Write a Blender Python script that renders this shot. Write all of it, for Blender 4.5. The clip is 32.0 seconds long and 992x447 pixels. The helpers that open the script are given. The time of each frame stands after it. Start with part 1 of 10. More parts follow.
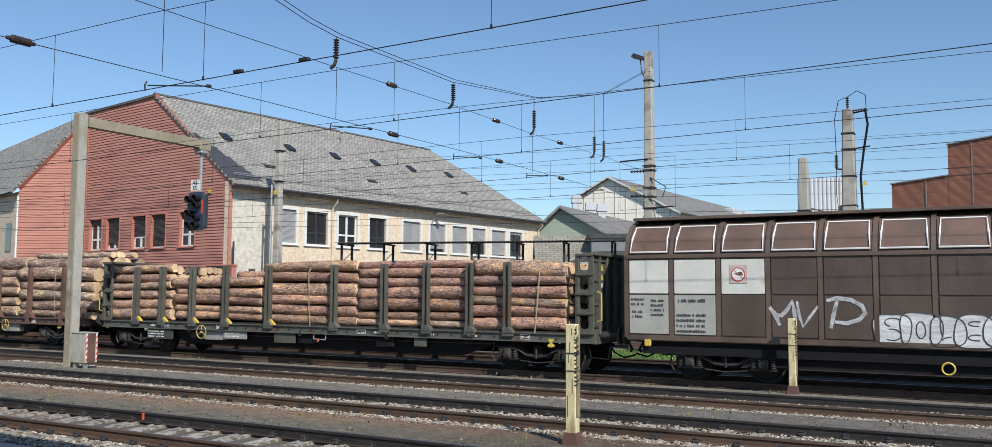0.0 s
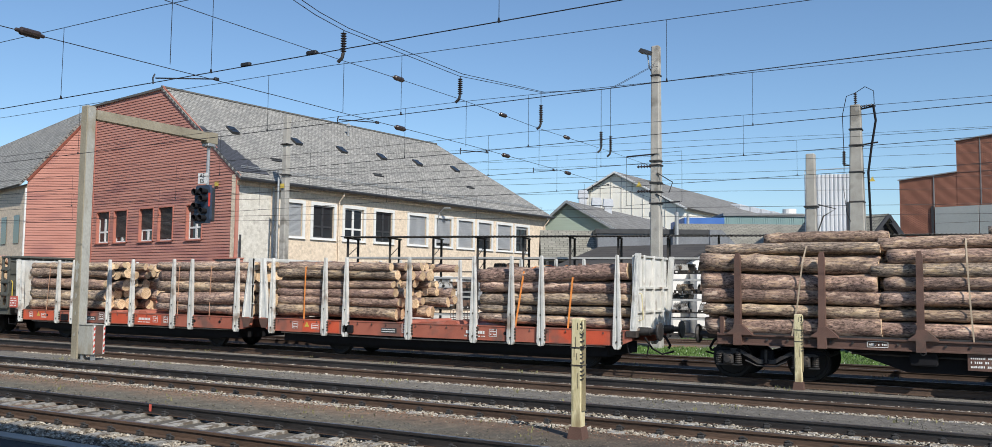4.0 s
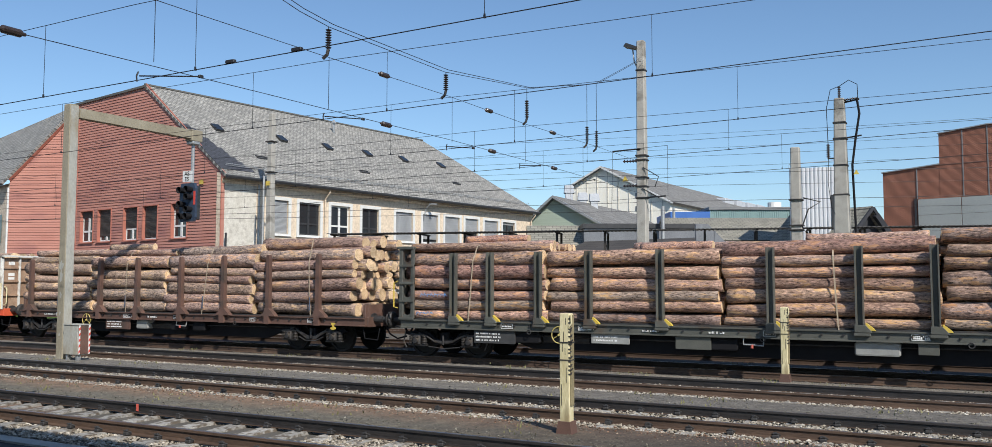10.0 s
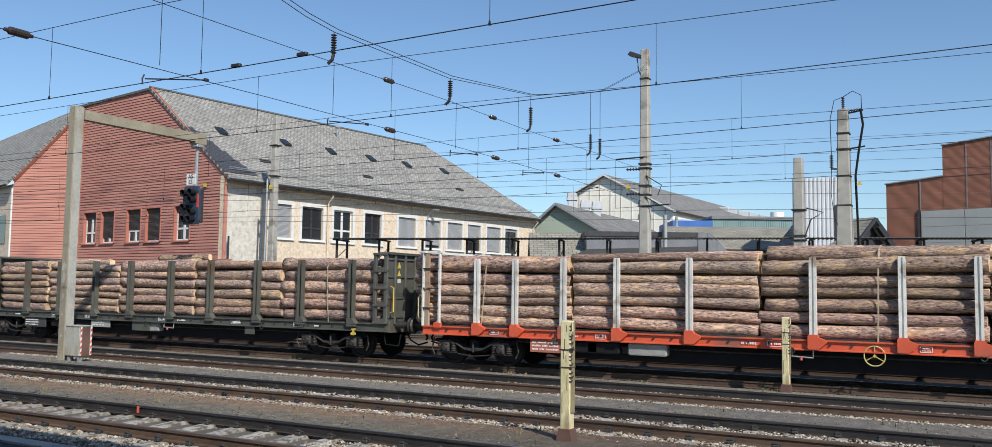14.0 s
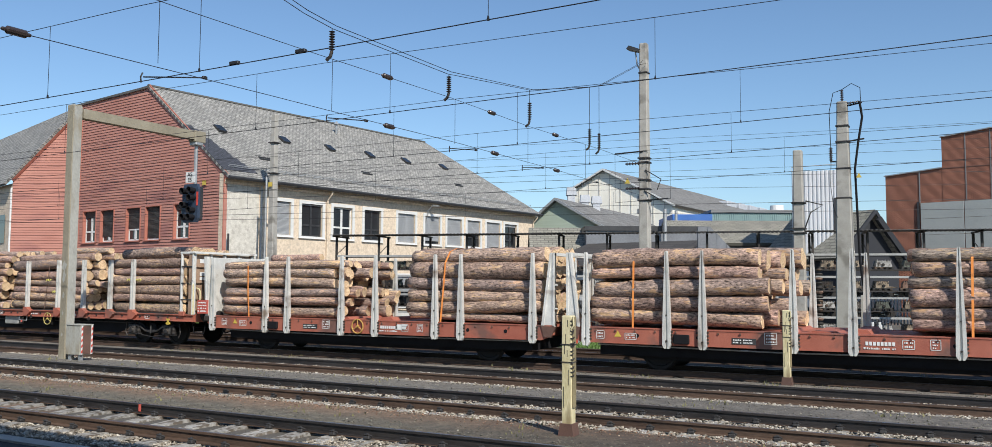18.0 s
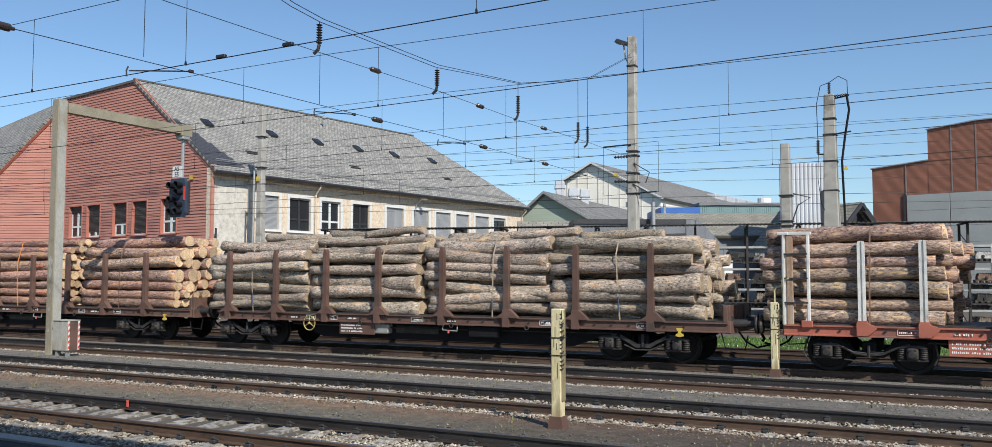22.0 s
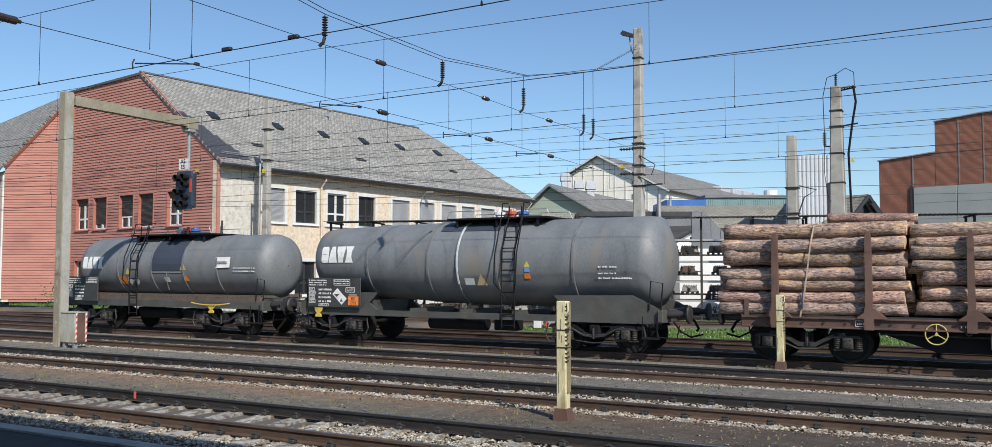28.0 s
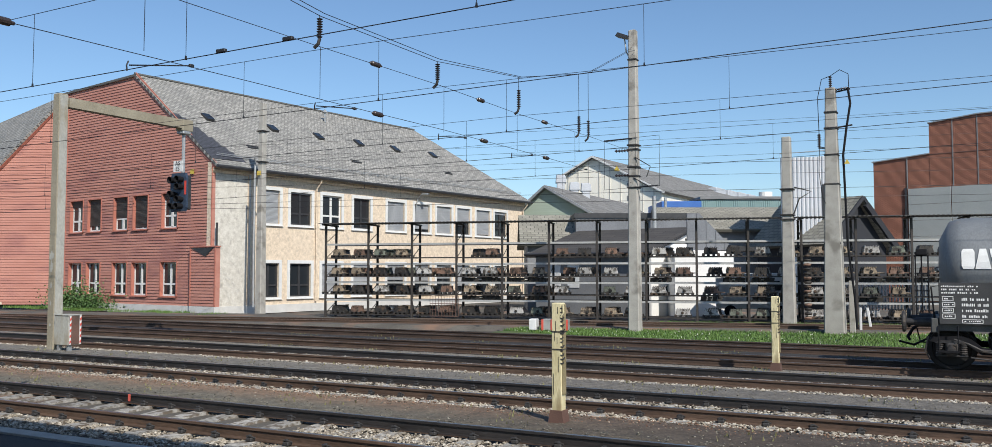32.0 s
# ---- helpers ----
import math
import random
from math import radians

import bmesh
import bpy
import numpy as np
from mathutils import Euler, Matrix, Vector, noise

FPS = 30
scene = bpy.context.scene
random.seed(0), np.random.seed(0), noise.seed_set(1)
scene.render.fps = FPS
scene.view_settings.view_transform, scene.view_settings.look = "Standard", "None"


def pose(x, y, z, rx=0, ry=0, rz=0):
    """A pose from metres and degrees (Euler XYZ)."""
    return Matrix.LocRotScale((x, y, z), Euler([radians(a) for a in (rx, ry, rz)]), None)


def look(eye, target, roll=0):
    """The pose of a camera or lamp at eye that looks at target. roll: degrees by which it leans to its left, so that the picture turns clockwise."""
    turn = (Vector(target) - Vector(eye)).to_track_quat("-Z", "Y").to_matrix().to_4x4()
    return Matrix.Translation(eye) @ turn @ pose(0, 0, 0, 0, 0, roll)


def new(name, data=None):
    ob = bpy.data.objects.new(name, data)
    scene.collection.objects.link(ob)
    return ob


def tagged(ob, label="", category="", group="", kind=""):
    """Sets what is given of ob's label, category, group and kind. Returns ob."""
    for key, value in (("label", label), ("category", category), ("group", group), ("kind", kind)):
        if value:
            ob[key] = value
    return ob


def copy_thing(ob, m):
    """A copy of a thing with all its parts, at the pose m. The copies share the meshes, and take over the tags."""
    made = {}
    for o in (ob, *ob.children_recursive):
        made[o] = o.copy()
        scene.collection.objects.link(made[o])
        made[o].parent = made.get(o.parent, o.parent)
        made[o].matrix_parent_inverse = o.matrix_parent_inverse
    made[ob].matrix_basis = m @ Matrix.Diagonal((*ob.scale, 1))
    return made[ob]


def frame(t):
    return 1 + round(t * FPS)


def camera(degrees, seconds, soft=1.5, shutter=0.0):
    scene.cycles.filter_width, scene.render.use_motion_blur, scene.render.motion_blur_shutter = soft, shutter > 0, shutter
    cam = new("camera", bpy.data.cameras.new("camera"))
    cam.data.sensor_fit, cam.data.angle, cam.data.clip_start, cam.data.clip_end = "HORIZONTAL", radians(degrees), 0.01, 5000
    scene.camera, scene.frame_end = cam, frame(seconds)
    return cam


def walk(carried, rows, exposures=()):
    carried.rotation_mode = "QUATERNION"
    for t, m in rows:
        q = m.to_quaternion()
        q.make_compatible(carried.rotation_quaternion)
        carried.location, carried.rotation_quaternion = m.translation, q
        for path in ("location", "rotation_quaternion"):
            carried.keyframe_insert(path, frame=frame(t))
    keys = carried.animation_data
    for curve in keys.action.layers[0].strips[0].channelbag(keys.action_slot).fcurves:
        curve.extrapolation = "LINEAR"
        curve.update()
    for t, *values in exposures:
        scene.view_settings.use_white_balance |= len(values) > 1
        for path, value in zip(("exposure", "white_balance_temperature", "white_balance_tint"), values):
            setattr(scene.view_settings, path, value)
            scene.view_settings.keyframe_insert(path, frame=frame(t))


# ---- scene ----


def aim(turn, rise, roll, x, y, z):
    return pose(x, y, z, 90 + rise, 0, turn) @ pose(0, 0, 0, 0, 0, roll)


# ---- camera ----
cam = camera(58.86, 32.0, 0.65)
walk(cam, [
    (0, aim(29.193, 4.516, 0.306, 0.01, 0.03, 2.05)),
    (0.5, aim(29.161, 4.358, 0.248, 0.01, 0.03, 2.05)),
    (1, aim(29.211, 4.275, 0.095, 0.01, 0.02, 2.05)),
    (1.5, aim(29.311, 4.243, 0.021, 0.01, 0.03, 2.05)),
    (2, aim(29.335, 4.277, 0.063, 0.01, 0.03, 2.05)),
    (2.5, aim(29.399, 4.278, 0.173, 0.01, 0.03, 2.04)),
    (3, aim(29.491, 4.184, 0.357, 0.01, 0.02, 2.05)),
    (3.5, aim(29.596, 4.178, 0.544, 0.01, 0.02, 2.04)),
    (5.5, aim(29.484, 4.148, 0.783, 0.00, 0.02, 2.04)),
    (6, aim(29.426, 4.041, 0.723, 0.00, 0.01, 2.04)),
    (6.5, aim(29.324, 3.955, 0.538, 0.00, 0.01, 2.04)),
    (7, aim(29.218, 3.955, 0.351, 0.00, 0.01, 2.04)),
    (7.5, aim(29.135, 3.924, 0.194, 0.00, 0.01, 2.04)),
    (8, aim(29.089, 3.932, 0.100, 0.01, 0.01, 2.04)),
    (8.5, aim(29.068, 3.945, 0.051, 0.01, 0.01, 2.04)),
    (9, aim(28.930, 3.926, 0.065, 0.01, 0.01, 2.04)),
    (9.5, aim(28.834, 3.903, 0.040, 0.01, 0.01, 2.04)),
    (10, aim(28.700, 3.895, 0.071, 0.00, 0.01, 2.04)),
    (10.5, aim(28.662, 3.869, 0.168, 0.00, 0.00, 2.04)),
    (11, aim(28.715, 3.956, 0.379, 0.00, 0.00, 2.04)),
    (11.5, aim(28.775, 4.068, 0.518, 0.01, -0.00, 2.04)),
    (12, aim(28.852, 4.167, 0.541, 0.01, -0.01, 2.04)),
    (12.5, aim(28.885, 4.269, 0.652, 0.00, -0.01, 2.04)),
    (13, aim(28.875, 4.277, 0.666, 0.00, -0.01, 2.04)),
    (13.5, aim(28.863, 4.273, 0.665, 0.01, -0.01, 2.04)),
    (14, aim(28.866, 4.313, 0.777, 0.01, -0.01, 2.04)),
    (14.5, aim(28.836, 4.308, 0.792, 0.00, -0.01, 2.04)),
    (16.5, aim(29.062, 4.123, 0.545, 0.00, -0.01, 2.04)),
    (17, aim(28.984, 4.129, 0.565, 0.00, -0.01, 2.04)),
    (17.5, aim(28.894, 4.093, 0.485, 0.00, -0.00, 2.04)),
    (18, aim(28.832, 4.020, 0.302, 0.00, -0.01, 2.04)),
    (18.5, aim(28.758, 3.942, 0.140, 0.00, -0.01, 2.04)),
    (19, aim(28.610, 3.874, 0.005, 0.00, -0.01, 2.04)),
    (19.5, aim(28.538, 3.868, -0.112, 0.00, -0.01, 2.04)),
    (20, aim(28.362, 3.805, -0.111, 0.00, -0.01, 2.04)),
    (20.5, aim(28.211, 3.720, -0.135, -0.00, -0.00, 2.04)),
    (21, aim(28.147, 3.684, -0.080, -0.00, 0.00, 2.04)),
    (21.5, aim(28.153, 3.670, -0.050, -0.01, 0.00, 2.04)),
    (22, aim(28.091, 3.606, 0.049, -0.01, -0.00, 2.04)),
    (22.5, aim(28.099, 3.580, 0.097, -0.01, -0.00, 2.03)),
    (23, aim(28.128, 3.592, 0.138, -0.01, -0.01, 2.03)),
    (23.5, aim(28.198, 3.611, 0.197, -0.01, -0.01, 2.04)),
    (24, aim(28.296, 3.591, 0.235, -0.01, -0.01, 2.03)),
    (24.5, aim(28.313, 3.537, 0.305, -0.00, -0.01, 2.03)),
    (25, aim(28.287, 3.473, 0.230, -0.01, -0.01, 2.03)),
    (25.5, aim(28.287, 3.360, 0.197, -0.01, -0.01, 2.04)),
    (27.5, aim(28.448, 3.174, 0.067, -0.01, -0.01, 2.04)),
    (28, aim(28.459, 3.106, 0.064, -0.00, -0.01, 2.04)),
    (28.5, aim(28.370, 3.108, 0.086, -0.00, -0.01, 2.04)),
    (29, aim(28.229, 3.081, 0.134, -0.00, -0.01, 2.04)),
    (29.5, aim(28.200, 3.056, 0.102, -0.01, -0.00, 2.04)),
    (30, aim(28.215, 3.090, 0.076, -0.01, -0.00, 2.04)),
    (30.5, aim(28.242, 3.143, 0.060, -0.00, -0.00, 2.04)),
    (31, aim(28.277, 3.203, 0.049, -0.01, -0.00, 2.04)),
    (31.5, aim(28.238, 3.231, -0.012, -0.00, -0.00, 2.04)),
    (32, aim(28.164, 3.222, -0.014, -0.00, -0.00, 2.04)),
])

# ---- light ----
world = bpy.data.worlds.new("sky")
scene.world = world
world.use_nodes = True
wn = world.node_tree.nodes
sky = wn.new("ShaderNodeTexSky")
sky.sky_type = "NISHITA"
sky.sun_disc = False
SUN_FROM = Vector((1.55, -1.15, 1.62)).normalized()
sky.sun_elevation = math.asin(SUN_FROM.z)
sky.sun_rotation = math.atan2(SUN_FROM.x, SUN_FROM.y)
sky.air_density, sky.dust_density, sky.ozone_density = 1.0, 0.45, 4.0
clear = world.node_tree.nodes.new("ShaderNodeMix")
clear.data_type, clear.blend_type = "RGBA", "MULTIPLY"
clear.inputs[0].default_value = 1
clear.inputs[7].default_value = (0.93, 1.0, 1.03, 1)
world.node_tree.links.new(sky.outputs[0], clear.inputs[6])
world.node_tree.links.new(clear.outputs[2], wn["Background"].inputs[0])
wn["Background"].inputs[1].default_value = 0.13
lamp = bpy.data.lights.new("sun", "SUN")
lamp.energy, lamp.angle, lamp.color = 5.0, radians(0.53), (1.0, 0.95, 0.87)
sun = new("sun", lamp)
sun.matrix_basis = look(SUN_FROM * 60, (0, 0, 0))
scene.view_settings.exposure = 0.0


# ---- materials ----
def node_mat(name):
    m = bpy.data.materials.new(name)
    m.use_nodes = True
    return m, m.node_tree.nodes, m.node_tree.links, m.node_tree.nodes["Principled BSDF"]


def ramp_node(nodes, stops):
    r = nodes.new("ShaderNodeValToRGB")
    while len(r.color_ramp.elements) < len(stops):
        r.color_ramp.elements.new(0.5)
    for e, (p, c) in zip(r.color_ramp.elements, stops):
        e.position, e.color = p, (*c, 1)
    return r


def surface(name, low, high, scale=3.0, rough=0.7, metal=0.0, bump=0.2, fine=40.0, stretch=(1, 1, 1), vary=0.0, dirt=None, dirt_at=0.6):
    """Two-scale mottled surface: broad tone from low to high, fine grain, optional dirt patches, per-object variation."""
    m, n, l, p = node_mat(name)
    co = n.new("ShaderNodeTexCoord")
    mp = n.new("ShaderNodeMapping")
    mp.inputs["Scale"].default_value = stretch
    l.new(co.outputs["Object"], mp.inputs[0])
    if vary:
        info = n.new("ShaderNodeObjectInfo")
        off = n.new("ShaderNodeVectorMath")
        off.operation = "MULTIPLY_ADD"
        off.inputs[1].default_value = (37, 53, 71)
        l.new(info.outputs["Random"], off.inputs[0])
        l.new(co.outputs["Object"], off.inputs[2])
        l.new(off.outputs[0], mp.inputs[0])
    a = n.new("ShaderNodeTexNoise")
    a.inputs["Scale"].default_value, a.inputs["Detail"].default_value = scale, 6
    b = n.new("ShaderNodeTexNoise")
    b.inputs["Scale"].default_value, b.inputs["Detail"].default_value = fine, 4
    l.new(mp.outputs[0], a.inputs[0])
    l.new(mp.outputs[0], b.inputs[0])
    mix = n.new("ShaderNodeMath")
    mix.operation = "MULTIPLY_ADD"
    mix.inputs[1].default_value = 0.45
    half = n.new("ShaderNodeMath")
    half.operation = "MULTIPLY"
    half.inputs[1].default_value = 0.55
    l.new(a.outputs[0], half.inputs[0])
    l.new(b.outputs[0], mix.inputs[0])
    l.new(half.outputs[0], mix.inputs[2])
    r = ramp_node(n, [(0.34, low), (0.66, high)])
    l.new(mix.outputs[0], r.inputs[0])
    out = r.outputs[0]
    if dirt:
        c = n.new("ShaderNodeTexNoise")
        c.inputs["Scale"].default_value, c.inputs["Detail"].default_value = scale * 0.6, 8
        l.new(mp.outputs[0], c.inputs[0])
        k = ramp_node(n, [(dirt_at - 0.06, (0, 0, 0)), (dirt_at + 0.06, (1, 1, 1))])
        l.new(c.outputs[0], k.inputs[0])
        mx = n.new("ShaderNodeMix")
        mx.data_type = "RGBA"
        l.new(k.outputs[0], mx.inputs[0])
        l.new(out, mx.inputs[6])
        mx.inputs[7].default_value = (*dirt, 1)
        out = mx.outputs[2]
    if vary:
        h = n.new("ShaderNodeHueSaturation")
        v = n.new("ShaderNodeMapRange")
        v.inputs["To Min"].default_value, v.inputs["To Max"].default_value = 1 - vary, 1 + vary
        l.new(info.outputs["Random"], v.inputs[0])
        l.new(v.outputs[0], h.inputs["Value"])
        l.new(out, h.inputs["Color"])
        out = h.outputs[0]
    l.new(out, p.inputs["Base Color"])
    p.inputs["Roughness"].default_value, p.inputs["Metallic"].default_value = rough, metal
    if bump:
        bp = n.new("ShaderNodeBump")
        bp.inputs["Strength"].default_value, bp.inputs["Distance"].default_value = bump, 0.02
        l.new(mix.outputs[0], bp.inputs["Height"])
        l.new(bp.outputs[0], p.inputs["Normal"])
    return m


def bark_mat(name, low, high, inner, inner_at, vary=0.3, cracks=0.3):
    """Bark along local x with torn strips that show the inner wood."""
    m, n, l, p = node_mat(name)
    co = n.new("ShaderNodeTexCoord")
    info = n.new("ShaderNodeObjectInfo")
    off = n.new("ShaderNodeVectorMath")
    off.operation = "MULTIPLY_ADD"
    off.inputs[1].default_value = (37, 53, 71)
    l.new(info.outputs["Random"], off.inputs[0])
    l.new(co.outputs["Object"], off.inputs[2])
    tex = []
    for scale, detail, stretch in ((3.2, 5, (0.35, 1.0, 1.0)), (24.0, 8, (0.30, 1.0, 1.0)), (9.0, 8, (0.38, 1.0, 1.0)), (14.0, 5, (0.22, 1.0, 1.0))):
        mp = n.new("ShaderNodeMapping")
        mp.inputs["Scale"].default_value = stretch
        l.new(off.outputs[0], mp.inputs[0])
        t = n.new("ShaderNodeTexNoise")
        t.inputs["Scale"].default_value, t.inputs["Detail"].default_value, t.inputs["Roughness"].default_value = scale, detail, 0.7
        l.new(mp.outputs[0], t.inputs[0])
        tex.append(t)
    add = n.new("ShaderNodeMath")
    add.operation = "MULTIPLY_ADD"
    add.inputs[1].default_value = 0.7
    part_a = n.new("ShaderNodeMath")
    part_a.operation = "MULTIPLY"
    part_a.inputs[1].default_value = 0.30
    l.new(tex[0].outputs[0], part_a.inputs[0])
    l.new(tex[1].outputs[0], add.inputs[0])
    l.new(part_a.outputs[0], add.inputs[2])
    dark = tuple(c * cracks for c in low)
    r = ramp_node(n, [(0.385, dark), (0.43, low), (0.53, tuple(a * .35 + b * .65 for a, b in zip(low, high))), (0.60, high), (0.66, tuple(min(c * 1.45, 0.7) for c in high))])
    l.new(add.outputs[0], r.inputs[0])
    # every log leans towards grey or towards red bark
    grey = n.new("ShaderNodeMix")
    grey.data_type = "RGBA"
    tone = n.new("ShaderNodeTexWhiteNoise")
    tone.noise_dimensions = "1D"
    tw_ = n.new("ShaderNodeMath")
    tw_.operation = "MULTIPLY"
    tw_.inputs[1].default_value = 91.7
    l.new(info.outputs["Random"], tw_.inputs[0])
    l.new(tw_.outputs[0], tone.inputs["W"])
    tr = n.new("ShaderNodeMapRange")
    tr.inputs["From Min"].default_value, tr.inputs["From Max"].default_value, tr.inputs["To Max"].default_value = 0.45, 1.0, 0.55
    l.new(tone.outputs["Value"], tr.inputs[0])
    bw = n.new("ShaderNodeRGBToBW")
    l.new(r.outputs[0], bw.inputs[0])
    tint = n.new("ShaderNodeMix")
    tint.data_type, tint.blend_type = "RGBA", "MULTIPLY"
    tint.inputs[0].default_value = 1
    l.new(bw.outputs[0], tint.inputs[6])
    tint.inputs[7].default_value = (1.12, .98, .86, 1)
    l.new(tr.outputs[0], grey.inputs[0])
    l.new(r.outputs[0], grey.inputs[6])
    l.new(tint.outputs[2], grey.inputs[7])
    # small dark cracks and pale flakes
    flake = n.new("ShaderNodeTexNoise")
    flake.inputs["Scale"].default_value, flake.inputs["Detail"].default_value, flake.inputs["Roughness"].default_value = 30, 3, .6
    fm = n.new("ShaderNodeMapping")
    fm.inputs["Scale"].default_value = (0.45, 1.0, 1.0)
    l.new(off.outputs[0], fm.inputs[0])
    l.new(fm.outputs[0], flake.inputs[0])
    fr_ = ramp_node(n, [(0.36, (.30, .28, .26)), (0.43, (.90, .90, .90)), (0.56, (1.05, 1.05, 1.05)), (0.64, (1.7, 1.66, 1.6))])
    l.new(flake.outputs[0], fr_.inputs[0])
    flaked = n.new("ShaderNodeMix")
    flaked.data_type, flaked.blend_type = "RGBA", "MULTIPLY"
    flaked.inputs[0].default_value = 1
    l.new(grey.outputs[2], flaked.inputs[6])
    l.new(fr_.outputs[0], flaked.inputs[7])
    # torn strips: a broad mask decides where, a fine one how
    both = n.new("ShaderNodeMath")
    both.operation = "MULTIPLY_ADD"
    both.inputs[1].default_value = 0.45
    fine = n.new("ShaderNodeMath")
    fine.operation = "MULTIPLY"
    fine.inputs[1].default_value = 0.55
    l.new(tex[3].outputs[0], fine.inputs[0])
    l.new(tex[0].outputs[0], both.inputs[0])
    l.new(fine.outputs[0], both.inputs[2])
    k = ramp_node(n, [(inner_at - .02, (0, 0, 0)), (inner_at + 0.02, (1, 1, 1))])
    l.new(both.outputs[0], k.inputs[0])
    warm = ramp_node(n, [(0.40, tuple(c * .62 for c in inner)), (0.50, inner), (0.62, tuple(min(c * q, .8) for c, q in zip(inner, (1.25, 1.4, 1.6))))])
    l.new(tex[2].outputs[0], warm.inputs[0])
    mx = n.new("ShaderNodeMix")
    mx.data_type = "RGBA"
    l.new(k.outputs[0], mx.inputs[0])
    l.new(flaked.outputs[2], mx.inputs[6])
    l.new(warm.outputs[0], mx.inputs[7])
    h = n.new("ShaderNodeHueSaturation")
    v = n.new("ShaderNodeMapRange")
    v.inputs["To Min"].default_value, v.inputs["To Max"].default_value = 1 - vary, 1 + vary
    wn_ = n.new("ShaderNodeTexWhiteNoise")
    wn_.noise_dimensions = "1D"
    l.new(info.outputs["Random"], wn_.inputs["W"])
    l.new(wn_.outputs["Value"], v.inputs[0])
    hu = n.new("ShaderNodeMapRange")
    hu.inputs["To Min"].default_value, hu.inputs["To Max"].default_value = 0.485, 0.512
    l.new(info.outputs["Random"], hu.inputs[0])
    l.new(hu.outputs[0], h.inputs["Hue"])
    l.new(v.outputs[0], h.inputs["Value"])
    l.new(mx.outputs[2], h.inputs["Color"])
    l.new(h.outputs[0], p.inputs["Base Color"])
    p.inputs["Roughness"].default_value = 0.92
    bp = n.new("ShaderNodeBump")
    bp.inputs["Strength"].default_value, bp.inputs["Distance"].default_value = 1.0, 0.035
    l.new(add.outputs[0], bp.inputs["Height"])
    l.new(bp.outputs[0], p.inputs["Normal"])
    return m


def cut_wood_mat(name, low, high):
    """Sawn log end: growth rings round the local x axis."""
    m, n, l, p = node_mat(name)
    co = n.new("ShaderNodeTexCoord")
    sep = n.new("ShaderNodeSeparateXYZ")
    com = n.new("ShaderNodeCombineXYZ")
    l.new(co.outputs["Object"], sep.inputs[0])
    l.new(sep.outputs[1], com.inputs[1])
    l.new(sep.outputs[2], com.inputs[2])
    ln = n.new("ShaderNodeVectorMath")
    ln.operation = "LENGTH"
    l.new(com.outputs[0], ln.inputs[0])
    no = n.new("ShaderNodeTexNoise")
    no.inputs["Scale"].default_value = 9
    l.new(co.outputs["Object"], no.inputs[0])
    ad = n.new("ShaderNodeMath")
    ad.operation = "MULTIPLY_ADD"
    ad.inputs[1].default_value = 120
    l.new(ln.outputs["Value"], ad.inputs[0])
    l.new(no.outputs[0], ad.inputs[2])
    si = n.new("ShaderNodeMath")
    si.operation = "SINE"
    l.new(ad.outputs[0], si.inputs[0])
    mu = n.new("ShaderNodeMath")
    mu.operation = "MULTIPLY_ADD"
    mu.inputs[1].default_value = 0.15
    l.new(si.outputs[0], mu.inputs[0])
    l.new(no.outputs[0], mu.inputs[2])
    r = ramp_node(n, [(0.3, low), (0.7, high)])
    l.new(mu.outputs[0], r.inputs[0])
    info = n.new("ShaderNodeObjectInfo")
    h = n.new("ShaderNodeHueSaturation")
    v = n.new("ShaderNodeMapRange")
    v.inputs["To Min"].default_value, v.inputs["To Max"].default_value = 0.65, 1.15
    l.new(info.outputs["Random"], v.inputs[0])
    l.new(v.outputs[0], h.inputs["Value"])
    l.new(r.outputs[0], h.inputs["Color"])
    l.new(h.outputs[0], p.inputs["Base Color"])
    p.inputs["Roughness"].default_value = 0.8
    return m


def stone_mat(name, stops):
    """Loose stones: every stone has a tone of its own, with fine grain on it."""
    m, n, l, p = node_mat(name)
    geo = n.new("ShaderNodeNewGeometry")
    r = ramp_node(n, stops)
    l.new(geo.outputs["Random Per Island"], r.inputs[0])
    co = n.new("ShaderNodeTexCoord")
    no = n.new("ShaderNodeTexNoise")
    no.inputs["Scale"].default_value, no.inputs["Detail"].default_value = 35, 4
    l.new(co.outputs["Object"], no.inputs[0])
    k = ramp_node(n, [(0.35, (.7, .7, .7)), (0.65, (1.15, 1.15, 1.15))])
    l.new(no.outputs[0], k.inputs[0])
    mx = n.new("ShaderNodeMix")
    mx.data_type, mx.blend_type = "RGBA", "MULTIPLY"
    mx.inputs[0].default_value = 1
    l.new(r.outputs[0], mx.inputs[6])
    l.new(k.outputs[0], mx.inputs[7])
    l.new(mx.outputs[2], p.inputs["Base Color"])
    p.inputs["Roughness"].default_value = .95
    return m


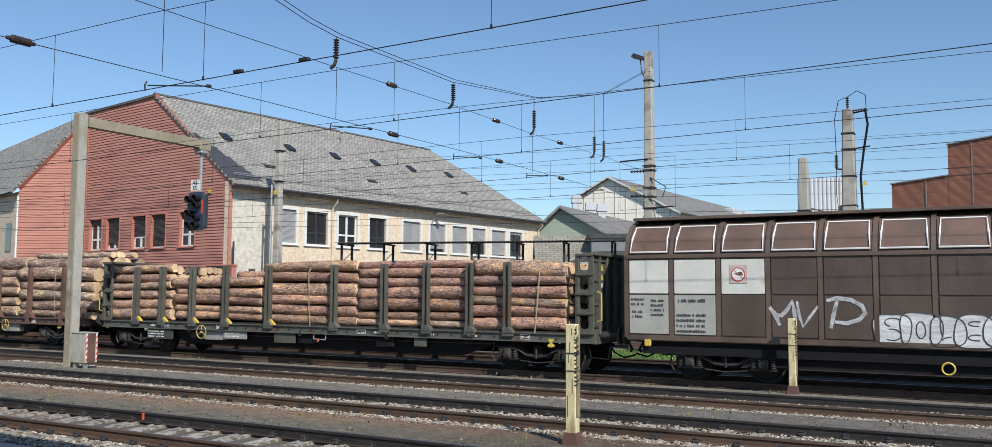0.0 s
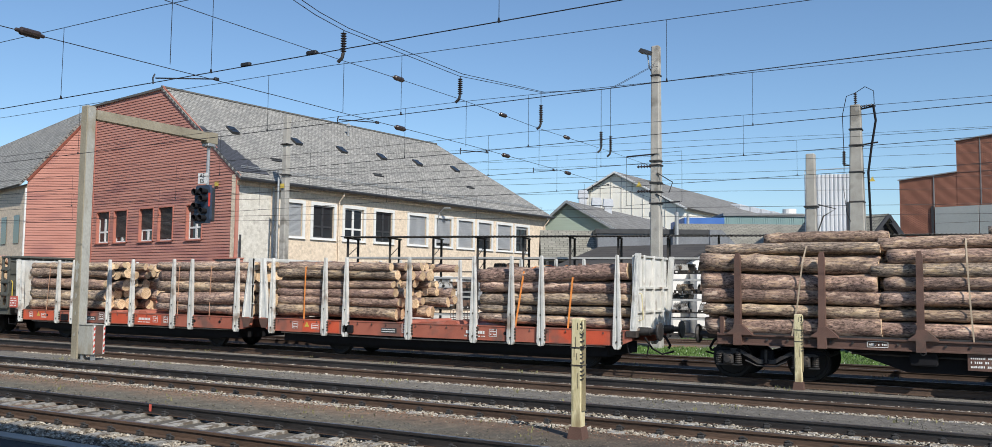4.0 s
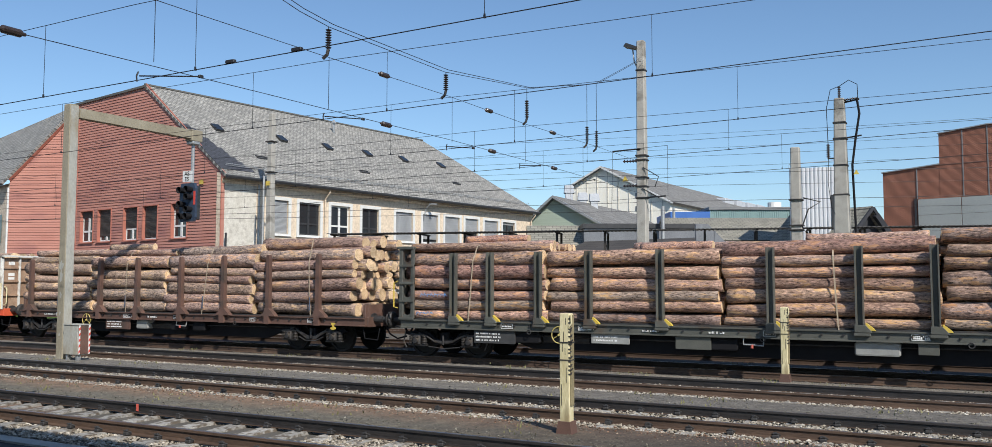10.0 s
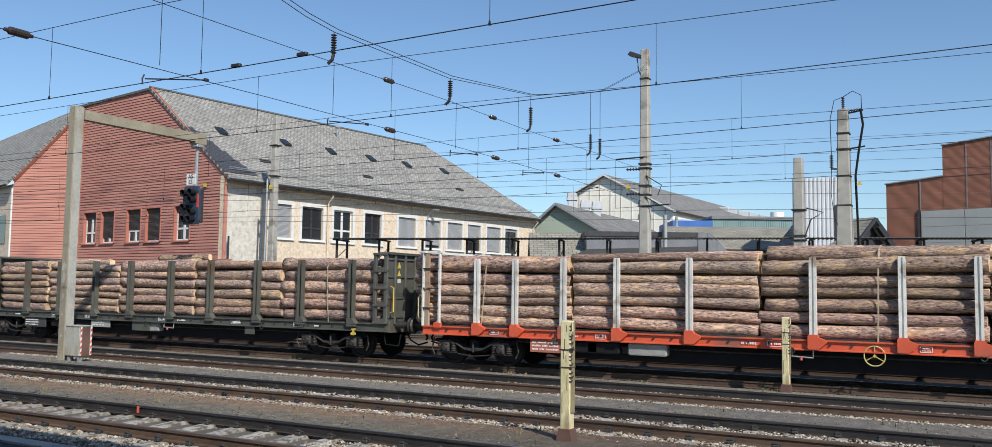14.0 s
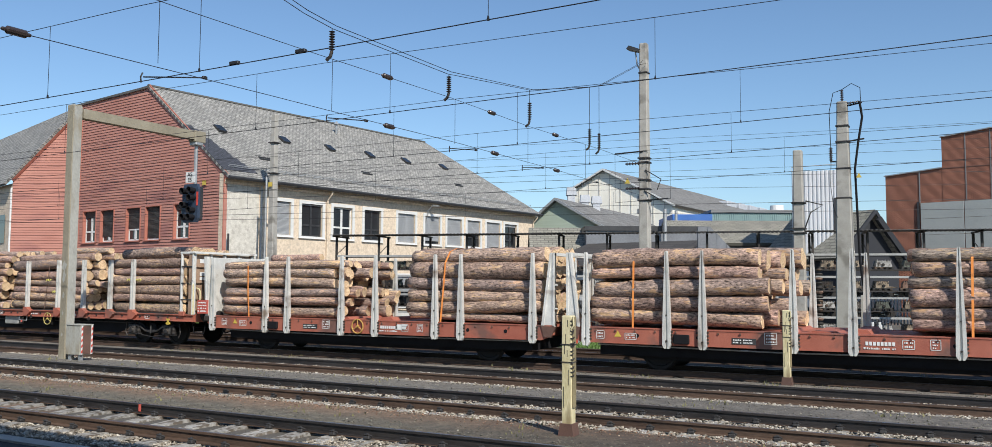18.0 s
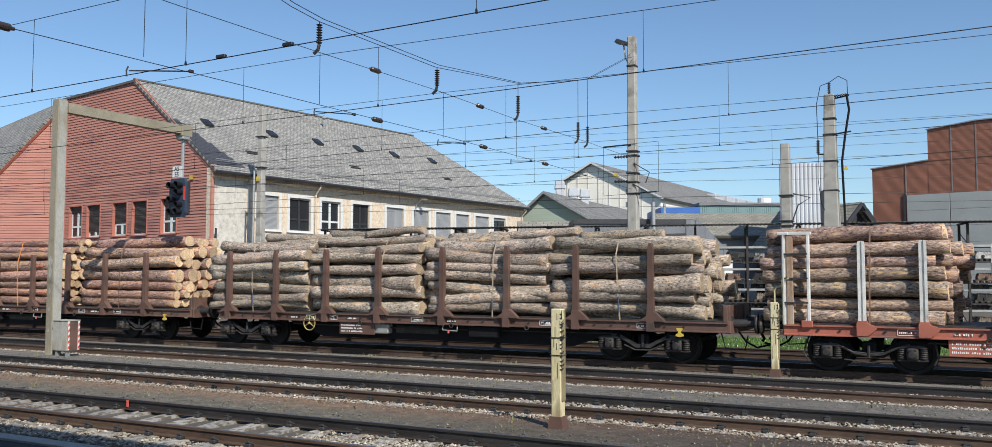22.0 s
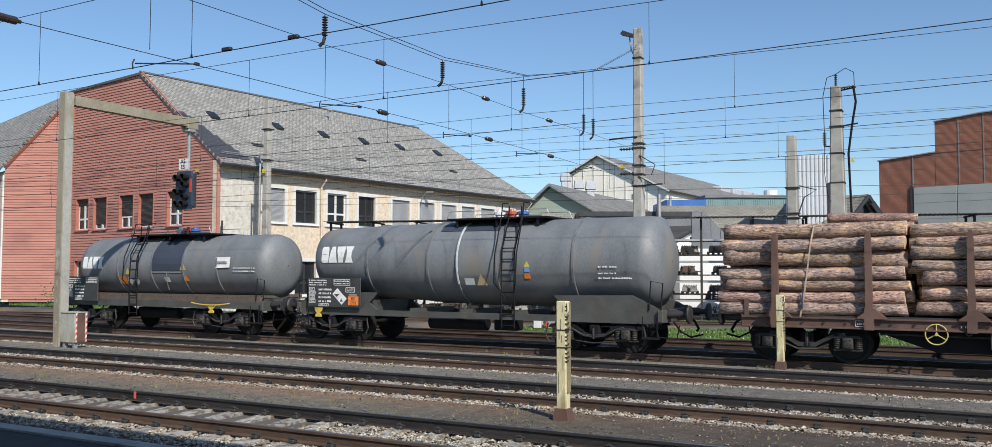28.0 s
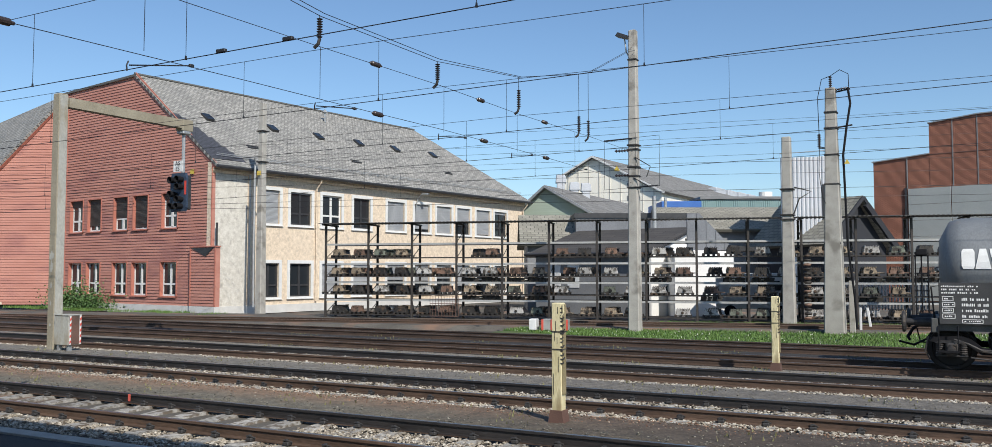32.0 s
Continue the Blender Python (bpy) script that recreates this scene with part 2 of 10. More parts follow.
def path_mat(name, grey, brown, y0, y1, x0, x1, dark):
    """Trodden gravel: grey-green on one side of the path, reddish towards the other, browner and darker along its length, speckled."""
    m, n, l, p = node_mat(name)
    co = n.new("ShaderNodeTexCoord")
    sep = n.new("ShaderNodeSeparateXYZ")
    l.new(co.outputs["Object"], sep.inputs[0])

    def noise(scale, detail=6):
        t = n.new("ShaderNodeTexNoise")
        t.inputs["Scale"].default_value, t.inputs["Detail"].default_value, t.inputs["Roughness"].default_value = scale, detail, .65
        l.new(co.outputs["Object"], t.inputs[0])
        return t

    def ranged(socket, a, b, wobble, amount):
        q = n.new("ShaderNodeMath")
        q.operation = "MULTIPLY_ADD"
        q.inputs[1].default_value = amount
        l.new(wobble.outputs[0], q.inputs[0])
        l.new(socket, q.inputs[2])
        v = n.new("ShaderNodeMapRange")
        v.inputs["From Min"].default_value, v.inputs["From Max"].default_value = a + amount / 2, b + amount / 2
        l.new(q.outputs[0], v.inputs[0])
        return v

    def blend(fac, a, b, kind="MIX"):
        mx = n.new("ShaderNodeMix")
        mx.data_type, mx.blend_type = "RGBA", kind
        if isinstance(fac, float):
            mx.inputs[0].default_value = fac
        else:
            l.new(fac, mx.inputs[0])
        for s, c in ((6, a), (7, b)):
            if isinstance(c, tuple):
                mx.inputs[s].default_value = (*c, 1)
            else:
                l.new(c, mx.inputs[s])
        return mx.outputs[2]
    wob = noise(1.3)
    c = blend(ranged(sep.outputs[1], y0, y1, wob, .9).outputs[0], grey, brown)
    c = blend(ranged(sep.outputs[0], x0, x1, wob, 5.0).outputs[0], c, dark)
    vo = n.new("ShaderNodeTexVoronoi")
    vo.inputs["Scale"].default_value = 42
    l.new(co.outputs["Object"], vo.inputs[0])
    bw = n.new("ShaderNodeRGBToBW")
    l.new(vo.outputs["Color"], bw.inputs[0])
    sp_ = ramp_node(n, [(0.1, (.62, .62, .62)), (0.5, (.95, .95, .95)), (0.85, (1.2, 1.19, 1.16)), (0.97, (1.7, 1.66, 1.58))])
    l.new(bw.outputs[0], sp_.inputs[0])
    c = blend(1.0, c, sp_.outputs[0], "MULTIPLY")
    pt = ramp_node(n, [(0.35, (.7, .7, .7)), (0.65, (1.2, 1.2, 1.2))])
    l.new(noise(5.0).outputs[0], pt.inputs[0])
    c = blend(1.0, c, pt.outputs[0], "MULTIPLY")
    l.new(c, p.inputs["Base Color"])
    p.inputs["Roughness"].default_value = .95
    bp = n.new("ShaderNodeBump")
    bp.inputs["Strength"].default_value, bp.inputs["Distance"].default_value = .8, .02
    l.new(bw.outputs[0], bp.inputs["Height"])
    l.new(bp.outputs[0], p.inputs["Normal"])
    return m


BARK_RED = bark_mat("bark_reddish", (0.205, 0.120, 0.092), (0.45, 0.290, 0.226), (0.58, 0.32, 0.16), 0.55, 0.25, 0.35)
BARK_BROWN = bark_mat("bark_brown", (0.208, 0.138, 0.108), (0.44, 0.310, 0.248), (0.60, 0.38, 0.21), 0.555, 0.25, 0.35)
BARK_LIGHT = bark_mat("bark_peeled", (0.165, 0.110, 0.083), (0.36, 0.255, 0.196), (0.52, 0.365, 0.24), 0.535, 0.22, 0.45)
BARK_BEECH = bark_mat("bark_greyish", (0.22, 0.182, 0.145), (0.42, 0.355, 0.285), (0.50, 0.34, 0.21), 0.56, 0.3, 0.5)
CUT = cut_wood_mat("sawn_wood", (0.50, 0.33, 0.18), (0.78, 0.58, 0.37))
CUT_GREY = cut_wood_mat("greyed_sawn_wood", (0.32, 0.23, 0.15), (0.52, 0.40, 0.27))
GREEN_STEEL = surface("grey_green_paint", (0.062, 0.064, 0.055), (0.108, 0.108, 0.092), 2.5, 0.6, 0, 0.15, 60, vary=0.12, dirt=(0.09, 0.06, 0.04), dirt_at=0.64)
BROWN_STEEL = surface("red_brown_paint", (0.085, 0.045, 0.034), (0.15, 0.085, 0.065), 2.5, 0.65, 0, 0.15, 60, vary=0.12, dirt=(0.07, 0.05, 0.04), dirt_at=0.62)
RED_STEEL = surface("bright_red_paint", (0.50, 0.075, 0.035), (0.64, 0.115, 0.05), 2.0, 0.5, 0, 0.1, 50, dirt=(0.28, 0.10, 0.07), dirt_at=0.62)
FADED_RED = surface("faded_red_paint", (0.30, 0.085, 0.055), (0.42, 0.14, 0.09), 2.0, 0.65, 0, 0.12, 50, dirt=(0.18, 0.09, 0.07), dirt_at=0.6)
WHITE_STEEL = surface("weathered_white_paint", (0.48, 0.48, 0.45), (0.70, 0.69, 0.65), 3.0, 0.55, 0, 0.1, 50, vary=0.12, dirt=(0.24, 0.19, 0.15), dirt_at=0.64)
UNDER = surface("oily_running_gear", (0.016, 0.015, 0.016), (0.060, 0.057, 0.056), 6.0, 0.6, 0.2, 0.3, 60, dirt=(0.075, 0.06, 0.048), dirt_at=0.62)
# Black paint, darkened further to hold the shade under the wagons.
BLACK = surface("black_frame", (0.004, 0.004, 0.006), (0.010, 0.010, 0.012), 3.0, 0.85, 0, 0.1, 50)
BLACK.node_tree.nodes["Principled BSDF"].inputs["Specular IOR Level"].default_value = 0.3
# Wheel colour taken almost to black for the shadow they run in.
WHEEL = surface("shade_black_wheel", (0.003, 0.003, 0.003), (0.008, 0.007, 0.007), 5.0, 0.75, 0, 0.1, 60)
YELLOW = surface("yellow_paint", (0.50, 0.36, 0.05), (0.64, 0.47, 0.09), 5.0, 0.5, 0, 0.1, 60)
PLATE = surface("grey_label_plate", (0.22, 0.22, 0.21), (0.34, 0.34, 0.32), 4.0, 0.6, 0, 0, 60)
DARK_PLATE = surface("black_label_plate", (0.03, 0.03, 0.03), (0.06, 0.06, 0.06), 4.0, 0.6, 0, 0, 60)
MARK = surface("white_marking", (0.66, 0.66, 0.63), (0.8, 0.8, 0.78), 5.0, 0.6, 0, 0, 60)
DARK_MARK = surface("dark_marking", (0.04, 0.04, 0.04), (0.08, 0.08, 0.08), 5.0, 0.6, 0, 0, 60)
STRAP = surface("pale_strap", (0.34, 0.27, 0.19), (0.46, 0.37, 0.27), 5.0, 0.8, 0, 0, 80)
BROWN_STRAP = surface("rust_brown_strap", (0.13, 0.075, 0.05), (0.22, 0.14, 0.10), 5.0, 0.8, 0, 0, 80)
SALMON_STRAP = surface("salmon_strap", (0.50, 0.27, 0.16), (0.62, 0.36, 0.24), 5.0, 0.8, 0, 0, 80)
ORANGE_STRAP = surface("orange_strap", (0.75, 0.24, 0.05), (0.85, 0.32, 0.08), 5.0, 0.7, 0, 0, 80)
ORANGE = surface("orange_plate", (0.80, 0.20, 0.03), (0.88, 0.27, 0.05), 5.0, 0.5, 0, 0, 60)
TANK_GREY = surface("anthracite_tank_paint", (0.118, 0.128, 0.136), (0.20, 0.212, 0.22), 1.6, 0.55, 0, 0.04, 30, (1.2, 1, 0.45), dirt=(0.20, 0.185, 0.165), dirt_at=0.60)
SADDLE = surface("dark_grey_frame", (0.045, 0.046, 0.044), (0.095, 0.095, 0.088), 2.0, 0.6, 0, 0.1, 40, dirt=(0.07, 0.06, 0.05), dirt_at=0.6)
RUSTY_FRAME = surface("rust_brown_frame", (0.075, 0.056, 0.044), (0.14, 0.105, 0.083), 4.0, 0.75, 0, 0.2, 50)
TANK_BAND = surface("grey_tank_hoop", (0.10, 0.105, 0.11), (0.20, 0.205, 0.21), 3.0, 0.5, 0, 0.05, 30)
VENT_PIPE = surface("pale_pipe", (0.34, 0.37, 0.39), (0.50, 0.53, 0.55), 4.0, 0.5, 0, 0.05, 30)
TANK_DARK = surface("dark_tank_band", (0.034, 0.042, 0.062), (0.055, 0.066, 0.09), 1.2, 0.5, 0, 0.04, 30)
VAN_PANEL = surface("dark_brown_wall_panel", (0.058, 0.042, 0.034), (0.105, 0.078, 0.064), 1.5, 0.5, 0, 0.08, 40, (1, 1, 0.6), dirt=(0.12, 0.09, 0.07), dirt_at=0.66)
VAN_WHITE = surface("pale_wall_panel", (0.52, 0.52, 0.48), (0.66, 0.66, 0.61), 2.0, 0.55, 0, 0.05, 40, dirt=(0.42, 0.40, 0.34), dirt_at=0.64)
VAN_BROWN = surface("covered_wagon_brown", (0.088, 0.060, 0.047), (0.145, 0.102, 0.08), 1.3, 0.5, 0, 0.08, 40, (1, 1, 0.6), dirt=(0.075, 0.052, 0.04), dirt_at=0.58)
VAN_ROOF = surface("covered_wagon_roof", (0.11, 0.066, 0.050), (0.18, 0.112, 0.085), 1.6, 0.55, 0, 0.08, 40, dirt=(0.11, 0.075, 0.06), dirt_at=0.6)
VAN_GREY = surface("covered_wagon_grey", (0.30, 0.30, 0.275), (0.42, 0.42, 0.385), 2.0, 0.55, 0, 0.05, 40, dirt=(0.30, 0.29, 0.26), dirt_at=0.6)
CONCRETE = surface("weathered_concrete", (0.28, 0.265, 0.235), (0.42, 0.40, 0.36), 2.5, 0.85, 0, 0.25, 45, vary=0.08, dirt=(0.20, 0.185, 0.16), dirt_at=0.62)
SLEEPER = surface("concrete_sleeper", (0.20, 0.187, 0.165), (0.46, 0.44, 0.40), 14.0, 0.9, 0, 0.5, 70, vary=0.2, dirt=(0.13, 0.105, 0.08), dirt_at=0.54)
WOOD_SLEEPER = surface("tarred_sleeper", (0.05, 0.04, 0.03), (0.11, 0.09, 0.075), 4.0, 0.9, 0, 0.3, 50, (0.4, 2, 2), vary=0.15)
# Bed colour with the train's shadow darkened into it.
SHADE_BED = surface("train_shade_bed", (0.014, 0.012, 0.011), (0.042, 0.036, 0.031), 2.0, 0.9, 0, 0.5, 28)
RED_GRAVEL = stone_mat("reddish_gravel", [(0.0, (0.07, 0.04, 0.028)), (0.5, (0.22, 0.125, 0.08)), (0.9, (0.36, 0.22, 0.145)), (1.0, (0.5, 0.4, 0.3))])
BALLAST = stone_mat("ballast_stone", [(0.0, (0.16, 0.135, 0.105)), (0.35, (0.30, 0.255, 0.195)), (0.75, (0.43, 0.38, 0.305)), (1.0, (0.56, 0.52, 0.45))])
GROUND = surface("trackside_gravel", (0.06, 0.054, 0.046), (0.13, 0.118, 0.10), 0.7, 0.95, 0, 0.6, 28, dirt=(0.20, 0.125, 0.085), dirt_at=0.60)
RAIL_SIDE = surface("rusty_rail", (0.045, 0.028, 0.02), (0.125, 0.078, 0.053), 5.0, 0.75, 0.1, 0.2, 50, (0.2, 1, 1))
RAIL_GAUGE = surface("greasy_rail_inside", (0.018, 0.016, 0.016), (0.05, 0.044, 0.042), 6.0, 0.5, 0.2, 0.15, 50, (0.2, 1, 1))
# Rail and stone colours that carry the train's shadow too.
RAIL_SHADE = surface("shade_brown_rail", (0.034, 0.022, 0.016), (0.088, 0.056, 0.040), 5.0, 0.7, 0.1, 0.2, 50, (0.2, 1, 1))
SHADE_STONE = surface("shade_black_stone", (0.030, 0.025, 0.021), (0.080, 0.066, 0.054), 9.0, 0.8, 0, 0.2, 50)
RAIL_TOP = surface("worn_rail_head", (0.20, 0.19, 0.19), (0.30, 0.29, 0.29), 8.0, 0.35, 0.9, 0, 60, (0.1, 1, 1))
POST_YELLOW = surface("faded_yellow_post", (0.48, 0.41, 0.22), (0.73, 0.66, 0.43), 6.0, 0.85, 0, 0.2, 50, (1, 1, 0.25), dirt=(0.30, 0.24, 0.13), dirt_at=0.57)
GALV = surface("galvanised_steel", (0.30, 0.31, 0.31), (0.45, 0.46, 0.46), 4.0, 0.5, 0.5, 0.1, 50)
WIRE = surface("overhead_wire", (0.03, 0.03, 0.032), (0.05, 0.05, 0.052), 4.0, 0.5, 0.5, 0, 50)
INSULATOR = surface("brown_porcelain", (0.03, 0.022, 0.02), (0.06, 0.045, 0.04), 4.0, 0.25, 0, 0, 50)


# ---- mesh building ----
class Shape:
    """Collects vertices and faces with a material slot each."""

    def __init__(self):
        self.v, self.f, self.m = [], [], []

    def face(self, pts, slot=0):
        k = len(self.v)
        self.v += [tuple(p) for p in pts]
        self.f.append(tuple(range(k, k + len(pts))))
        self.m.append(slot)
        return self

    def box(self, x0, x1, y0, y1, z0, z1, slot=0, bevel=0.0):
        if bevel <= 0:
            k = len(self.v)
            self.v += [(x, y, z) for x in (x0, x1) for y in (y0, y1) for z in (z0, z1)]
            self.f += [tuple(k + i for i in q) for q in ((0, 1, 3, 2), (4, 6, 7, 5), (0, 4, 5, 1), (2, 3, 7, 6), (0, 2, 6, 4), (1, 5, 7, 3))]
            self.m += [slot] * 6
            return self
        b = min(bevel, (x1 - x0) * 0.4, (y1 - y0) * 0.4, (z1 - z0) * 0.4)
        self.prism([(x0 + b, y0), (x1 - b, y0), (x1, y0 + b), (x1, y1 - b), (x1 - b, y1), (x0 + b, y1), (x0, y1 - b), (x0, y0 + b)], z0, z1, "z", slot, b)
        return self

    def prism(self, profile, a, b, axis="x", slot=0, bevel=0.0):
        """A closed profile pushed from a to b along an axis; the profile's two numbers are the other axes in order."""
        n = len(profile)
        cx, cy = sum(p[0] for p in profile) / n, sum(p[1] for p in profile) / n
        rings = [(a, 0.0), (b, 0.0)] if bevel <= 0 else [(a, bevel), (a + bevel, 0), (b - bevel, 0), (b, bevel)]
        k = len(self.v)
        for h, inset in rings:
            for u, w in profile:
                if inset:
                    d = math.hypot(u - cx, w - cy) or 1
                    u, w = u - (u - cx) / d * inset, w - (w - cy) / d * inset
                self.v.append({"x": (h, u, w), "y": (u, h, w), "z": (u, w, h)}[axis])
        for r in range(len(rings) - 1):
            for i in range(n):
                j = (i + 1) % n
                self.f.append((k + r * n + i, k + r * n + j, k + (r + 1) * n + j, k + (r + 1) * n + i))
                self.m.append(slot)
        self.f.append(tuple(k + i for i in reversed(range(n))))
        self.f.append(tuple(k + (len(rings) - 1) * n + i for i in range(n)))
        self.m += [slot, slot]
        return self

    def rod(self, p0, p1, r, seg=8, slot=0, r1=None, caps=True):
        p0, p1 = Vector(p0), Vector(p1)
        w = (p1 - p0).normalized()
        u = w.orthogonal().normalized()
        t = w.cross(u)
        k = len(self.v)
        for p, rr in ((p0, r), (p1, r if r1 is None else r1)):
            for i in range(seg):
                a = 2 * math.pi * i / seg
                self.v.append(tuple(p + u * math.cos(a) * rr + t * math.sin(a) * rr))
        for i in range(seg):
            j = (i + 1) % seg
            self.f.append((k + i, k + j, k + seg + j, k + seg + i))
        self.m += [slot] * seg
        if caps:
            self.f += [tuple(k + i for i in reversed(range(seg))), tuple(k + seg + i for i in range(seg))]
            self.m += [slot, slot]
        return self

    def line(self, pts, r, seg=6, slot=0):
        """One tube swept along the points."""
        pts = [Vector(p) for p in pts]
        closed = (pts[0] - pts[-1]).length < 1e-6
        k = len(self.v)
        u = None
        for i, p in enumerate(pts):
            a = pts[i - 1] if i else (pts[-2] if closed else p)
            b = pts[i + 1] if i < len(pts) - 1 else (pts[1] if closed else p)
            w = (b - a).normalized() if (b - a).length > 1e-9 else Vector((0, 0, 1))
            u = w.orthogonal().normalized() if u is None else (u - w * u.dot(w)).normalized()
            t = w.cross(u)
            for j in range(seg):
                q = 2 * math.pi * j / seg
                self.v.append(tuple(p + u * math.cos(q) * r + t * math.sin(q) * r))
        for i in range(len(pts) - 1):
            for j in range(seg):
                n = (j + 1) % seg
                self.f.append((k + i * seg + j, k + i * seg + n, k + (i + 1) * seg + n, k + (i + 1) * seg + j))
                self.m.append(slot)
        if not closed:
            e = k + (len(pts) - 1) * seg
            self.f += [tuple(k + j for j in reversed(range(seg))), tuple(e + j for j in range(seg))]
            self.m += [slot, slot]
        return self

    def ring(self, c, radius, r, axis="y", seg=20, slot=0):
        pts = []
        for i in range(seg + 1):
            a = 2 * math.pi * i / seg
            u, w = math.cos(a) * radius, math.sin(a) * radius
            pts.append({"x": (c[0], c[1] + u, c[2] + w), "y": (c[0] + u, c[1], c[2] + w), "z": (c[0] + u, c[1] + w, c[2])}[axis])
        return self.line(pts, r, 5, slot)

    def lathe(self, profile, axis="x", c=(0, 0, 0), seg=24, slot=0, slots=None):
        """profile: (along, radius) pairs turned round an axis."""
        k = len(self.v)
        for h, r in profile:
            for i in range(seg):
                a = 2 * math.pi * i / seg
                u, w = math.cos(a) * r, math.sin(a) * r
                q = {"x": (h, u, w), "y": (u, h, w), "z": (u, w, h)}[axis]
                self.v.append((q[0] + c[0], q[1] + c[1], q[2] + c[2]))
        for s in range(len(profile) - 1):
            for i in range(seg):
                j = (i + 1) % seg
                self.f.append((k + s * seg + i, k + s * seg + j, k + (s + 1) * seg + j, k + (s + 1) * seg + i))
                self.m.append(slots[s] if slots else slot)
        return self

    def mesh(self, name, mats, smooth=False):
        me = bpy.data.meshes.new(name)
        me.from_pydata(self.v, [], self.f)
        for m in mats if isinstance(mats, (list, tuple)) else [mats]:
            me.materials.append(m)
        me.polygons.foreach_set("material_index", self.m)
        if smooth:
            me.polygons.foreach_set("use_smooth", [True] * len(self.f))
        bm = bmesh.new()
        bm.from_mesh(me)
        bmesh.ops.recalc_face_normals(bm, faces=bm.faces)
        bm.to_mesh(me)
        bm.free()
        return me


def part(name, shape, mats, parent=None, label="", at=None, smooth=False):
    me = shape if isinstance(shape, bpy.types.Mesh) else shape.mesh(name, mats, smooth)
    ob = new(name, me)
    ob.parent = parent
    if at is not None:
        ob.matrix_basis = at
    if label:
        ob["label"] = label
    return ob


def thing(name, label, category, group="", at=None, kind=""):
    ob = tagged(new(name), label, category, group, kind)
    if at is not None:
        ob.matrix_basis = at
    return ob


def solid(name, shape, mats, label, category, kind="structure", group="", smooth=False):
    return tagged(part(name, shape, mats, None, "", None, smooth), label, category, group, kind)


CINDER = path_mat("cinder_path", (0.150, 0.134, 0.102), (0.235, 0.155, 0.10), 11.35, 12.05, -10, -2, (0.066, 0.050, 0.038))
PALE_CINDER = path_mat("pale_cinder_path", (0.20, 0.18, 0.148), (0.22, 0.195, 0.16), 19.3, 20.4, -6, 4, (0.18, 0.162, 0.138))
GREY_CINDER = path_mat("grey_cinder_path", (0.165, 0.154, 0.134), (0.20, 0.178, 0.148), 15.2, 16.5, -11, -3, (0.145, 0.132, 0.115))
FINE_GRAVEL = stone_mat("fine_gravel", [(0.0, (0.09, 0.085, 0.07)), (0.5, (0.15, 0.14, 0.112)), (0.9, (0.22, 0.205, 0.16)), (1.0, (0.36, 0.33, 0.27))])
ASPHALT = surface("platform_asphalt", (0.022, 0.022, 0.023), (0.045, 0.044, 0.043), 2.0, 0.9, 0, 0.3, 60)
GRASS = surface("grass_blades", (0.055, 0.12, 0.02), (0.13, 0.22, 0.045), 1.2, 0.7, 0, 0, 12)
DRY_GRASS = surface("dry_weeds", (0.12, 0.12, 0.05), (0.24, 0.22, 0.10), 2.0, 0.8, 0, 0, 12)
TURF = surface("turf", (0.05, 0.085, 0.02), (0.10, 0.13, 0.04), 1.5, 0.95, 0, 0.4, 30)
WHITE_BLOSSOM = surface("white_blossom", (0.62, 0.62, 0.55), (0.75, 0.75, 0.68), 3.0, 0.7, 0, 0, 12)
LEAF = surface("shrub_leaves", (0.035, 0.085, 0.018), (0.085, 0.16, 0.035), 3.0, 0.6, 0, 0, 12)
GREY_BALLAST = stone_mat("dark_ballast_stone", [(0.0, (0.06, 0.05, 0.042)), (0.5, (0.12, 0.105, 0.085)), (0.85, (0.20, 0.175, 0.14)), (1.0, (0.30, 0.265, 0.22))])
OLD_CONCRETE = surface("brown_stained_concrete", (0.20, 0.175, 0.125), (0.33, 0.295, 0.22), 1.6, 0.9, 0, 0.3, 40, (1, 1, 0.5), dirt=(0.42, 0.40, 0.36), dirt_at=0.66)
YELLOW_SPRAY = surface("yellow_spray", (0.62, 0.56, 0.10), (0.78, 0.74, 0.22), 6.0, 0.7, 0, 0, 60)
RED_SPRAY = surface("orange_red_spray", (0.55, 0.14, 0.07), (0.72, 0.24, 0.14), 6.0, 0.7, 0, 0, 60)
PALE_STEEL = surface("pale_weathered_steel", (0.27, 0.265, 0.235), (0.45, 0.44, 0.39), 2.2, 0.7, 0, 0.15, 30, (1, 1, 0.4), dirt=(0.25, 0.21, 0.14), dirt_at=0.58)
BLUE_PAINT = surface("blue_spray", (0.10, 0.24, 0.50), (0.18, 0.34, 0.62), 5.0, 0.7, 0, 0, 60)
PLATE_RED = surface("red_plate_paint", (0.42, 0.08, 0.06), (0.52, 0.12, 0.09), 3.0, 0.6, 0, 0, 40)
RUST_PANEL = surface("rusty_end_panel", (0.21, 0.125, 0.08), (0.42, 0.29, 0.20), 2.5, 0.8, 0, 0.2, 40, (1, 1, 0.4), dirt=(0.40, 0.33, 0.26), dirt_at=0.6)


# ---- tracks ----
TRACKS = [9.62, 13.90, 18.05, 21.76, 25.95]
SIDING = pose(-26.5, 30.95, 0, 0, 0, 14.8)
rng = np.random.default_rng(7)


def rail_profile(y):
    return [(y - .065, -.165), (y + .065, -.165), (y + .065, -.15), (y + .012, -.135), (y + .012, -.045), (y + .036, -.035), (y + .036, -.006),
            (y + .028, 0), (y - .028, 0), (y - .036, -.006), (y - .036, -.035), (y - .012, -.045), (y - .012, -.135), (y - .065, -.15)]


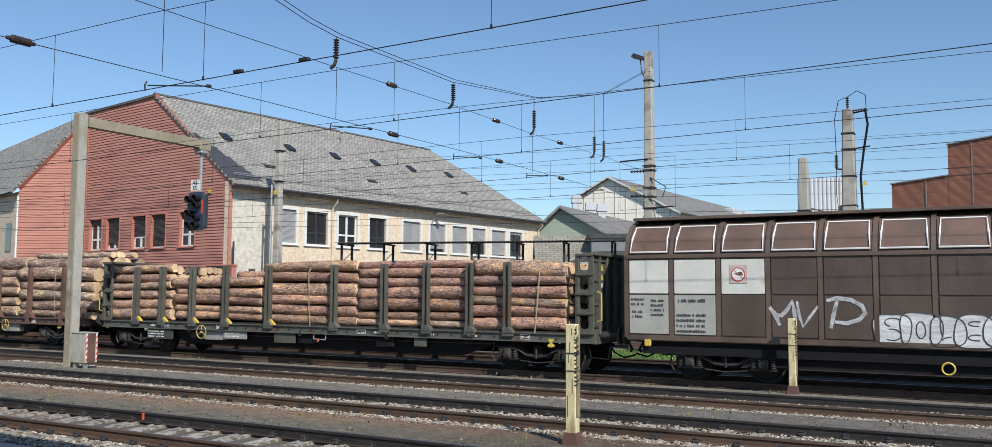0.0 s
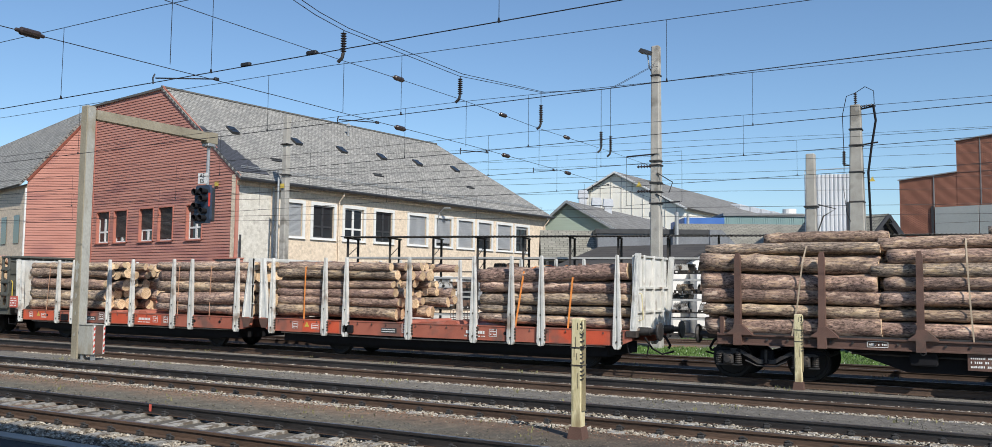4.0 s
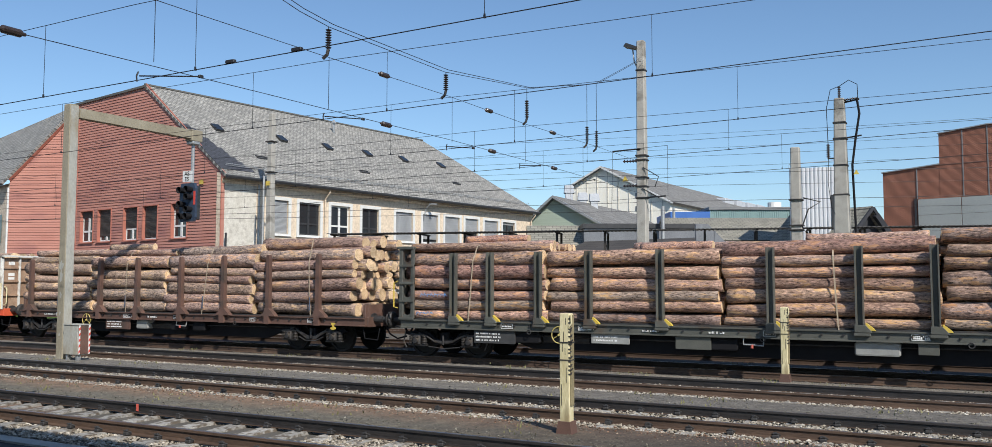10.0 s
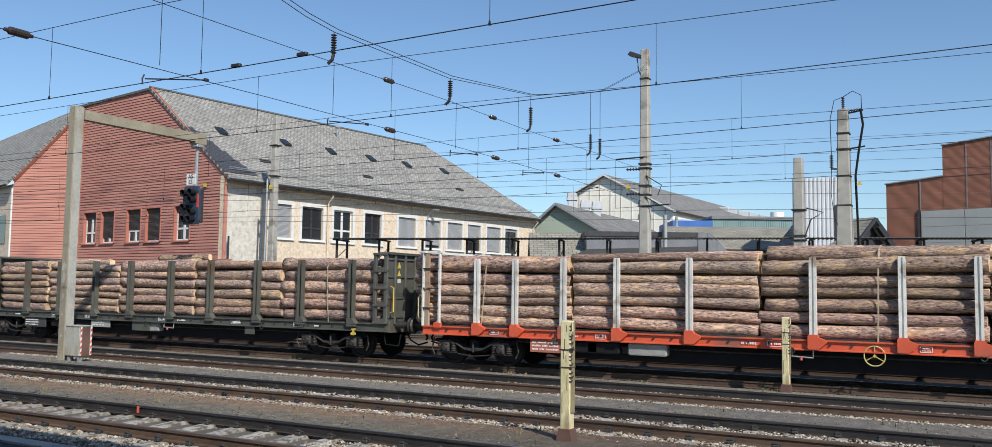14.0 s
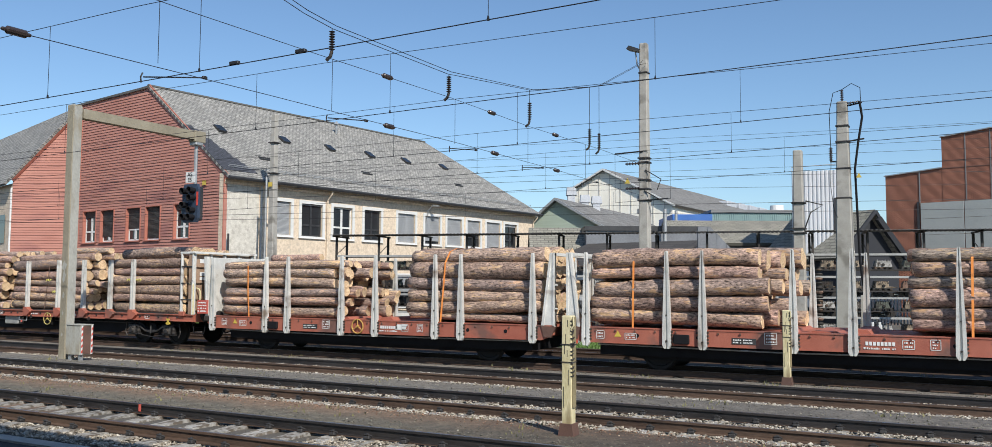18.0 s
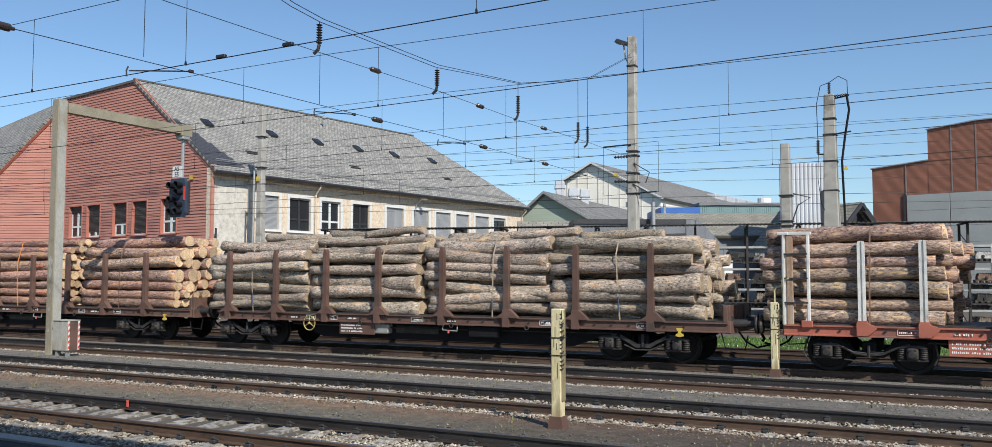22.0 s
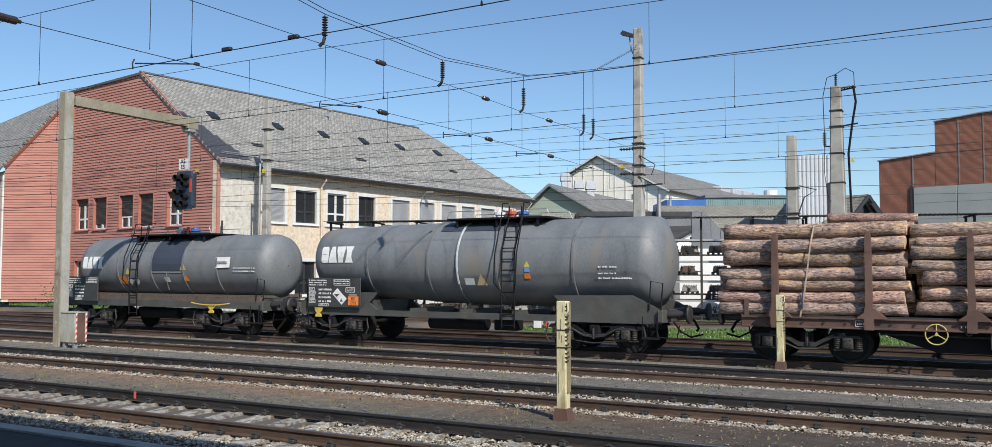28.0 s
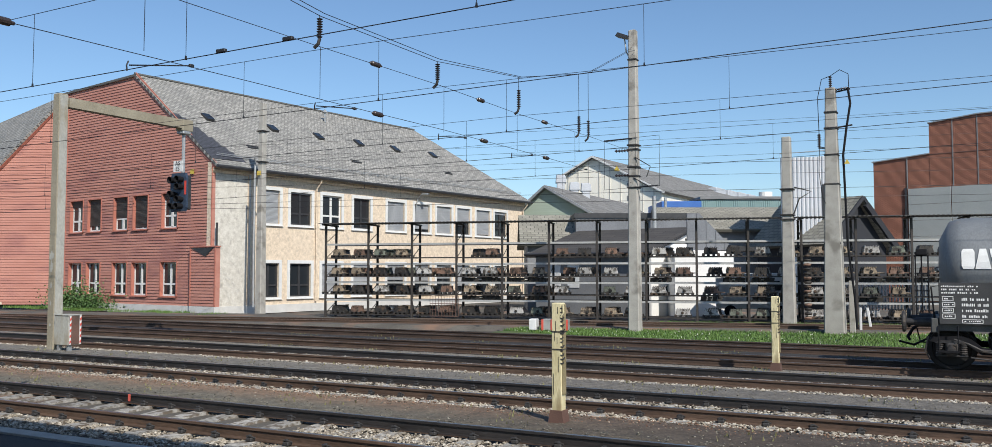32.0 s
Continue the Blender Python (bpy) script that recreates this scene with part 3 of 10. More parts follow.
def rail(y, x0, x1, at=None, gauge=False, oily=False):
    # oily picks the steel that has the train's shade in its colour.
    s = Shape().prism(rail_profile(y), x0, x1)
    s.m[7] = 1
    if gauge:
        s.m[8:13] = [2] * 5
    return tagged(part("rail", s, [RAIL_SHADE if oily else RAIL_SIDE, RAIL_TOP, RAIL_SHADE if oily else RAIL_GAUGE], None, "", at), "steel rail darkened for the train's shade, with a worn bright head" if oily else "rusty steel rail with a worn bright head", "rail", "railway rails", "structure")


def stones(name, x0, x1, y0, y1, count, size, z, mat, at=None, label="loose pale ballast stones beside the rails"):
    c = np.stack([rng.uniform(x0, x1, count), rng.uniform(y0, y1, count), z + rng.uniform(-.02, .015, count)], 1)
    base = np.array([(1, .1, -.1), (-.9, .25, .05), (.1, 1, .1), (-.05, -1, 0), (.25, .1, .62), (-.1, 0, -.7)], float)
    tri = np.array([(0, 2, 4), (2, 1, 4), (1, 3, 4), (3, 0, 4), (2, 0, 5), (1, 2, 5), (3, 1, 5), (0, 3, 5)])
    ang = rng.uniform(0, 6.28, count)
    sc = size * rng.uniform(.7, 1.3, (count, 1, 3)) * rng.uniform(.45, 1.35, (count, 1, 1))
    v = base[None] * sc + rng.normal(0, size * .12, (count, 6, 3))
    ca, sa = np.cos(ang)[:, None], np.sin(ang)[:, None]
    v = np.stack([v[..., 0] * ca - v[..., 1] * sa, v[..., 0] * sa + v[..., 1] * ca, v[..., 2]], -1) + c[:, None]
    me = bpy.data.meshes.new(name)
    me.from_pydata(v.reshape(-1, 3).tolist(), [], (tri[None] + 6 * np.arange(count)[:, None, None]).reshape(-1, 3).tolist())
    me.materials.append(mat)
    return tagged(part(name, me, mat, None, "", at), label, "ballast", "", "stuff")


def blades(name, centres, tall, mat, label, lean=.35):
    """Grass or weeds: three-sided blades, one mesh."""
    n_ = len(centres)
    c = np.asarray(centres)
    a = rng.uniform(0, 6.28, n_)
    h = tall * rng.uniform(.5, 1.3, n_)
    w = .012 + .012 * rng.random(n_)
    d = np.stack([np.cos(a), np.sin(a)], 1)
    lv = lean * h[:, None] * np.stack([np.cos(a + 1.9), np.sin(a + 1.9)], 1) * rng.uniform(.2, 1.4, (n_, 1))
    v = np.zeros((n_, 3, 3))
    v[:, 0, :2], v[:, 1, :2], v[:, 2, :2] = c[:, :2] - d * w[:, None], c[:, :2] + d * w[:, None], c[:, :2] + lv
    v[:, 0, 2] = v[:, 1, 2] = c[:, 2]
    v[:, 2, 2] = c[:, 2] + h
    me = bpy.data.meshes.new(name)
    me.from_pydata(v.reshape(-1, 3).tolist(), [], np.arange(n_ * 3).reshape(-1, 3).tolist())
    me.materials.append(mat)
    return tagged(part(name, me, mat), label, "grass", "", "stuff")


solid("ground", Shape().face([(-1500, -600, -.34), (1500, -600, -.34), (1500, 2500, -.34), (-1500, 2500, -.34)]), [GROUND], "grey trackside gravel ground with reddish patches", "ground")
for k, y in enumerate(TRACKS):
    bed = Shape().prism([(y - 2.1, -.345), (y + 2.1, -.345), (y + 1.75, -.215), (y - 1.75, -.215)], -300, 120)
    # The two far tracks get the shade-darkened bed, path and rails.
    solid("track_bed", bed, [SHADE_BED if k > 2 else GROUND], "track bed darkened for the shade under the train" if k > 2 else "trodden gravel bed under the rails", "track bed")
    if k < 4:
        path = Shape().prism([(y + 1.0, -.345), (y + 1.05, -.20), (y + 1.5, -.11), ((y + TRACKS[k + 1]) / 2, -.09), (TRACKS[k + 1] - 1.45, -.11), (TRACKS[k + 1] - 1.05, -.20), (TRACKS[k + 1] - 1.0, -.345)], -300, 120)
        solid("path", path, [(CINDER, GREY_CINDER, PALE_CINDER, SHADE_BED)[k]], "grey cinder path between the tracks" if k < 3 else "cinder path darkened for the shade of the train", "path")
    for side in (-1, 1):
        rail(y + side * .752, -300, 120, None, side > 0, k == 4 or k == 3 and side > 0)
for k, y in enumerate((0, 4.6)):
    solid("track_bed", Shape().prism([(y - 1.9, -.33), (y + 1.9, -.33), (y + 1.6, -.12), (y - 1.6, -.12)], -40, 80), [GROUND], "trodden gravel bed under the siding", "track bed").matrix_basis = SIDING
    if k == 0:
        for side in (-1, 1):
            rail(y + side * .752, -32 if side > 0 else -28, 70, SIDING)

# sleepers with fastenings
sl = Shape().prism([(-1.25, -.32), (1.25, -.32), (1.25, -.19), (1.15, -.155), (.55, -.165), (0, -.20), (-.55, -.165), (-1.15, -.155), (-1.25, -.19)], -.13, .13, "x")
SLEEPER_MESH = sl.mesh("sleeper", [SLEEPER])
wd = Shape().box(-.12, .12, -1.3, 1.3, -.31, -.168, 0, .012)
WOOD_MESH = wd.mesh("sleeper", [WOOD_SLEEPER])
clip = Shape()
for y in (-.752, .752):
    for side in (-1, 1):
        clip.box(-.05, .05, y + side * .105 - .045, y + side * .105 + .045, -.155, -.105, 0, .012)
        clip.rod((0, y + side * .11, -.12), (0, y + side * .11, -.07), .022, 6)
        clip.line([(-.06, y + side * .08, -.115), (-.03, y + side * .14, -.085), (.03, y + side * .14, -.085), (.06, y + side * .08, -.115)], .012, 5)
CLIP_MESH = clip.mesh("rail_clip", [UNDER])
for k, y in enumerate(TRACKS):
    row = tagged(new("sleepers"), "weathered concrete sleepers half buried in ballast" if k < 3 else "dark tarred wooden sleepers half buried in ballast", "sleeper", "", "structure")
    row.matrix_basis = pose(0, y, 0)
    x = -26.0 if k < 2 else -22
    while x < (6 if k < 2 else 2):
        p = part("sleeper", SLEEPER_MESH if k < 3 else WOOD_MESH, None, row, "", pose(x, 0, -.005 if k == 0 else .004 if k < 3 else -.01, 0, 0, rng.uniform(-.6, .6)))
        if k < 2:
            part("rail_clip", CLIP_MESH, None, p)
        x += .63 + rng.uniform(-.015, .015)
for k, y in enumerate(TRACKS):
    # Stones of the far tracks are darkened for the train's shadow.
    near, light = k < 3, BALLAST if k < 3 else SHADE_STONE
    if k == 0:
        # Darker stones here put the deep shade of the sleeper gaps into colour.
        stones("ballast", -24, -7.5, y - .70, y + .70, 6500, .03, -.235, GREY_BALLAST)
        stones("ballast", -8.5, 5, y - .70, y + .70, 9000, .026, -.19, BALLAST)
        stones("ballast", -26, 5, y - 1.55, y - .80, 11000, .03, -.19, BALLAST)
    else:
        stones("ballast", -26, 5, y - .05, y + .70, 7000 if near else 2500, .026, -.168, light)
        stones("ballast", -26, 5, y - .70, y - .05, 1500, .026, -.19, GREY_BALLAST if near else SHADE_STONE)
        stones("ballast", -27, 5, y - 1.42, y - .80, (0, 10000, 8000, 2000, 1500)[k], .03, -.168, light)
    stones("ballast", -26, 5, y + .82, y + 1.25, (4000, 4000, 2500, 900, 600)[k], .024, -.18, GREY_BALLAST if near else SHADE_STONE)
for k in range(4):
    stones("gravel", -24, 4, TRACKS[k] + 1.3, TRACKS[k + 1] - 1.5, (3500, 3000, 2500, 1500)[k], .016, -.10, FINE_GRAVEL if k < 3 else SHADE_STONE, None, "fine grey and brown gravel on the path")
    if k == 0:
        stones("gravel", -24, 4, TRACKS[1] - 2.15, TRACKS[1] - 1.30, 6000, .014, -.105, RED_GRAVEL, None, "reddish gravel along the ballast edge")

solid("rail_paint_mark", Shape().box(-12.62, -12.56, TRACKS[0] + .713, TRACKS[0] + .716, -.13, -.01), [surface("rail_mark_red", (.55, .08, .06), (.65, .14, .10), 8, .6, 0, 0)], "small red paint mark on the rail", "mark")

# platform edge in the canopy's shade
solid("platform", Shape().box(-60, 30, 5.4, 7.55, -.34, -.16, 0, .02), [ASPHALT], "dark asphalt strip with a kerb before the platform", "platform")
solid("platform_kerb", Shape().box(-60, 30, 7.55, 7.80, -.34, -.13, 0, .02), [CONCRETE], "concrete kerb of the platform strip", "kerb")
solid("platform_floor", Shape().box(-60, 40, -6, 5.4, -.34, .42, 0, .02), [ASPHALT], "asphalt platform floor", "platform")
# Unseen roof, added and sized to throw shade on the platform edge.
canopy = Shape().box(-60, 4, -5, 3.92, 5.95, 6.2, 0, .03)
solid("canopy", canopy, [GALV], "unseen flat canopy added to shade the platform edge", "canopy")

# grass between the tracks and the siding
pts = []
for _ in range(34000):
    x = rng.uniform(-16, 14)
    far = 30.95 + (x + 26.5) * math.tan(radians(14.8)) - 1.7
    lo = 28.0 + max(0, (-9 - x) * .35)
    if far > lo:
        pts.append((x, rng.uniform(lo, far), -.22))
blades("grass", pts, .11, GRASS, "bright green grass strip between the tracks", .7)
flowers = [(x, y, z + .06) for x, y, z in pts[::60]]
blades("flowers", flowers, .05, WHITE_BLOSSOM, "tiny white flowers in the grass", .2)
pts = [(rng.uniform(-12, 12), 0, 0) for _ in range(9000)]
pts = [(x, 30.95 + (x + 26.5) * math.tan(radians(14.8)) + rng.uniform(1.6, 3.4), -.2) for x, _, _ in pts]
blades("grass", pts, .14, GRASS, "green grass along the storage rack")
pts = []
for _ in range(9000):
    l_ = rng.uniform(-1, 24)
    pts.append((-36.0 - .992 * l_ + rng.normal(0, .2), 35.2 + .127 * l_ - rng.uniform(.2, 2.2), -.2))
pts = [p for p in pts if math.sin(p[0] * .9) + math.sin(p[0] * 2.3 + 1) > -.2 + .04 * (p[0] + 48)]
blades("grass", pts, .17, GRASS, "weeds and grass along the red building")
pts = [(rng.uniform(-24, 5), rng.choice([11.8, 16.1, 19.9, 23.9]) + rng.normal(0, .35), -.1) for _ in range(2600)]
pts = [p for p in pts if math.sin(p[0] * 1.7 + p[1]) + .6 * math.sin(p[0] * 4.1) > .55]
blades("weeds", pts, .06, DRY_GRASS, "thin dry weeds in the gravel")
verge = Shape().face([(-16, 28.0, -.2), (14, 28.0, -.2), (14, 39.6, -.2), (-16, 31.9, -.2)])
solid("verge", verge, [TURF], "green turf verge between the tracks", "verge")


# ---- red and cream building ----
RED_BOARD = surface("red_board_siding", (0.385, 0.165, 0.125), (0.475, 0.225, 0.172), 0.8, 0.75, 0, 0.15, 30, (0.6, 0.6, 2), dirt=(0.33, 0.145, 0.12), dirt_at=0.62)
RED_TRIM = surface("red_trim", (0.38, 0.135, 0.095), (0.46, 0.18, 0.13), 2, 0.6, 0, 0.05)
CREAM = surface("cream_roughcast", (0.52, 0.42, 0.31), (0.79, 0.66, 0.51), 5.0, 0.95, 0, 0.9, 14, dirt=(0.50, 0.42, 0.33), dirt_at=0.66)
PALE = surface("pale_plaster", (0.46, 0.43, 0.37), (0.69, 0.66, 0.59), 4.0, 0.95, 0, 0.8, 14, dirt=(0.42, 0.39, 0.34), dirt_at=0.62)
WHITE = surface("white_frame_paint", (0.60, 0.60, 0.58), (0.71, 0.71, 0.69), 3, 0.6, 0, 0.05)
BLIND = surface("grey_roller_blind", (0.34, 0.35, 0.36), (0.42, 0.43, 0.44), 2, 0.6, 0, 0.2, 30, (0.1, 0.1, 9))
GUTTER = surface("dark_gutter", (0.035, 0.035, 0.037), (0.06, 0.06, 0.062), 3, 0.5, 0.3, 0)
PLINTH = surface("white_plinth", (0.50, 0.49, 0.46), (0.62, 0.61, 0.58), 2, 0.9, 0, 0.2, 30)


def shingle_mat(name, low, high, rows=0.16, long=0.30):
    m, n, l, p = node_mat(name)
    co = n.new("ShaderNodeTexCoord")
    br = n.new("ShaderNodeTexBrick")
    br.inputs["Scale"].default_value = 1.0
    br.inputs["Brick Width"].default_value, br.inputs["Row Height"].default_value = long, rows
    br.inputs["Mortar Size"].default_value = 0.022
    br.inputs["Color1"].default_value, br.inputs["Color2"].default_value = (*low, 1), (*high, 1)
    br.inputs["Mortar"].default_value = (low[0] * .45, low[1] * .45, low[2] * .45, 1)
    l.new(co.outputs["UV"], br.inputs[0])
    no = n.new("ShaderNodeTexNoise")
    no.inputs["Scale"].default_value, no.inputs["Detail"].default_value = 0.7, 8
    l.new(co.outputs["UV"], no.inputs[0])
    r = ramp_node(n, [(0.35, (.88, .88, .88)), (0.65, (1.08, 1.07, 1.05))])
    l.new(no.outputs[0], r.inputs[0])
    mx = n.new("ShaderNodeMix")
    mx.data_type, mx.blend_type = "RGBA", "MULTIPLY"
    mx.inputs[0].default_value = 1
    l.new(br.outputs[0], mx.inputs[6])
    l.new(r.outputs[0], mx.inputs[7])
    l.new(mx.outputs[2], p.inputs["Base Color"])
    bp = n.new("ShaderNodeBump")
    bp.inputs["Strength"].default_value, bp.inputs["Distance"].default_value = 0.7, 0.03
    l.new(br.outputs["Color"], bp.inputs["Height"])
    l.new(bp.outputs[0], p.inputs["Normal"])
    p.inputs["Roughness"].default_value = 0.85
    return m


SHINGLE = shingle_mat("grey_shingle", (0.225, 0.22, 0.205), (0.36, 0.35, 0.325), .21, .30)
# Dark roof shingles; the far gable house wears it as eave shade.
BLUE_SHINGLE = shingle_mat("new_shingle_and_eave_shade", (0.055, 0.06, 0.075), (0.075, 0.08, 0.10))
DARK_ROOF = shingle_mat("dark_grey_roof", (0.075, 0.075, 0.078), (0.11, 0.11, 0.112))
OLIVE_ROOF = shingle_mat("olive_grey_roof", (0.22, 0.21, 0.172), (0.30, 0.285, 0.24), .3, .5)


def slab(name, pts, thick, mat, parent, label="", top=True):
    """A flat sheet with thickness below it; its texture runs in metres along its first edge."""
    pts = [Vector(p) for p in pts]
    nrm = (pts[1] - pts[0]).cross(pts[2] - pts[0]).normalized()
    if (nrm.z < 0) == top:
        nrm = -nrm
    s = Shape()
    low = [p - nrm * thick for p in pts]
    s.face(pts)
    s.face(low[::-1])
    for i in range(len(pts)):
        j = (i + 1) % len(pts)
        s.face([pts[i], pts[j], low[j], low[i]])
    me = s.mesh(name, [mat])
    uv = me.uv_layers.new()
    u = (pts[1] - pts[0]).normalized()
    v = nrm.cross(u)
    for lp in me.loops:
        q = me.vertices[lp.vertex_index].co - pts[0]
        uv.data[lp.index].uv = (q.dot(u), q.dot(v))
    return part(name, me, None, parent, label)


HOUSE_AT = Matrix.Translation((-36.0, 35.2, 0)) @ Matrix(((-.99189, .12706, 0, 0), (.12706, .99189, 0, 0), (0, 0, 1, 0), (0, 0, 0, 1)))
# In the building's own space x runs along the red gable away from the corner and y along the cream front.


def local(l, b, z):
    return HOUSE_AT @ Vector((l, b, z))


house = thing("house", "large old building, red boarded gable, cream front, grey roof", "building")


def wall_sheet(name, pts, inward, mat, label):
    pts = [Vector(p) for p in pts]
    back = [p + inward * .35 for p in pts]
    s = Shape().face(pts).face(back[::-1])
    for i in range(len(pts)):
        j = (i + 1) % len(pts)
        s.face([pts[i], pts[j], back[j], back[i]])
    return part(name, s, [mat], house, label)


IN_RED, IN_CREAM = Vector((.127, .992, 0)), Vector((-.992, .127, 0))


def holed_wall(name, horizontal, openings, width, tall, mat, depth_dir, label, begin=0.0):
    """A straight wall with rectangular openings cut through it: piers and lintels between them."""
    s = Shape()

    def quad(a0, a1, z0, z1):
        p = [horizontal(a0, z0), horizontal(a1, z0), horizontal(a1, z1), horizontal(a0, z1)]
        q = [v + depth_dir * .35 for v in p]
        s.face(p)
        s.face(q[::-1])
        for i in range(4):
            j = (i + 1) % 4
            s.face([p[i], p[j], q[j], q[i]])
    levels = sorted({0.0, tall} | {z for o in openings for z in o[2:4]})
    for z0, z1 in zip(levels, levels[1:]):
        cuts = sorted((o[0], o[1]) for o in openings if o[2] < z1 - 1e-4 and o[3] > z0 + 1e-4)
        a = begin
        for c0, c1 in cuts:
            if c0 > a:
                quad(a, c0, z0, z1)
            a = c1
        if a < width:
            quad(a, width, z0, z1)
    return part(name, s, [mat], house, label)


# red gable: windows in two rows, lapped boards
FRONT = .75  # the cream front stands this far along the gable from the lot's corner
PEAK = 8.35
RED_X = [13.86, 11.77, 8.85, 6.77, 3.86]
red_open = [(x, x + 1.52, 4.66, 6.68) for x in RED_X] + [(x, x + 1.55, .72, 2.69) for x in RED_X]
holed_wall("gable_wall", lambda a, z: local(a, 0.06, z), red_open, 16.1, 8.2, RED_BOARD, IN_RED, "red boarded gable wall", FRONT)
wall_sheet("gable_wall", [local(FRONT, .06, 8.2), local(PEAK, .06, 14.0), local(16.1, .06, 13.8), local(16.1, .06, 8.2)], IN_RED, RED_BOARD, "red boarded gable top")
boards = Shape()
step = .172
for k in range(int(13.9 / step)):
    z0, z1 = .18 + k * step, .18 + (k + 1) * step
    if z1 > 13.8:
        break
    lo = FRONT if z1 < 8.2 else FRONT + (z1 - 8.2) / (14.0 - 8.2) * (PEAK - FRONT) + .02
    hi = 16.1
    spans = [(lo, hi)]
    for o in red_open:
        if o[2] < z1 - .02 and o[3] > z0 + .02:
            new_spans = []
            for a, b in spans:
                if o[0] > a and o[1] < b:
                    new_spans += [(a, o[0]), (o[1], b)]
                else:
                    new_spans.append((a, b))
            spans = new_spans
    for a, b in spans:
        p = [local(a, .015, z0), local(b, .015, z0), local(b, .052, z1 + .01), local(a, .052, z1 + .01)]
        boards.face(p)
        boards.face([local(a, .06, z0), local(b, .06, z0), local(b, .015, z0), local(a, .015, z0)])
bd = part("siding", boards, [RED_BOARD], house, "lapped red boards")
bd["kind"] = "stuff"

# cream front
CREAM_X = [(3.35, 4.85), (5.68, 7.38), (8.29, 9.95), (11.05, 12.62), (14.3, 16.08), (17.14, 18.82), (19.62, 21.37), (22.03, 23.66), (24.47, 26.28), (26.91, 28.6)]
cream_open = [(a, b, 4.97, 6.95) for a, b in CREAM_X] + [(a, b, .62, 2.62) for a, b in CREAM_X]
holed_wall("front_wall", lambda a, z: local(FRONT + .02, a, z), cream_open, 31.2, 8.2, CREAM, IN_CREAM, "cream roughcast front wall")
part("plaster_patch", Shape().face([local(FRONT - .004, .25, .1), local(FRONT - .004, 2.45, .1), local(FRONT - .004, 2.45, 7.7), local(FRONT - .004, .25, 7.7)]).face([local(FRONT + .02, .25, .1), local(FRONT + .02, 2.45, .1), local(FRONT + .02, 2.45, 7.7), local(FRONT + .02, .25, 7.7)]), [PALE], house, "pale replastered wall strip")
part("cornice", Shape().face([local(FRONT - .12, 0, 7.75), local(FRONT - .12, 31.2, 7.75), local(FRONT - .02, 31.2, 7.62), local(FRONT - .02, 0, 7.62)]).face([local(FRONT - .12, 0, 7.75), local(FRONT - .12, 31.2, 7.75), local(FRONT - .12, 31.2, 8.05), local(FRONT - .12, 0, 8.05)]).face([local(FRONT - .12, 0, 8.05), local(FRONT - .12, 31.2, 8.05), local(FRONT + 0.02, 31.2, 8.05), local(FRONT + .02, 0, 8.05)]), [CREAM], house, "cream eaves cornice")
# Room darkness is put into the colour of these sheets.
BACK_ROOM = surface("room_shade_black", (0.03, 0.03, 0.032), (0.055, 0.055, 0.058), 1, 0.9, 0, 0)
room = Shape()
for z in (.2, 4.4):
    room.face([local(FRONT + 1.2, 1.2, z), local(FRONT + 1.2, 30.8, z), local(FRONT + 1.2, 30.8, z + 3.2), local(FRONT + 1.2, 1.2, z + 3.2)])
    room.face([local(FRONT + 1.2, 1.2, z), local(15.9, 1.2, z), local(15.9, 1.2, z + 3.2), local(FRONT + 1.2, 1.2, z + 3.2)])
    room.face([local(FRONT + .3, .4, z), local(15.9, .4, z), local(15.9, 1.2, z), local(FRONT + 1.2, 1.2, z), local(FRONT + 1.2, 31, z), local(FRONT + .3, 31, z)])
part("dark_interior", room, [BACK_ROOM], house, "near-black sheets standing in for unlit rooms")
part("back_wall", Shape().face([local(16.1, .4, 0), local(16.1, 31.2, 0), local(16.1, 31.2, 13), local(16.1, .4, 13)]).face([local(FRONT + .1, 31.18, 0), local(16.1, 31.18, 0), local(16.1, 31.18, 8.2), local(FRONT + .1, 31.18, 8.2)]), [CREAM], house)

m_, n_, l_, p_ = node_mat("window_glass")
p_.inputs["Base Color"].default_value = (.02, .024, .028, 1)
p_.inputs["Roughness"].default_value = .06
p_.inputs["Specular IOR Level"].default_value = .6
GLASS = m_


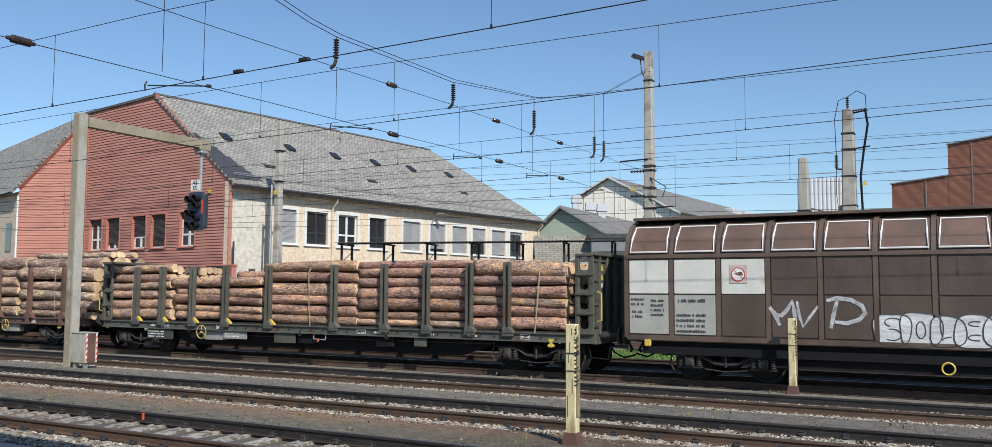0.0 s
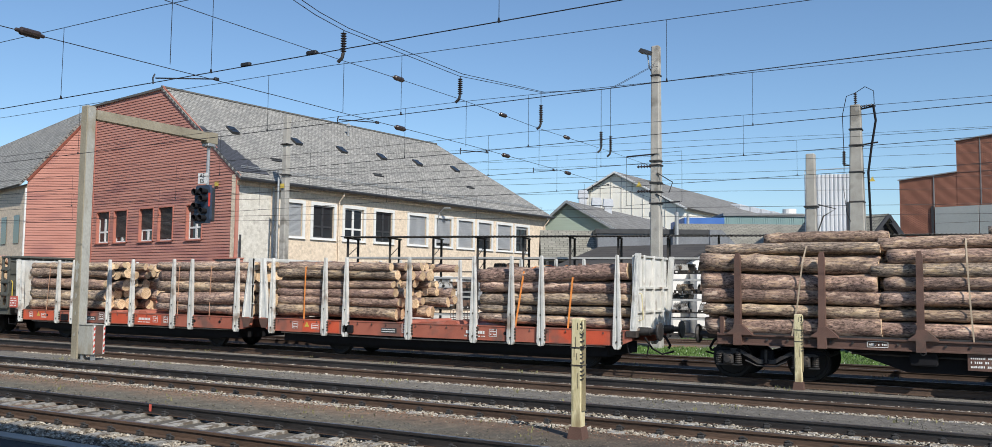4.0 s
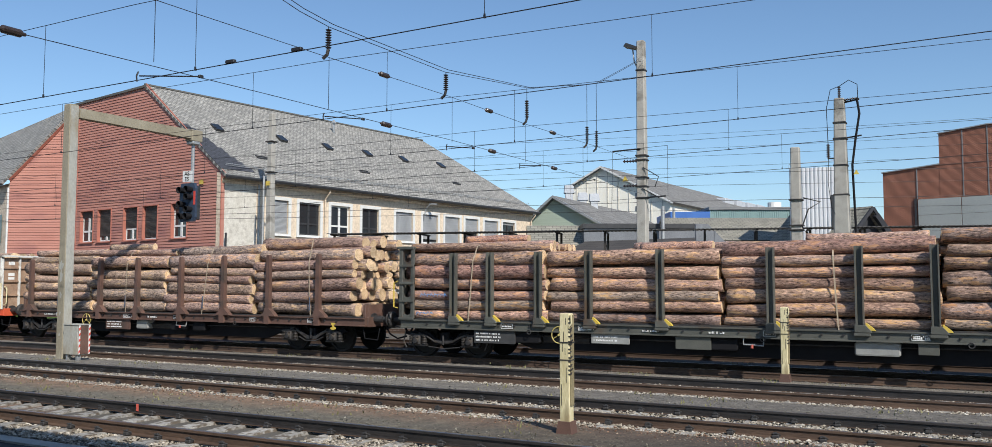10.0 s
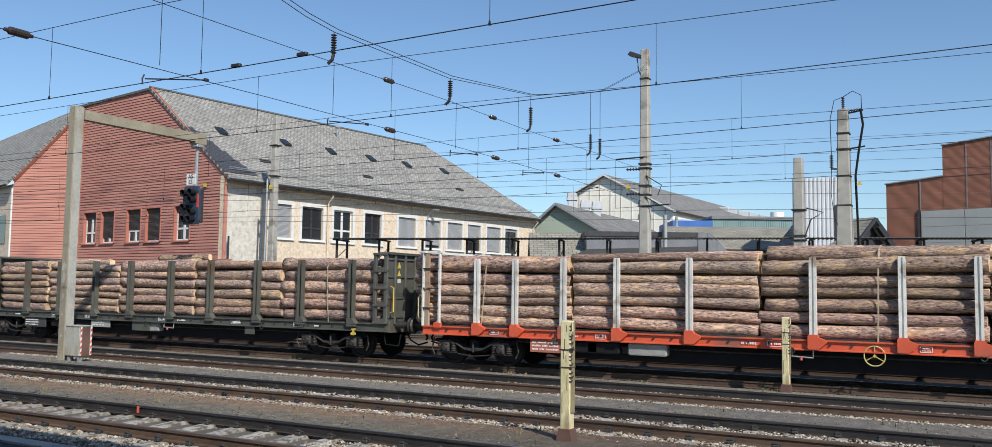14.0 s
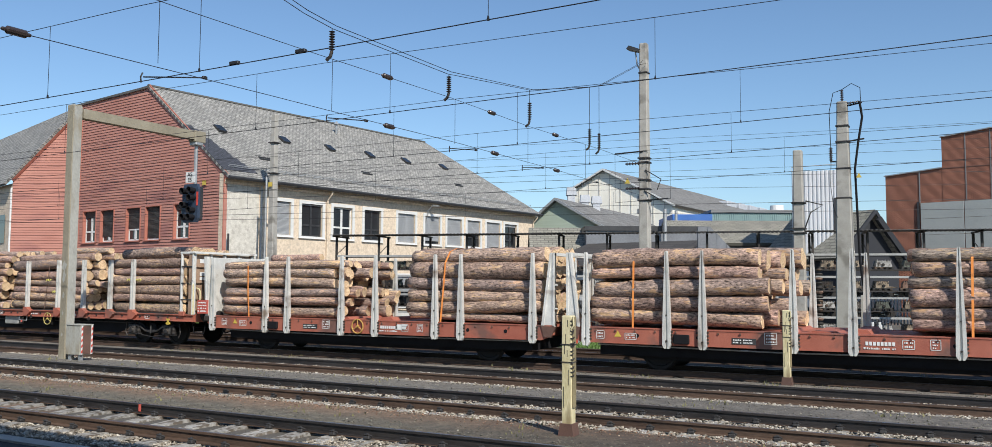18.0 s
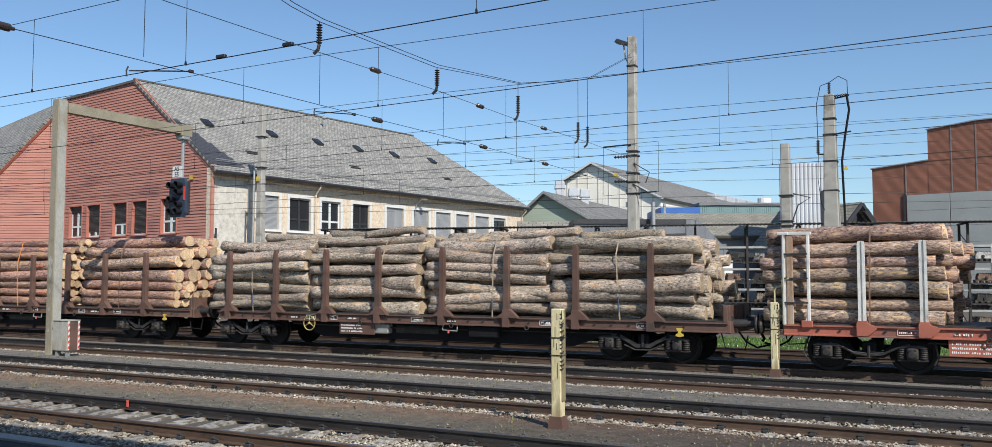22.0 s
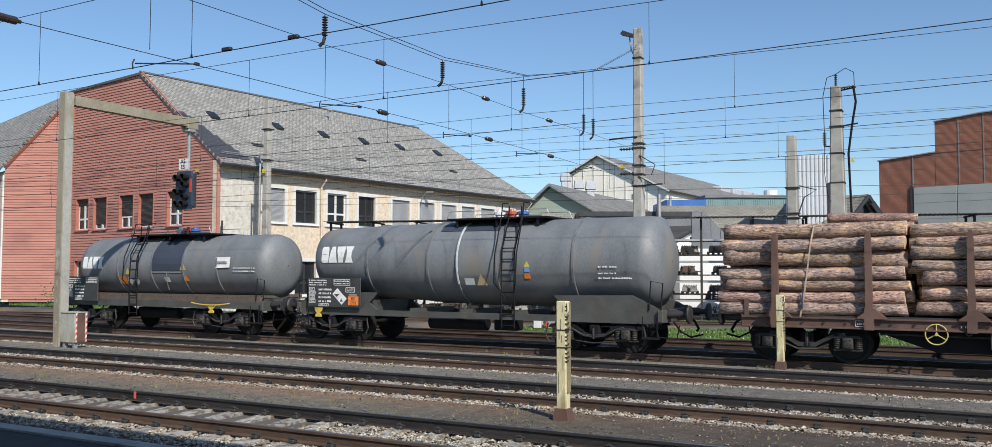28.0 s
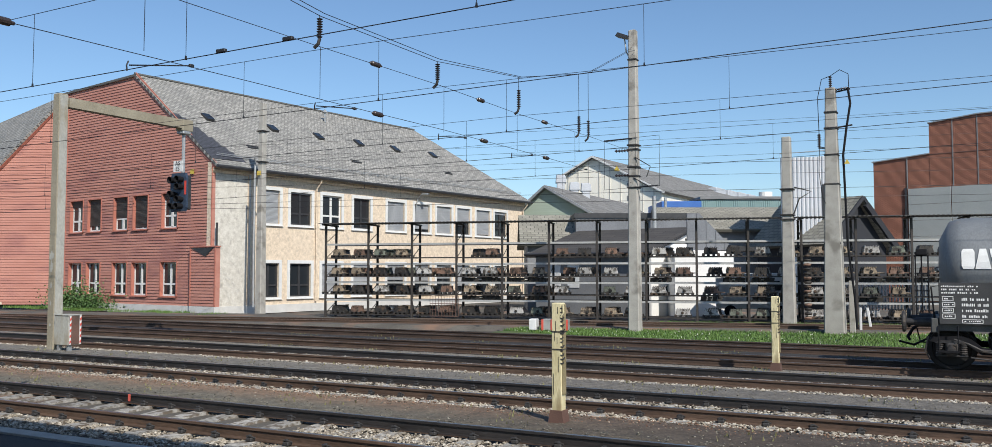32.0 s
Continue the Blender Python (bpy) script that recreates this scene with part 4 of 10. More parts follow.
def window(place, w, h, blind, along, frame_mat, cross=True):
    """place: from (across, out, up) in metres to the world; blind 0..1 is how far it is drawn down."""
    def bx(s, a0, a1, d0, d1, z0, z1):
        p = [place(a, d, z) for a in (a0, a1) for d in (d0, d1) for z in (z0, z1)]
        k = len(s.v)
        s.v += [tuple(q) for q in p]
        s.f += [tuple(k + i for i in q) for q in ((0, 1, 3, 2), (4, 6, 7, 5), (0, 4, 5, 1), (2, 3, 7, 6), (0, 2, 6, 4), (1, 5, 7, 3))]
        s.m += [0] * 6
    dp = .14 if along else .22
    f = Shape()
    for d in (dp, dp + .06):
        f.v += [tuple(place(a, d, z)) for a, z in ((0, 0), (w, 0), (w, h), (0, h), (.09, .09), (w - .09, .09), (w - .09, h - .09), (.09, h - .09))]
    for q in range(4):
        n_ = (q + 1) % 4
        f.f += [(q, n_, n_ + 4, q + 4), (q + 8, q + 12, n_ + 12, n_ + 8), (q + 4, n_ + 4, n_ + 12, q + 12), (q, q + 8, n_ + 8, n_)]
        f.m += [0] * 4
    win = part("window", f, [frame_mat], house, "white casement window" if frame_mat == WHITE else "dark-framed casement window")
    g = Shape()
    bx(g, w / 2 - .08, w / 2 + .08, dp - .02, dp + .058, .09, h - .09)
    part("mullion", g, [frame_mat], win)
    if cross:
        g = Shape()
        bx(g, .09, w - .09, dp - .015, dp + .055, h * .32, h * .32 + .11)
        part("glazing_bar", g, [frame_mat], win)
    for a0, a1 in ((.07, w / 2 - .05), (w / 2 + .05, w - .07)):
        g = Shape()
        bx(g, a0, a1, dp + .025, dp + .035, .05, h - .05)
        part("pane", g, [GLASS], win)
    if blind > .02:
        b = Shape()
        z = h - .03
        k = 0
        while z > h - blind * h + .05:
            b.v += [tuple(place(.04, dp - .06, z)), tuple(place(w - .04, dp - .06, z)), tuple(place(.04, dp - .03, z - .055)), tuple(place(w - .04, dp - .03, z - .055))]
            z -= .07
            k += 2
        for q in range(k - 1):
            b.f.append((2 * q, 2 * q + 1, 2 * q + 3, 2 * q + 2))
            b.m.append(0)
        part("blind", b, [BLIND if along else DARK_BLIND], win, "lowered roller blind")
    return win


DARK_BLIND = surface("dark_roller_blind", (0.06, 0.055, 0.05), (0.10, 0.092, 0.085), 2, 0.6, 0, 0.1, 30)
red_blinds = [.24, .84, .66, .97, .2] + [0] * 5
for k, (a, b, z0, z1) in enumerate(red_open):
    window(lambda u, d, v, a=a, z0=z0: local(a + u, d, z0 + v), b - a, z1 - z0, red_blinds[k], False, WHITE)
    rv = Shape()
    for a0, a1, c0, c1 in ((a - .05, a + .02, z0, z1), (b - .02, b + .05, z0, z1), (a - .05, b + .05, z1 - .02, z1 + .05)):
        v = [local(u_, d_, z_) for u_ in (a0, a1) for d_ in (-.005, .2) for z_ in (c0, c1)]
        j = len(rv.v)
        rv.v += [tuple(q) for q in v]
        rv.f += [tuple(j + i for i in q) for q in ((0, 1, 3, 2), (4, 6, 7, 5), (0, 4, 5, 1), (2, 3, 7, 6), (0, 2, 6, 4), (1, 5, 7, 3))]
        rv.m += [0] * 6
    part("window_trim", rv, [RED_TRIM], house, "orange-red window lining")
    part("window_sill", Shape().face([local(a - .1, -.06, z0 - .03), local(b + .1, -.06, z0 - .03), local(b + .1, .1, z0), local(a - .1, .1, z0)]).face([local(a - .1, -.06, z0 - .03), local(b + .1, -.06, z0 - .03), local(b + .1, -.06, z0 - .09), local(a - .1, -.06, z0 - .09)]), [RED_TRIM], house)
cream_blinds = [1, .05, .0, .0, 1, .9, 1, .55, .97, .12, 0, 0, .9, 1, .55, .6, .5, .8, .4, .5]
for k, (a, b, z0, z1) in enumerate(cream_open):
    window(lambda u, d, v, a=a, z0=z0: local(FRONT + d, a + u, z0 + v), b - a, z1 - z0, cream_blinds[k], True, WHITE if k in (2, 12) else GUTTER)
    fr = Shape()
    for (p0, p1, q0, q1) in ((a - .2, b + .2, z1, z1 + .2), (a - .2, b + .2, z0 - .14, z0), (a - .2, a, z0, z1), (b, b + .2, z0, z1)):
        v = [local(FRONT + d, y, z) for d in (-.035, .02) for y in (p0, p1) for z in (q0, q1)]
        j = len(fr.v)
        fr.v += [tuple(q) for q in v]
        fr.f += [tuple(j + i for i in q) for q in ((0, 1, 3, 2), (4, 6, 7, 5), (0, 4, 5, 1), (2, 3, 7, 6), (0, 2, 6, 4), (1, 5, 7, 3))]
        fr.m += [0] * 6
    part("window_surround", fr, [WHITE], house, "white painted window surround")
    part("window_sill", Shape().prism([(-.09, -.15), (.12, -.15), (.12, -.10), (-.09, -.12)], a - .22, b + .22, "y"), [WHITE], house, "", HOUSE_AT @ pose(FRONT, 0, z0))

# corner box, trims, plinth
def house_box(s, l0, l1, b0, b1, z0, z1, slot=0):
    k = len(s.v)
    s.v += [tuple(local(l, b, z)) for l in (l0, l1) for b in (b0, b1) for z in (z0, z1)]
    s.f += [tuple(k + i for i in q) for q in ((0, 1, 3, 2), (4, 6, 7, 5), (0, 4, 5, 1), (2, 3, 7, 6), (0, 2, 6, 4), (1, 5, 7, 3))]
    s.m += [slot] * 6
    return s


cb = house_box(Shape(), .08, 2.30, -.16, .14, .2, 3.46)
porch = part("corner_cladding", cb, [RED_BOARD], house, "red boarded projecting corner porch")
lap = Shape()
for k in range(19):
    z = .22 + k * step
    lap.face([local(.08, -.20, z), local(2.3, -.20, z), local(2.3, -.165, z + step), local(.08, -.165, z + step)])
    lap.face([local(.08, -.20, z), local(2.3, -.20, z), local(2.3, -.16, z), local(.08, -.16, z)])
part("siding", lap, [RED_BOARD], porch)["kind"] = "stuff"
for l0, l1 in ((.04, .14), (2.24, 2.33)):
    part("trim_board", house_box(Shape(), l0, l1, -.215, -.17, .2, 3.46), [RED_TRIM], porch)
part("porch_cap", house_box(Shape(), .02, 2.36, -.24, .14, 3.46, 3.53), [RED_TRIM], porch, "red porch capping")
# Dark triangle added below the cap in place of a shadow there.
part("shadow_triangle", Shape().face([local(2.2, -.22, 3.44), local(.2, -.22, 3.44), local(.9, -.22, 2.95)]).face([local(2.2, -.205, 3.44), local(.2, -.205, 3.44), local(.9, -.205, 2.95)]), [GUTTER], porch, "dark triangle standing in for a shadow")
part("stand_pipe", Shape().rod(local(.38, .12, -.1), local(.38, .12, 4.82), .055, 8), [GUTTER], house, "dark upright pipe")
def flat_board(a, b, half_wide, b0, b1):
    """A board on the gable between two (along, height) points."""
    (l0, z0), (l1, z1) = a, b
    d = Vector((l1 - l0, z1 - z0)).normalized()
    nx, nz = -d.y * half_wide, d.x * half_wide
    s = Shape()
    q = [(l0 + nx, z0 + nz), (l1 + nx, z1 + nz), (l1 - nx, z1 - nz), (l0 - nx, z0 - nz)]
    f0, f1 = [local(u, b0, z) for u, z in q], [local(u, b1, z) for u, z in q]
    s.face(f0).face(f1[::-1])
    for i in range(4):
        j = (i + 1) % 4
        s.face([f0[i], f0[j], f1[j], f1[i]])
    return s


for a, b, wd_ in (((FRONT - .30, 7.98), (PEAK + .08, 14.10), .17), ((PEAK - .05, 14.08), (16.1, 13.88), .07), ((FRONT + .08, 3.5), (FRONT + .08, 8.2), .10), ((16.0, .2), (16.0, 13.8), .09)):
    part("trim_board", flat_board(a, b, wd_, .0, .055), [RED_TRIM], house, "orange-red trim board")
part("plinth", house_box(Shape(), FRONT - .05, FRONT + .05, .14, 31.2, -.3, .18), [PLINTH], house, "white plinth")
part("plinth", house_box(Shape(), 2.3, 16.1, -.05, .06, -.3, .2), [PLINTH], house, "white plinth")
part("plinth", house_box(Shape(), .03, 2.3, -.22, .14, -.3, .2), [PLINTH], house, "white plinth")

# roof
EAVE = .22
RIDGE_END = 25.8
slab("roof", [local(EAVE, -.06, 8.02), local(EAVE, 31.5, 8.02), local(PEAK, RIDGE_END, 14.12), local(PEAK, -.06, 14.12)], .14, SHINGLE, house, "grey weathered shingle roof")
slab("roof", [local(PEAK, RIDGE_END, 14.12), local(EAVE, 31.5, 8.02), local(16.6, 31.5, 8.02)], .14, SHINGLE, house)
slab("roof", [local(PEAK, -.06, 14.12), local(16.6, -.06, 13.92), local(16.6, 31.5, 12.6), local(PEAK, RIDGE_END, 14.12)], .14, SHINGLE, house)


def on_roof(b, q, lift):
    """A point of the front roof slope: b along the front, q metres up the slope from the eaves."""
    run, rise = PEAK - EAVE, 6.10
    n_ = Vector((-rise, 0, run)).normalized()
    d = Vector((run, 0, rise)).normalized()
    v = Vector((EAVE, b, 8.02)) + d * q + n_ * lift
    return local(*v)


steps = [(.6, 2.25), (1.1, 1.95), (1.6, 1.75), (2.1, 1.5), (2.6, 1.45), (3.1, 1.15), (3.6, 1.05), (4.1, .8), (4.6, .75), (5.0, .5)]
for k, (q, w) in enumerate(steps):
    slab("new_shingles", [on_roof(-.05, q, .03), on_roof(w, q, .03), on_roof(w, q + .53, .03), on_roof(-.05, q + .53, .03)], .03, BLUE_SHINGLE, house, "patch of dark new shingles")
for b, q in ((2.3, 5.3), (7.3, 5.3), (11.3, 5.25), (15.25, 5.3), (19.2, 5.35), (23.75, 5.4)):
    sk = Shape()
    w, h = .55, .75
    p = [on_roof(b, q, .16), on_roof(b + w, q, .16), on_roof(b + w, q + h, .12), on_roof(b, q + h, .12)]
    o = [on_roof(b, q, -.02), on_roof(b + w, q, -.02), on_roof(b + w, q + h, -.02), on_roof(b, q + h, -.02)]
    sk.face(p, 1)
    for i in range(4):
        j = (i + 1) % 4
        sk.face([p[i], p[j], o[j], o[i]])
    part("skylight", sk, [GUTTER, GLASS], house, "small roof hatch")
gd = Shape()
for b in np.arange(.8, 31, .75):
    gd.rod(on_roof(b, .95, 0), on_roof(b, .95, .24), .02, 4)
    gd.rod(on_roof(b, .95, .22), on_roof(b, 1.25, .02), .014, 4)
for lift in (.10, .20):
    gd.rod(on_roof(.4, .95, lift), on_roof(30, .95, lift), .018, 4)
part("snow_guard", gd, [GALV], house, "grey snow guard rail")
for b, q in ((22.8, 2.9), (3.6, 2.5), (12.4, 2.6)):
    lo_, hi_ = on_roof(b, q, .05), on_roof(b, q + .22, .05)
    part("roof_tread", Shape().rod(lo_, on_roof(b + .9, q, .05), .05, 5).rod(hi_, on_roof(b + .9, q + .22, .05), .03, 5), [GUTTER], house, "small roof step")
part("vent_pipe", Shape().rod(on_roof(14.2, 8.3, 0), on_roof(14.2, 8.3, 0) + Vector((0, 0, .75)), .08, 8).rod(on_roof(14.2, 8.3, 0) + Vector((0, 0, .72)), on_roof(14.2, 8.3, 0) + Vector((0, 0, .95)), .22, 8, 0, .05), [GALV], house, "small metal roof vent")
gt = Shape().rod(local(EAVE - .08, -.1, 7.93), local(EAVE - .08, 31.5, 7.93), .10, 8)
part("gutter", gt, [GUTTER], house, "dark eaves gutter and fascia")
wl = Shape().line([local(FRONT - .02, 17.25, 6.6), local(FRONT - .18, 17.25, 7.3), local(FRONT - .5, 17.3, 7.62)], .035, 6)
part("wall_lamp", wl, [GALV], house, "grey wall lamp on a bent arm")
part("lamp_head", Shape().prism([(-.26, -.05), (.30, -.08), (.34, .02), (-.2, .08)], -.12, .12, "y", 0, .02), [GALV], house, "", Matrix.Translation(local(FRONT - .62, 17.5, 7.68)))
for b_, s_ in ((7.72, 0), (30.9, 0)):
    part("downpipe", Shape().line([local(EAVE, b_, 7.85), local(EAVE + .05, b_, 7.65), local(FRONT - .1, b_, 7.25), local(FRONT - .1, b_, .3)], .055, 8), [CREAM], house, "cream painted downpipe")
part("downpipe", Shape().rod(local(FRONT - .1, 2.55, 7.7), local(FRONT - .1, 2.55, .2), .06, 8), [GALV], house, "grey downpipe")
part("ridge_cap", Shape().rod(local(PEAK, -.06, 14.13), local(PEAK, RIDGE_END, 14.13), .10, 6), [SHINGLE], house)

# left wing, turned towards the tracks
W0 = local(16.1, .1, 0)
WD, WB = Vector((-.8816, -.472, 0)), Vector((-.957, .289, 0))
W1 = W0 + WD * 4.45
up = lambda p, z: Vector((p.x, p.y, z))
wing = thing("house_wing", "red boarded building wing with grey roof and cream side", "building")


def sheet(name, pts, mat, parent, label="", inward=Vector((.2, .4, 0))):
    s = Shape().face(pts).face([p + inward for p in pts][::-1])
    for i in range(len(pts)):
        j = (i + 1) % len(pts)
        s.face([pts[i], pts[j], pts[j] + inward, pts[i] + inward])
    return part(name, s, [mat], parent, label)


sheet("gable_wall", [up(W0, 0), up(W0, 13.5), up(W1, 8.85), up(W1, 0)], RED_BOARD, wing, "red boarded wing wall", Vector((-.2, .4, 0)))
wb = Shape()
for k in range(int(13.3 / step)):
    z0, z1 = .18 + k * step, .18 + (k + 1) * step
    hi = 4.45 if z1 < 8.85 else 4.45 * (13.5 - z1) / (13.5 - 8.85)
    out = Vector((.472, -.8816, 0))
    a, b = W0, W0 + WD * max(hi, .05)
    wb.face([up(a, z0) + out * .045, up(b, z0) + out * .045, up(b, z1 + .01) + out * .008, up(a, z1 + .01) + out * .008])
    wb.face([up(a, z0) + out * .045, up(b, z0) + out * .045, up(b, z0), up(a, z0)])
o = part("siding", wb, [RED_BOARD], wing, "lapped red boards")
o["kind"] = "stuff"
W2 = W1 + WB * 24
out = Vector((.472, -.8816, 0)) * .3
slab("roof", [up(W1, 8.55) + WD * .45 + out, up(W2, 8.55) + WD * .45, up(W0 + WB * 24, 13.6), up(W0, 13.75) + out], .16, SHINGLE, wing, "grey shingle wing roof")
sheet("side_wall", [up(W1, 0), up(W1, 8.6), up(W2, 8.6), up(W2, 0)], CREAM, wing, "cream side wall", Vector((.4, .2, 0)))
part("trim_board", Shape().rod(up(W1, 8.8) + out * .3, up(W0, 13.6) + out * .3, .12, 4), [RED_TRIM], wing, "orange-red verge board")
part("downpipe", Shape().rod(up(W1, 8.3) + WD * .08, up(W1, .2) + WD * .08, .07, 8), [WHITE], wing, "white downpipe")
for k in range(3):
    for z in (.7, 4.7):
        b0 = W1 + WB * (1.3 + k * 3.0) + Vector((-.12, -.35, 0)) * .12
        part("window", Shape().face([up(b0, z), up(b0 + WB * 1.3, z), up(b0 + WB * 1.3, z + 1.9), up(b0, z + 1.9)]), [GLASS], wing, "dark window")

# shrub by the red wall
bush = thing("shrub", "green leafy shrub beside the red wall", "shrub")
bx_ = local(12.4, -.9, -.1)
for k in range(5):
    part("stem", Shape().rod(bx_ + Vector((k * .4 - .8, 0, 0)), bx_ + Vector((k * .5 - 1.0, .1, .8)), .02, 5), [WOOD_SLEEPER], bush)
lv = Shape()
r = random.Random(5)
for _ in range(2600):
    c = bx_ + Vector((r.gauss(0, 1.3), r.gauss(0, .35), abs(r.gauss(0, .55)) + .05))
    u = Vector((r.uniform(-1, 1), r.uniform(-1, 1), r.uniform(-1, 1))).normalized() * .07
    w = u.orthogonal().normalized() * .045
    lv.face([c - u, c + w, c + u, c - w])
part("foliage", lv, [LEAF], bush)


# ---- train ----
TRAIN_Y = 21.76
SPEEDS = [9.37, 9.65, 9.61, 9.56, 9.41, 9.55, 8.93, 7.81, 6.2]
movers = []


def travel(t):
    """How far the train has gone at t seconds: its speed runs straight between the knots, four seconds apart."""
    total = 0.0
    for k in range(8):
        h = min(max(t - 4 * k, 0), 4)
        total += SPEEDS[k] * h + (SPEEDS[k + 1] - SPEEDS[k]) * h * h / 8
    return total


def on_train(ob, s):
    movers.append((ob, s))
    ob.matrix_basis = pose(s, TRAIN_Y, 0)
    return ob


def log_mesh(k):
    r = random.Random(100 + k)
    seg, rings, long = 14, 19, 4.0
    s = Shape()
    bend, phase = r.uniform(.01, .055) * (2.3 if k >= 50 else 1), r.uniform(0, 6.28)
    lump = [r.uniform(-.05, .05) * (2 if k >= 50 else 1) for _ in range(rings)]
    slant = [r.uniform(-.04, .04) for _ in range(2)]
    taper = r.uniform(.04, .14)
    knots = [(r.randrange(1, rings - 1), r.randrange(seg)) for _ in range(14)]
    for i in range(rings):
        x = (i / (rings - 1) - .5) * long
        rad = .17 * (1 - taper * (i / (rings - 1) - .5)) * (1 + lump[i] * .6)
        oy, oz = bend * math.sin(3.1 * i / rings + phase), bend * math.cos(2.4 * i / rings + phase)
        for j in range(seg):
            a = 2 * math.pi * j / seg
            q = rad * (1 + r.uniform(-.06, .06) + (.16 if (i, j) in knots else 0))
            s.v.append((x + (r.uniform(-.012, .012) + slant[i // 10] * math.cos(a) if i in (0, rings - 1) else 0), oy + q * math.cos(a), oz + q * math.sin(a)))
    for i in range(rings - 1):
        for j in range(seg):
            n = (j + 1) % seg
            s.f.append((i * seg + j, i * seg + n, (i + 1) * seg + n, (i + 1) * seg + j))
            s.m.append(0)
    s.f += [tuple(reversed(range(seg))), tuple((rings - 1) * seg + j for j in range(seg))]
    s.m += [1, 1]
    return s


LOGS = {}
for bark in (BARK_RED, BARK_BROWN, BARK_LIGHT, BARK_BEECH):
    LOGS[bark.name] = []
    for k in range(6):
        me = log_mesh(k + (50 if bark == BARK_BEECH else 0)).mesh("log", [bark, CUT_GREY if bark == BARK_BEECH else CUT])
        me.polygons.foreach_set("use_smooth", [len(q.vertices) == 4 for q in me.polygons])
        LOGS[bark.name].append(me)


RATCHET = surface("ratchet_steel", (.03, .045, .09), (.10, .12, .17), 12, .5, .3, .1, 60)


def log_stack(seed, mid, a, b, top, bark, label, size=.165, jitter=.05, straps=(), ragged=0.0, floor=1.10, odd=0, marks=(), ratchet=False):
    """Round logs laid lengthwise between the stakes from a to b along a wagon whose middle is at mid."""
    r = random.Random(seed)
    st = on_train(thing("log_stack", label, "log stack", "stacks of round timber on the train"), mid + (a + b) / 2)
    half, long = 1.22, b - a
    z, row = floor, 0
    while z + size * 1.1 < top:
        rr = size * r.choice((.74, .86, .95, 1.05, 1.2, 1.36 if z > 1.9 else 1.1))
        rr = min(rr, (top - z) / 2 + .02)
        over = z + rr > 2.86
        wide = half - (max(z + rr - 2.75, 0) * 1.0)
        if wide < .3:
            break
        y = -wide + rr * r.uniform(1.0, 1.12)
        while y < wide - rr * .6:
            q = rr * r.uniform(.86, 1.06)
            fx = r.gauss(0, jitter)
            right = 0 if not ragged else r.uniform(-ragged * .25, ragged)
            lo, hi = -long / 2 + fx + .02, long / 2 + fx * .7 - .02 + right * (.3 + .7 * (y + half) / (2 * half))
            me = r.choice(LOGS[bark.name])
            o = part("log", me, None, st)
            flip = r.choice((1, -1))
            o.matrix_basis = Matrix.Translation(((lo + hi) / 2, y, z + rr + r.uniform(-.015, .015))) @ pose(0, 0, 0, r.uniform(0, 360), r.uniform(-.6, .6), r.uniform(-.7, .7) + (180 if flip < 0 else 0)) @ Matrix.Diagonal(((hi - lo) / 4.0, q / .17, q / .17, 1))
            y += rr * 1.98
        z += rr * 1.93
        row += 1
    for k in range(odd):
        q = size * r.uniform(.6, .8)
        x = r.uniform(-.2, .4) * long
        o = part("log", r.choice(LOGS[bark.name]), None, st)
        o.matrix_basis = Matrix.Translation((x, -.5 + k * .35, z + q)) @ pose(0, 0, 0, r.uniform(0, 360), 0, r.uniform(-3, 3)) @ Matrix.Diagonal((r.uniform(.4, .7), q / .17, q / .17, 1))
    for dx, dz, wd, paint in marks:
        pm = Shape()
        n_ = int(wd * 2 / .11)
        for q in range(n_):
            x = dx - wd + q * .11
            pm.line([(x, -half - .03, dz - r.uniform(.02, .05)), (x + .03, -half - .035, dz + r.uniform(.02, .05)), (x + .06, -half - .03, dz - r.uniform(-.02, .04)), (x + .09, -half - .03, dz + r.uniform(-.03, .04))], .012, 4)
        part("paint_mark", pm, [paint], st, {BLUE_PAINT: "blue sprayed mark", YELLOW_SPRAY: "yellow sprayed mark"}.get(paint, "orange-red sprayed mark"))
    for x, mat in straps:
        x -= (a + b) / 2
        y0, zt = -half - .03, z + .02
        lean = r.choice((-.12, .04, .2, .34))
        wd_ = .024 if mat == ORANGE_STRAP else .016
        s = Shape()
        pts = [(x, y0, .96), (x + lean * .4, y0 - .015, 1.7), (x + lean * .75, y0, min(zt - .15, 2.65)), (x + lean * .9, -half * .86, zt - .1), (x + lean, -half * .6, zt), (x + lean, 0, zt + .05), (x + lean, half * .72, zt), (x + lean, half + .03, 2.7), (x, half + .03, 1.0)]
        for p, q in zip(pts, pts[1:]):
            s.face([(p[0] - wd_, p[1], p[2]), (p[0] + wd_, p[1], p[2]), (q[0] + wd_, q[1], q[2]), (q[0] - wd_, q[1], q[2])])
            s.face([(p[0] - wd_, p[1] + .006, p[2] - .006), (p[0] + wd_, p[1] + .006, p[2] - .006), (q[0] + wd_, q[1] + .006, q[2] - .006), (q[0] - wd_, q[1] + .006, q[2] - .006)])
        sp_ = part("strap", s, [mat], st, {ORANGE_STRAP: "orange lashing strap", BROWN_STRAP: "rust brown lashing strap"}.get(mat, "pale lashing strap"))
        if ratchet:
            part("ratchet", Shape().box(x + lean * .2 - .022, x + lean * .2 + .022, y0 - .05, y0 - .01, 1.22, 1.44, 0, .012).box(x + lean * .22 - .014, x + lean * .22 + .014, y0 - .04, y0 - .01, 1.44, 1.62, 0, .01), [RATCHET], sp_, "dark blue lashing ratchet")
    return st


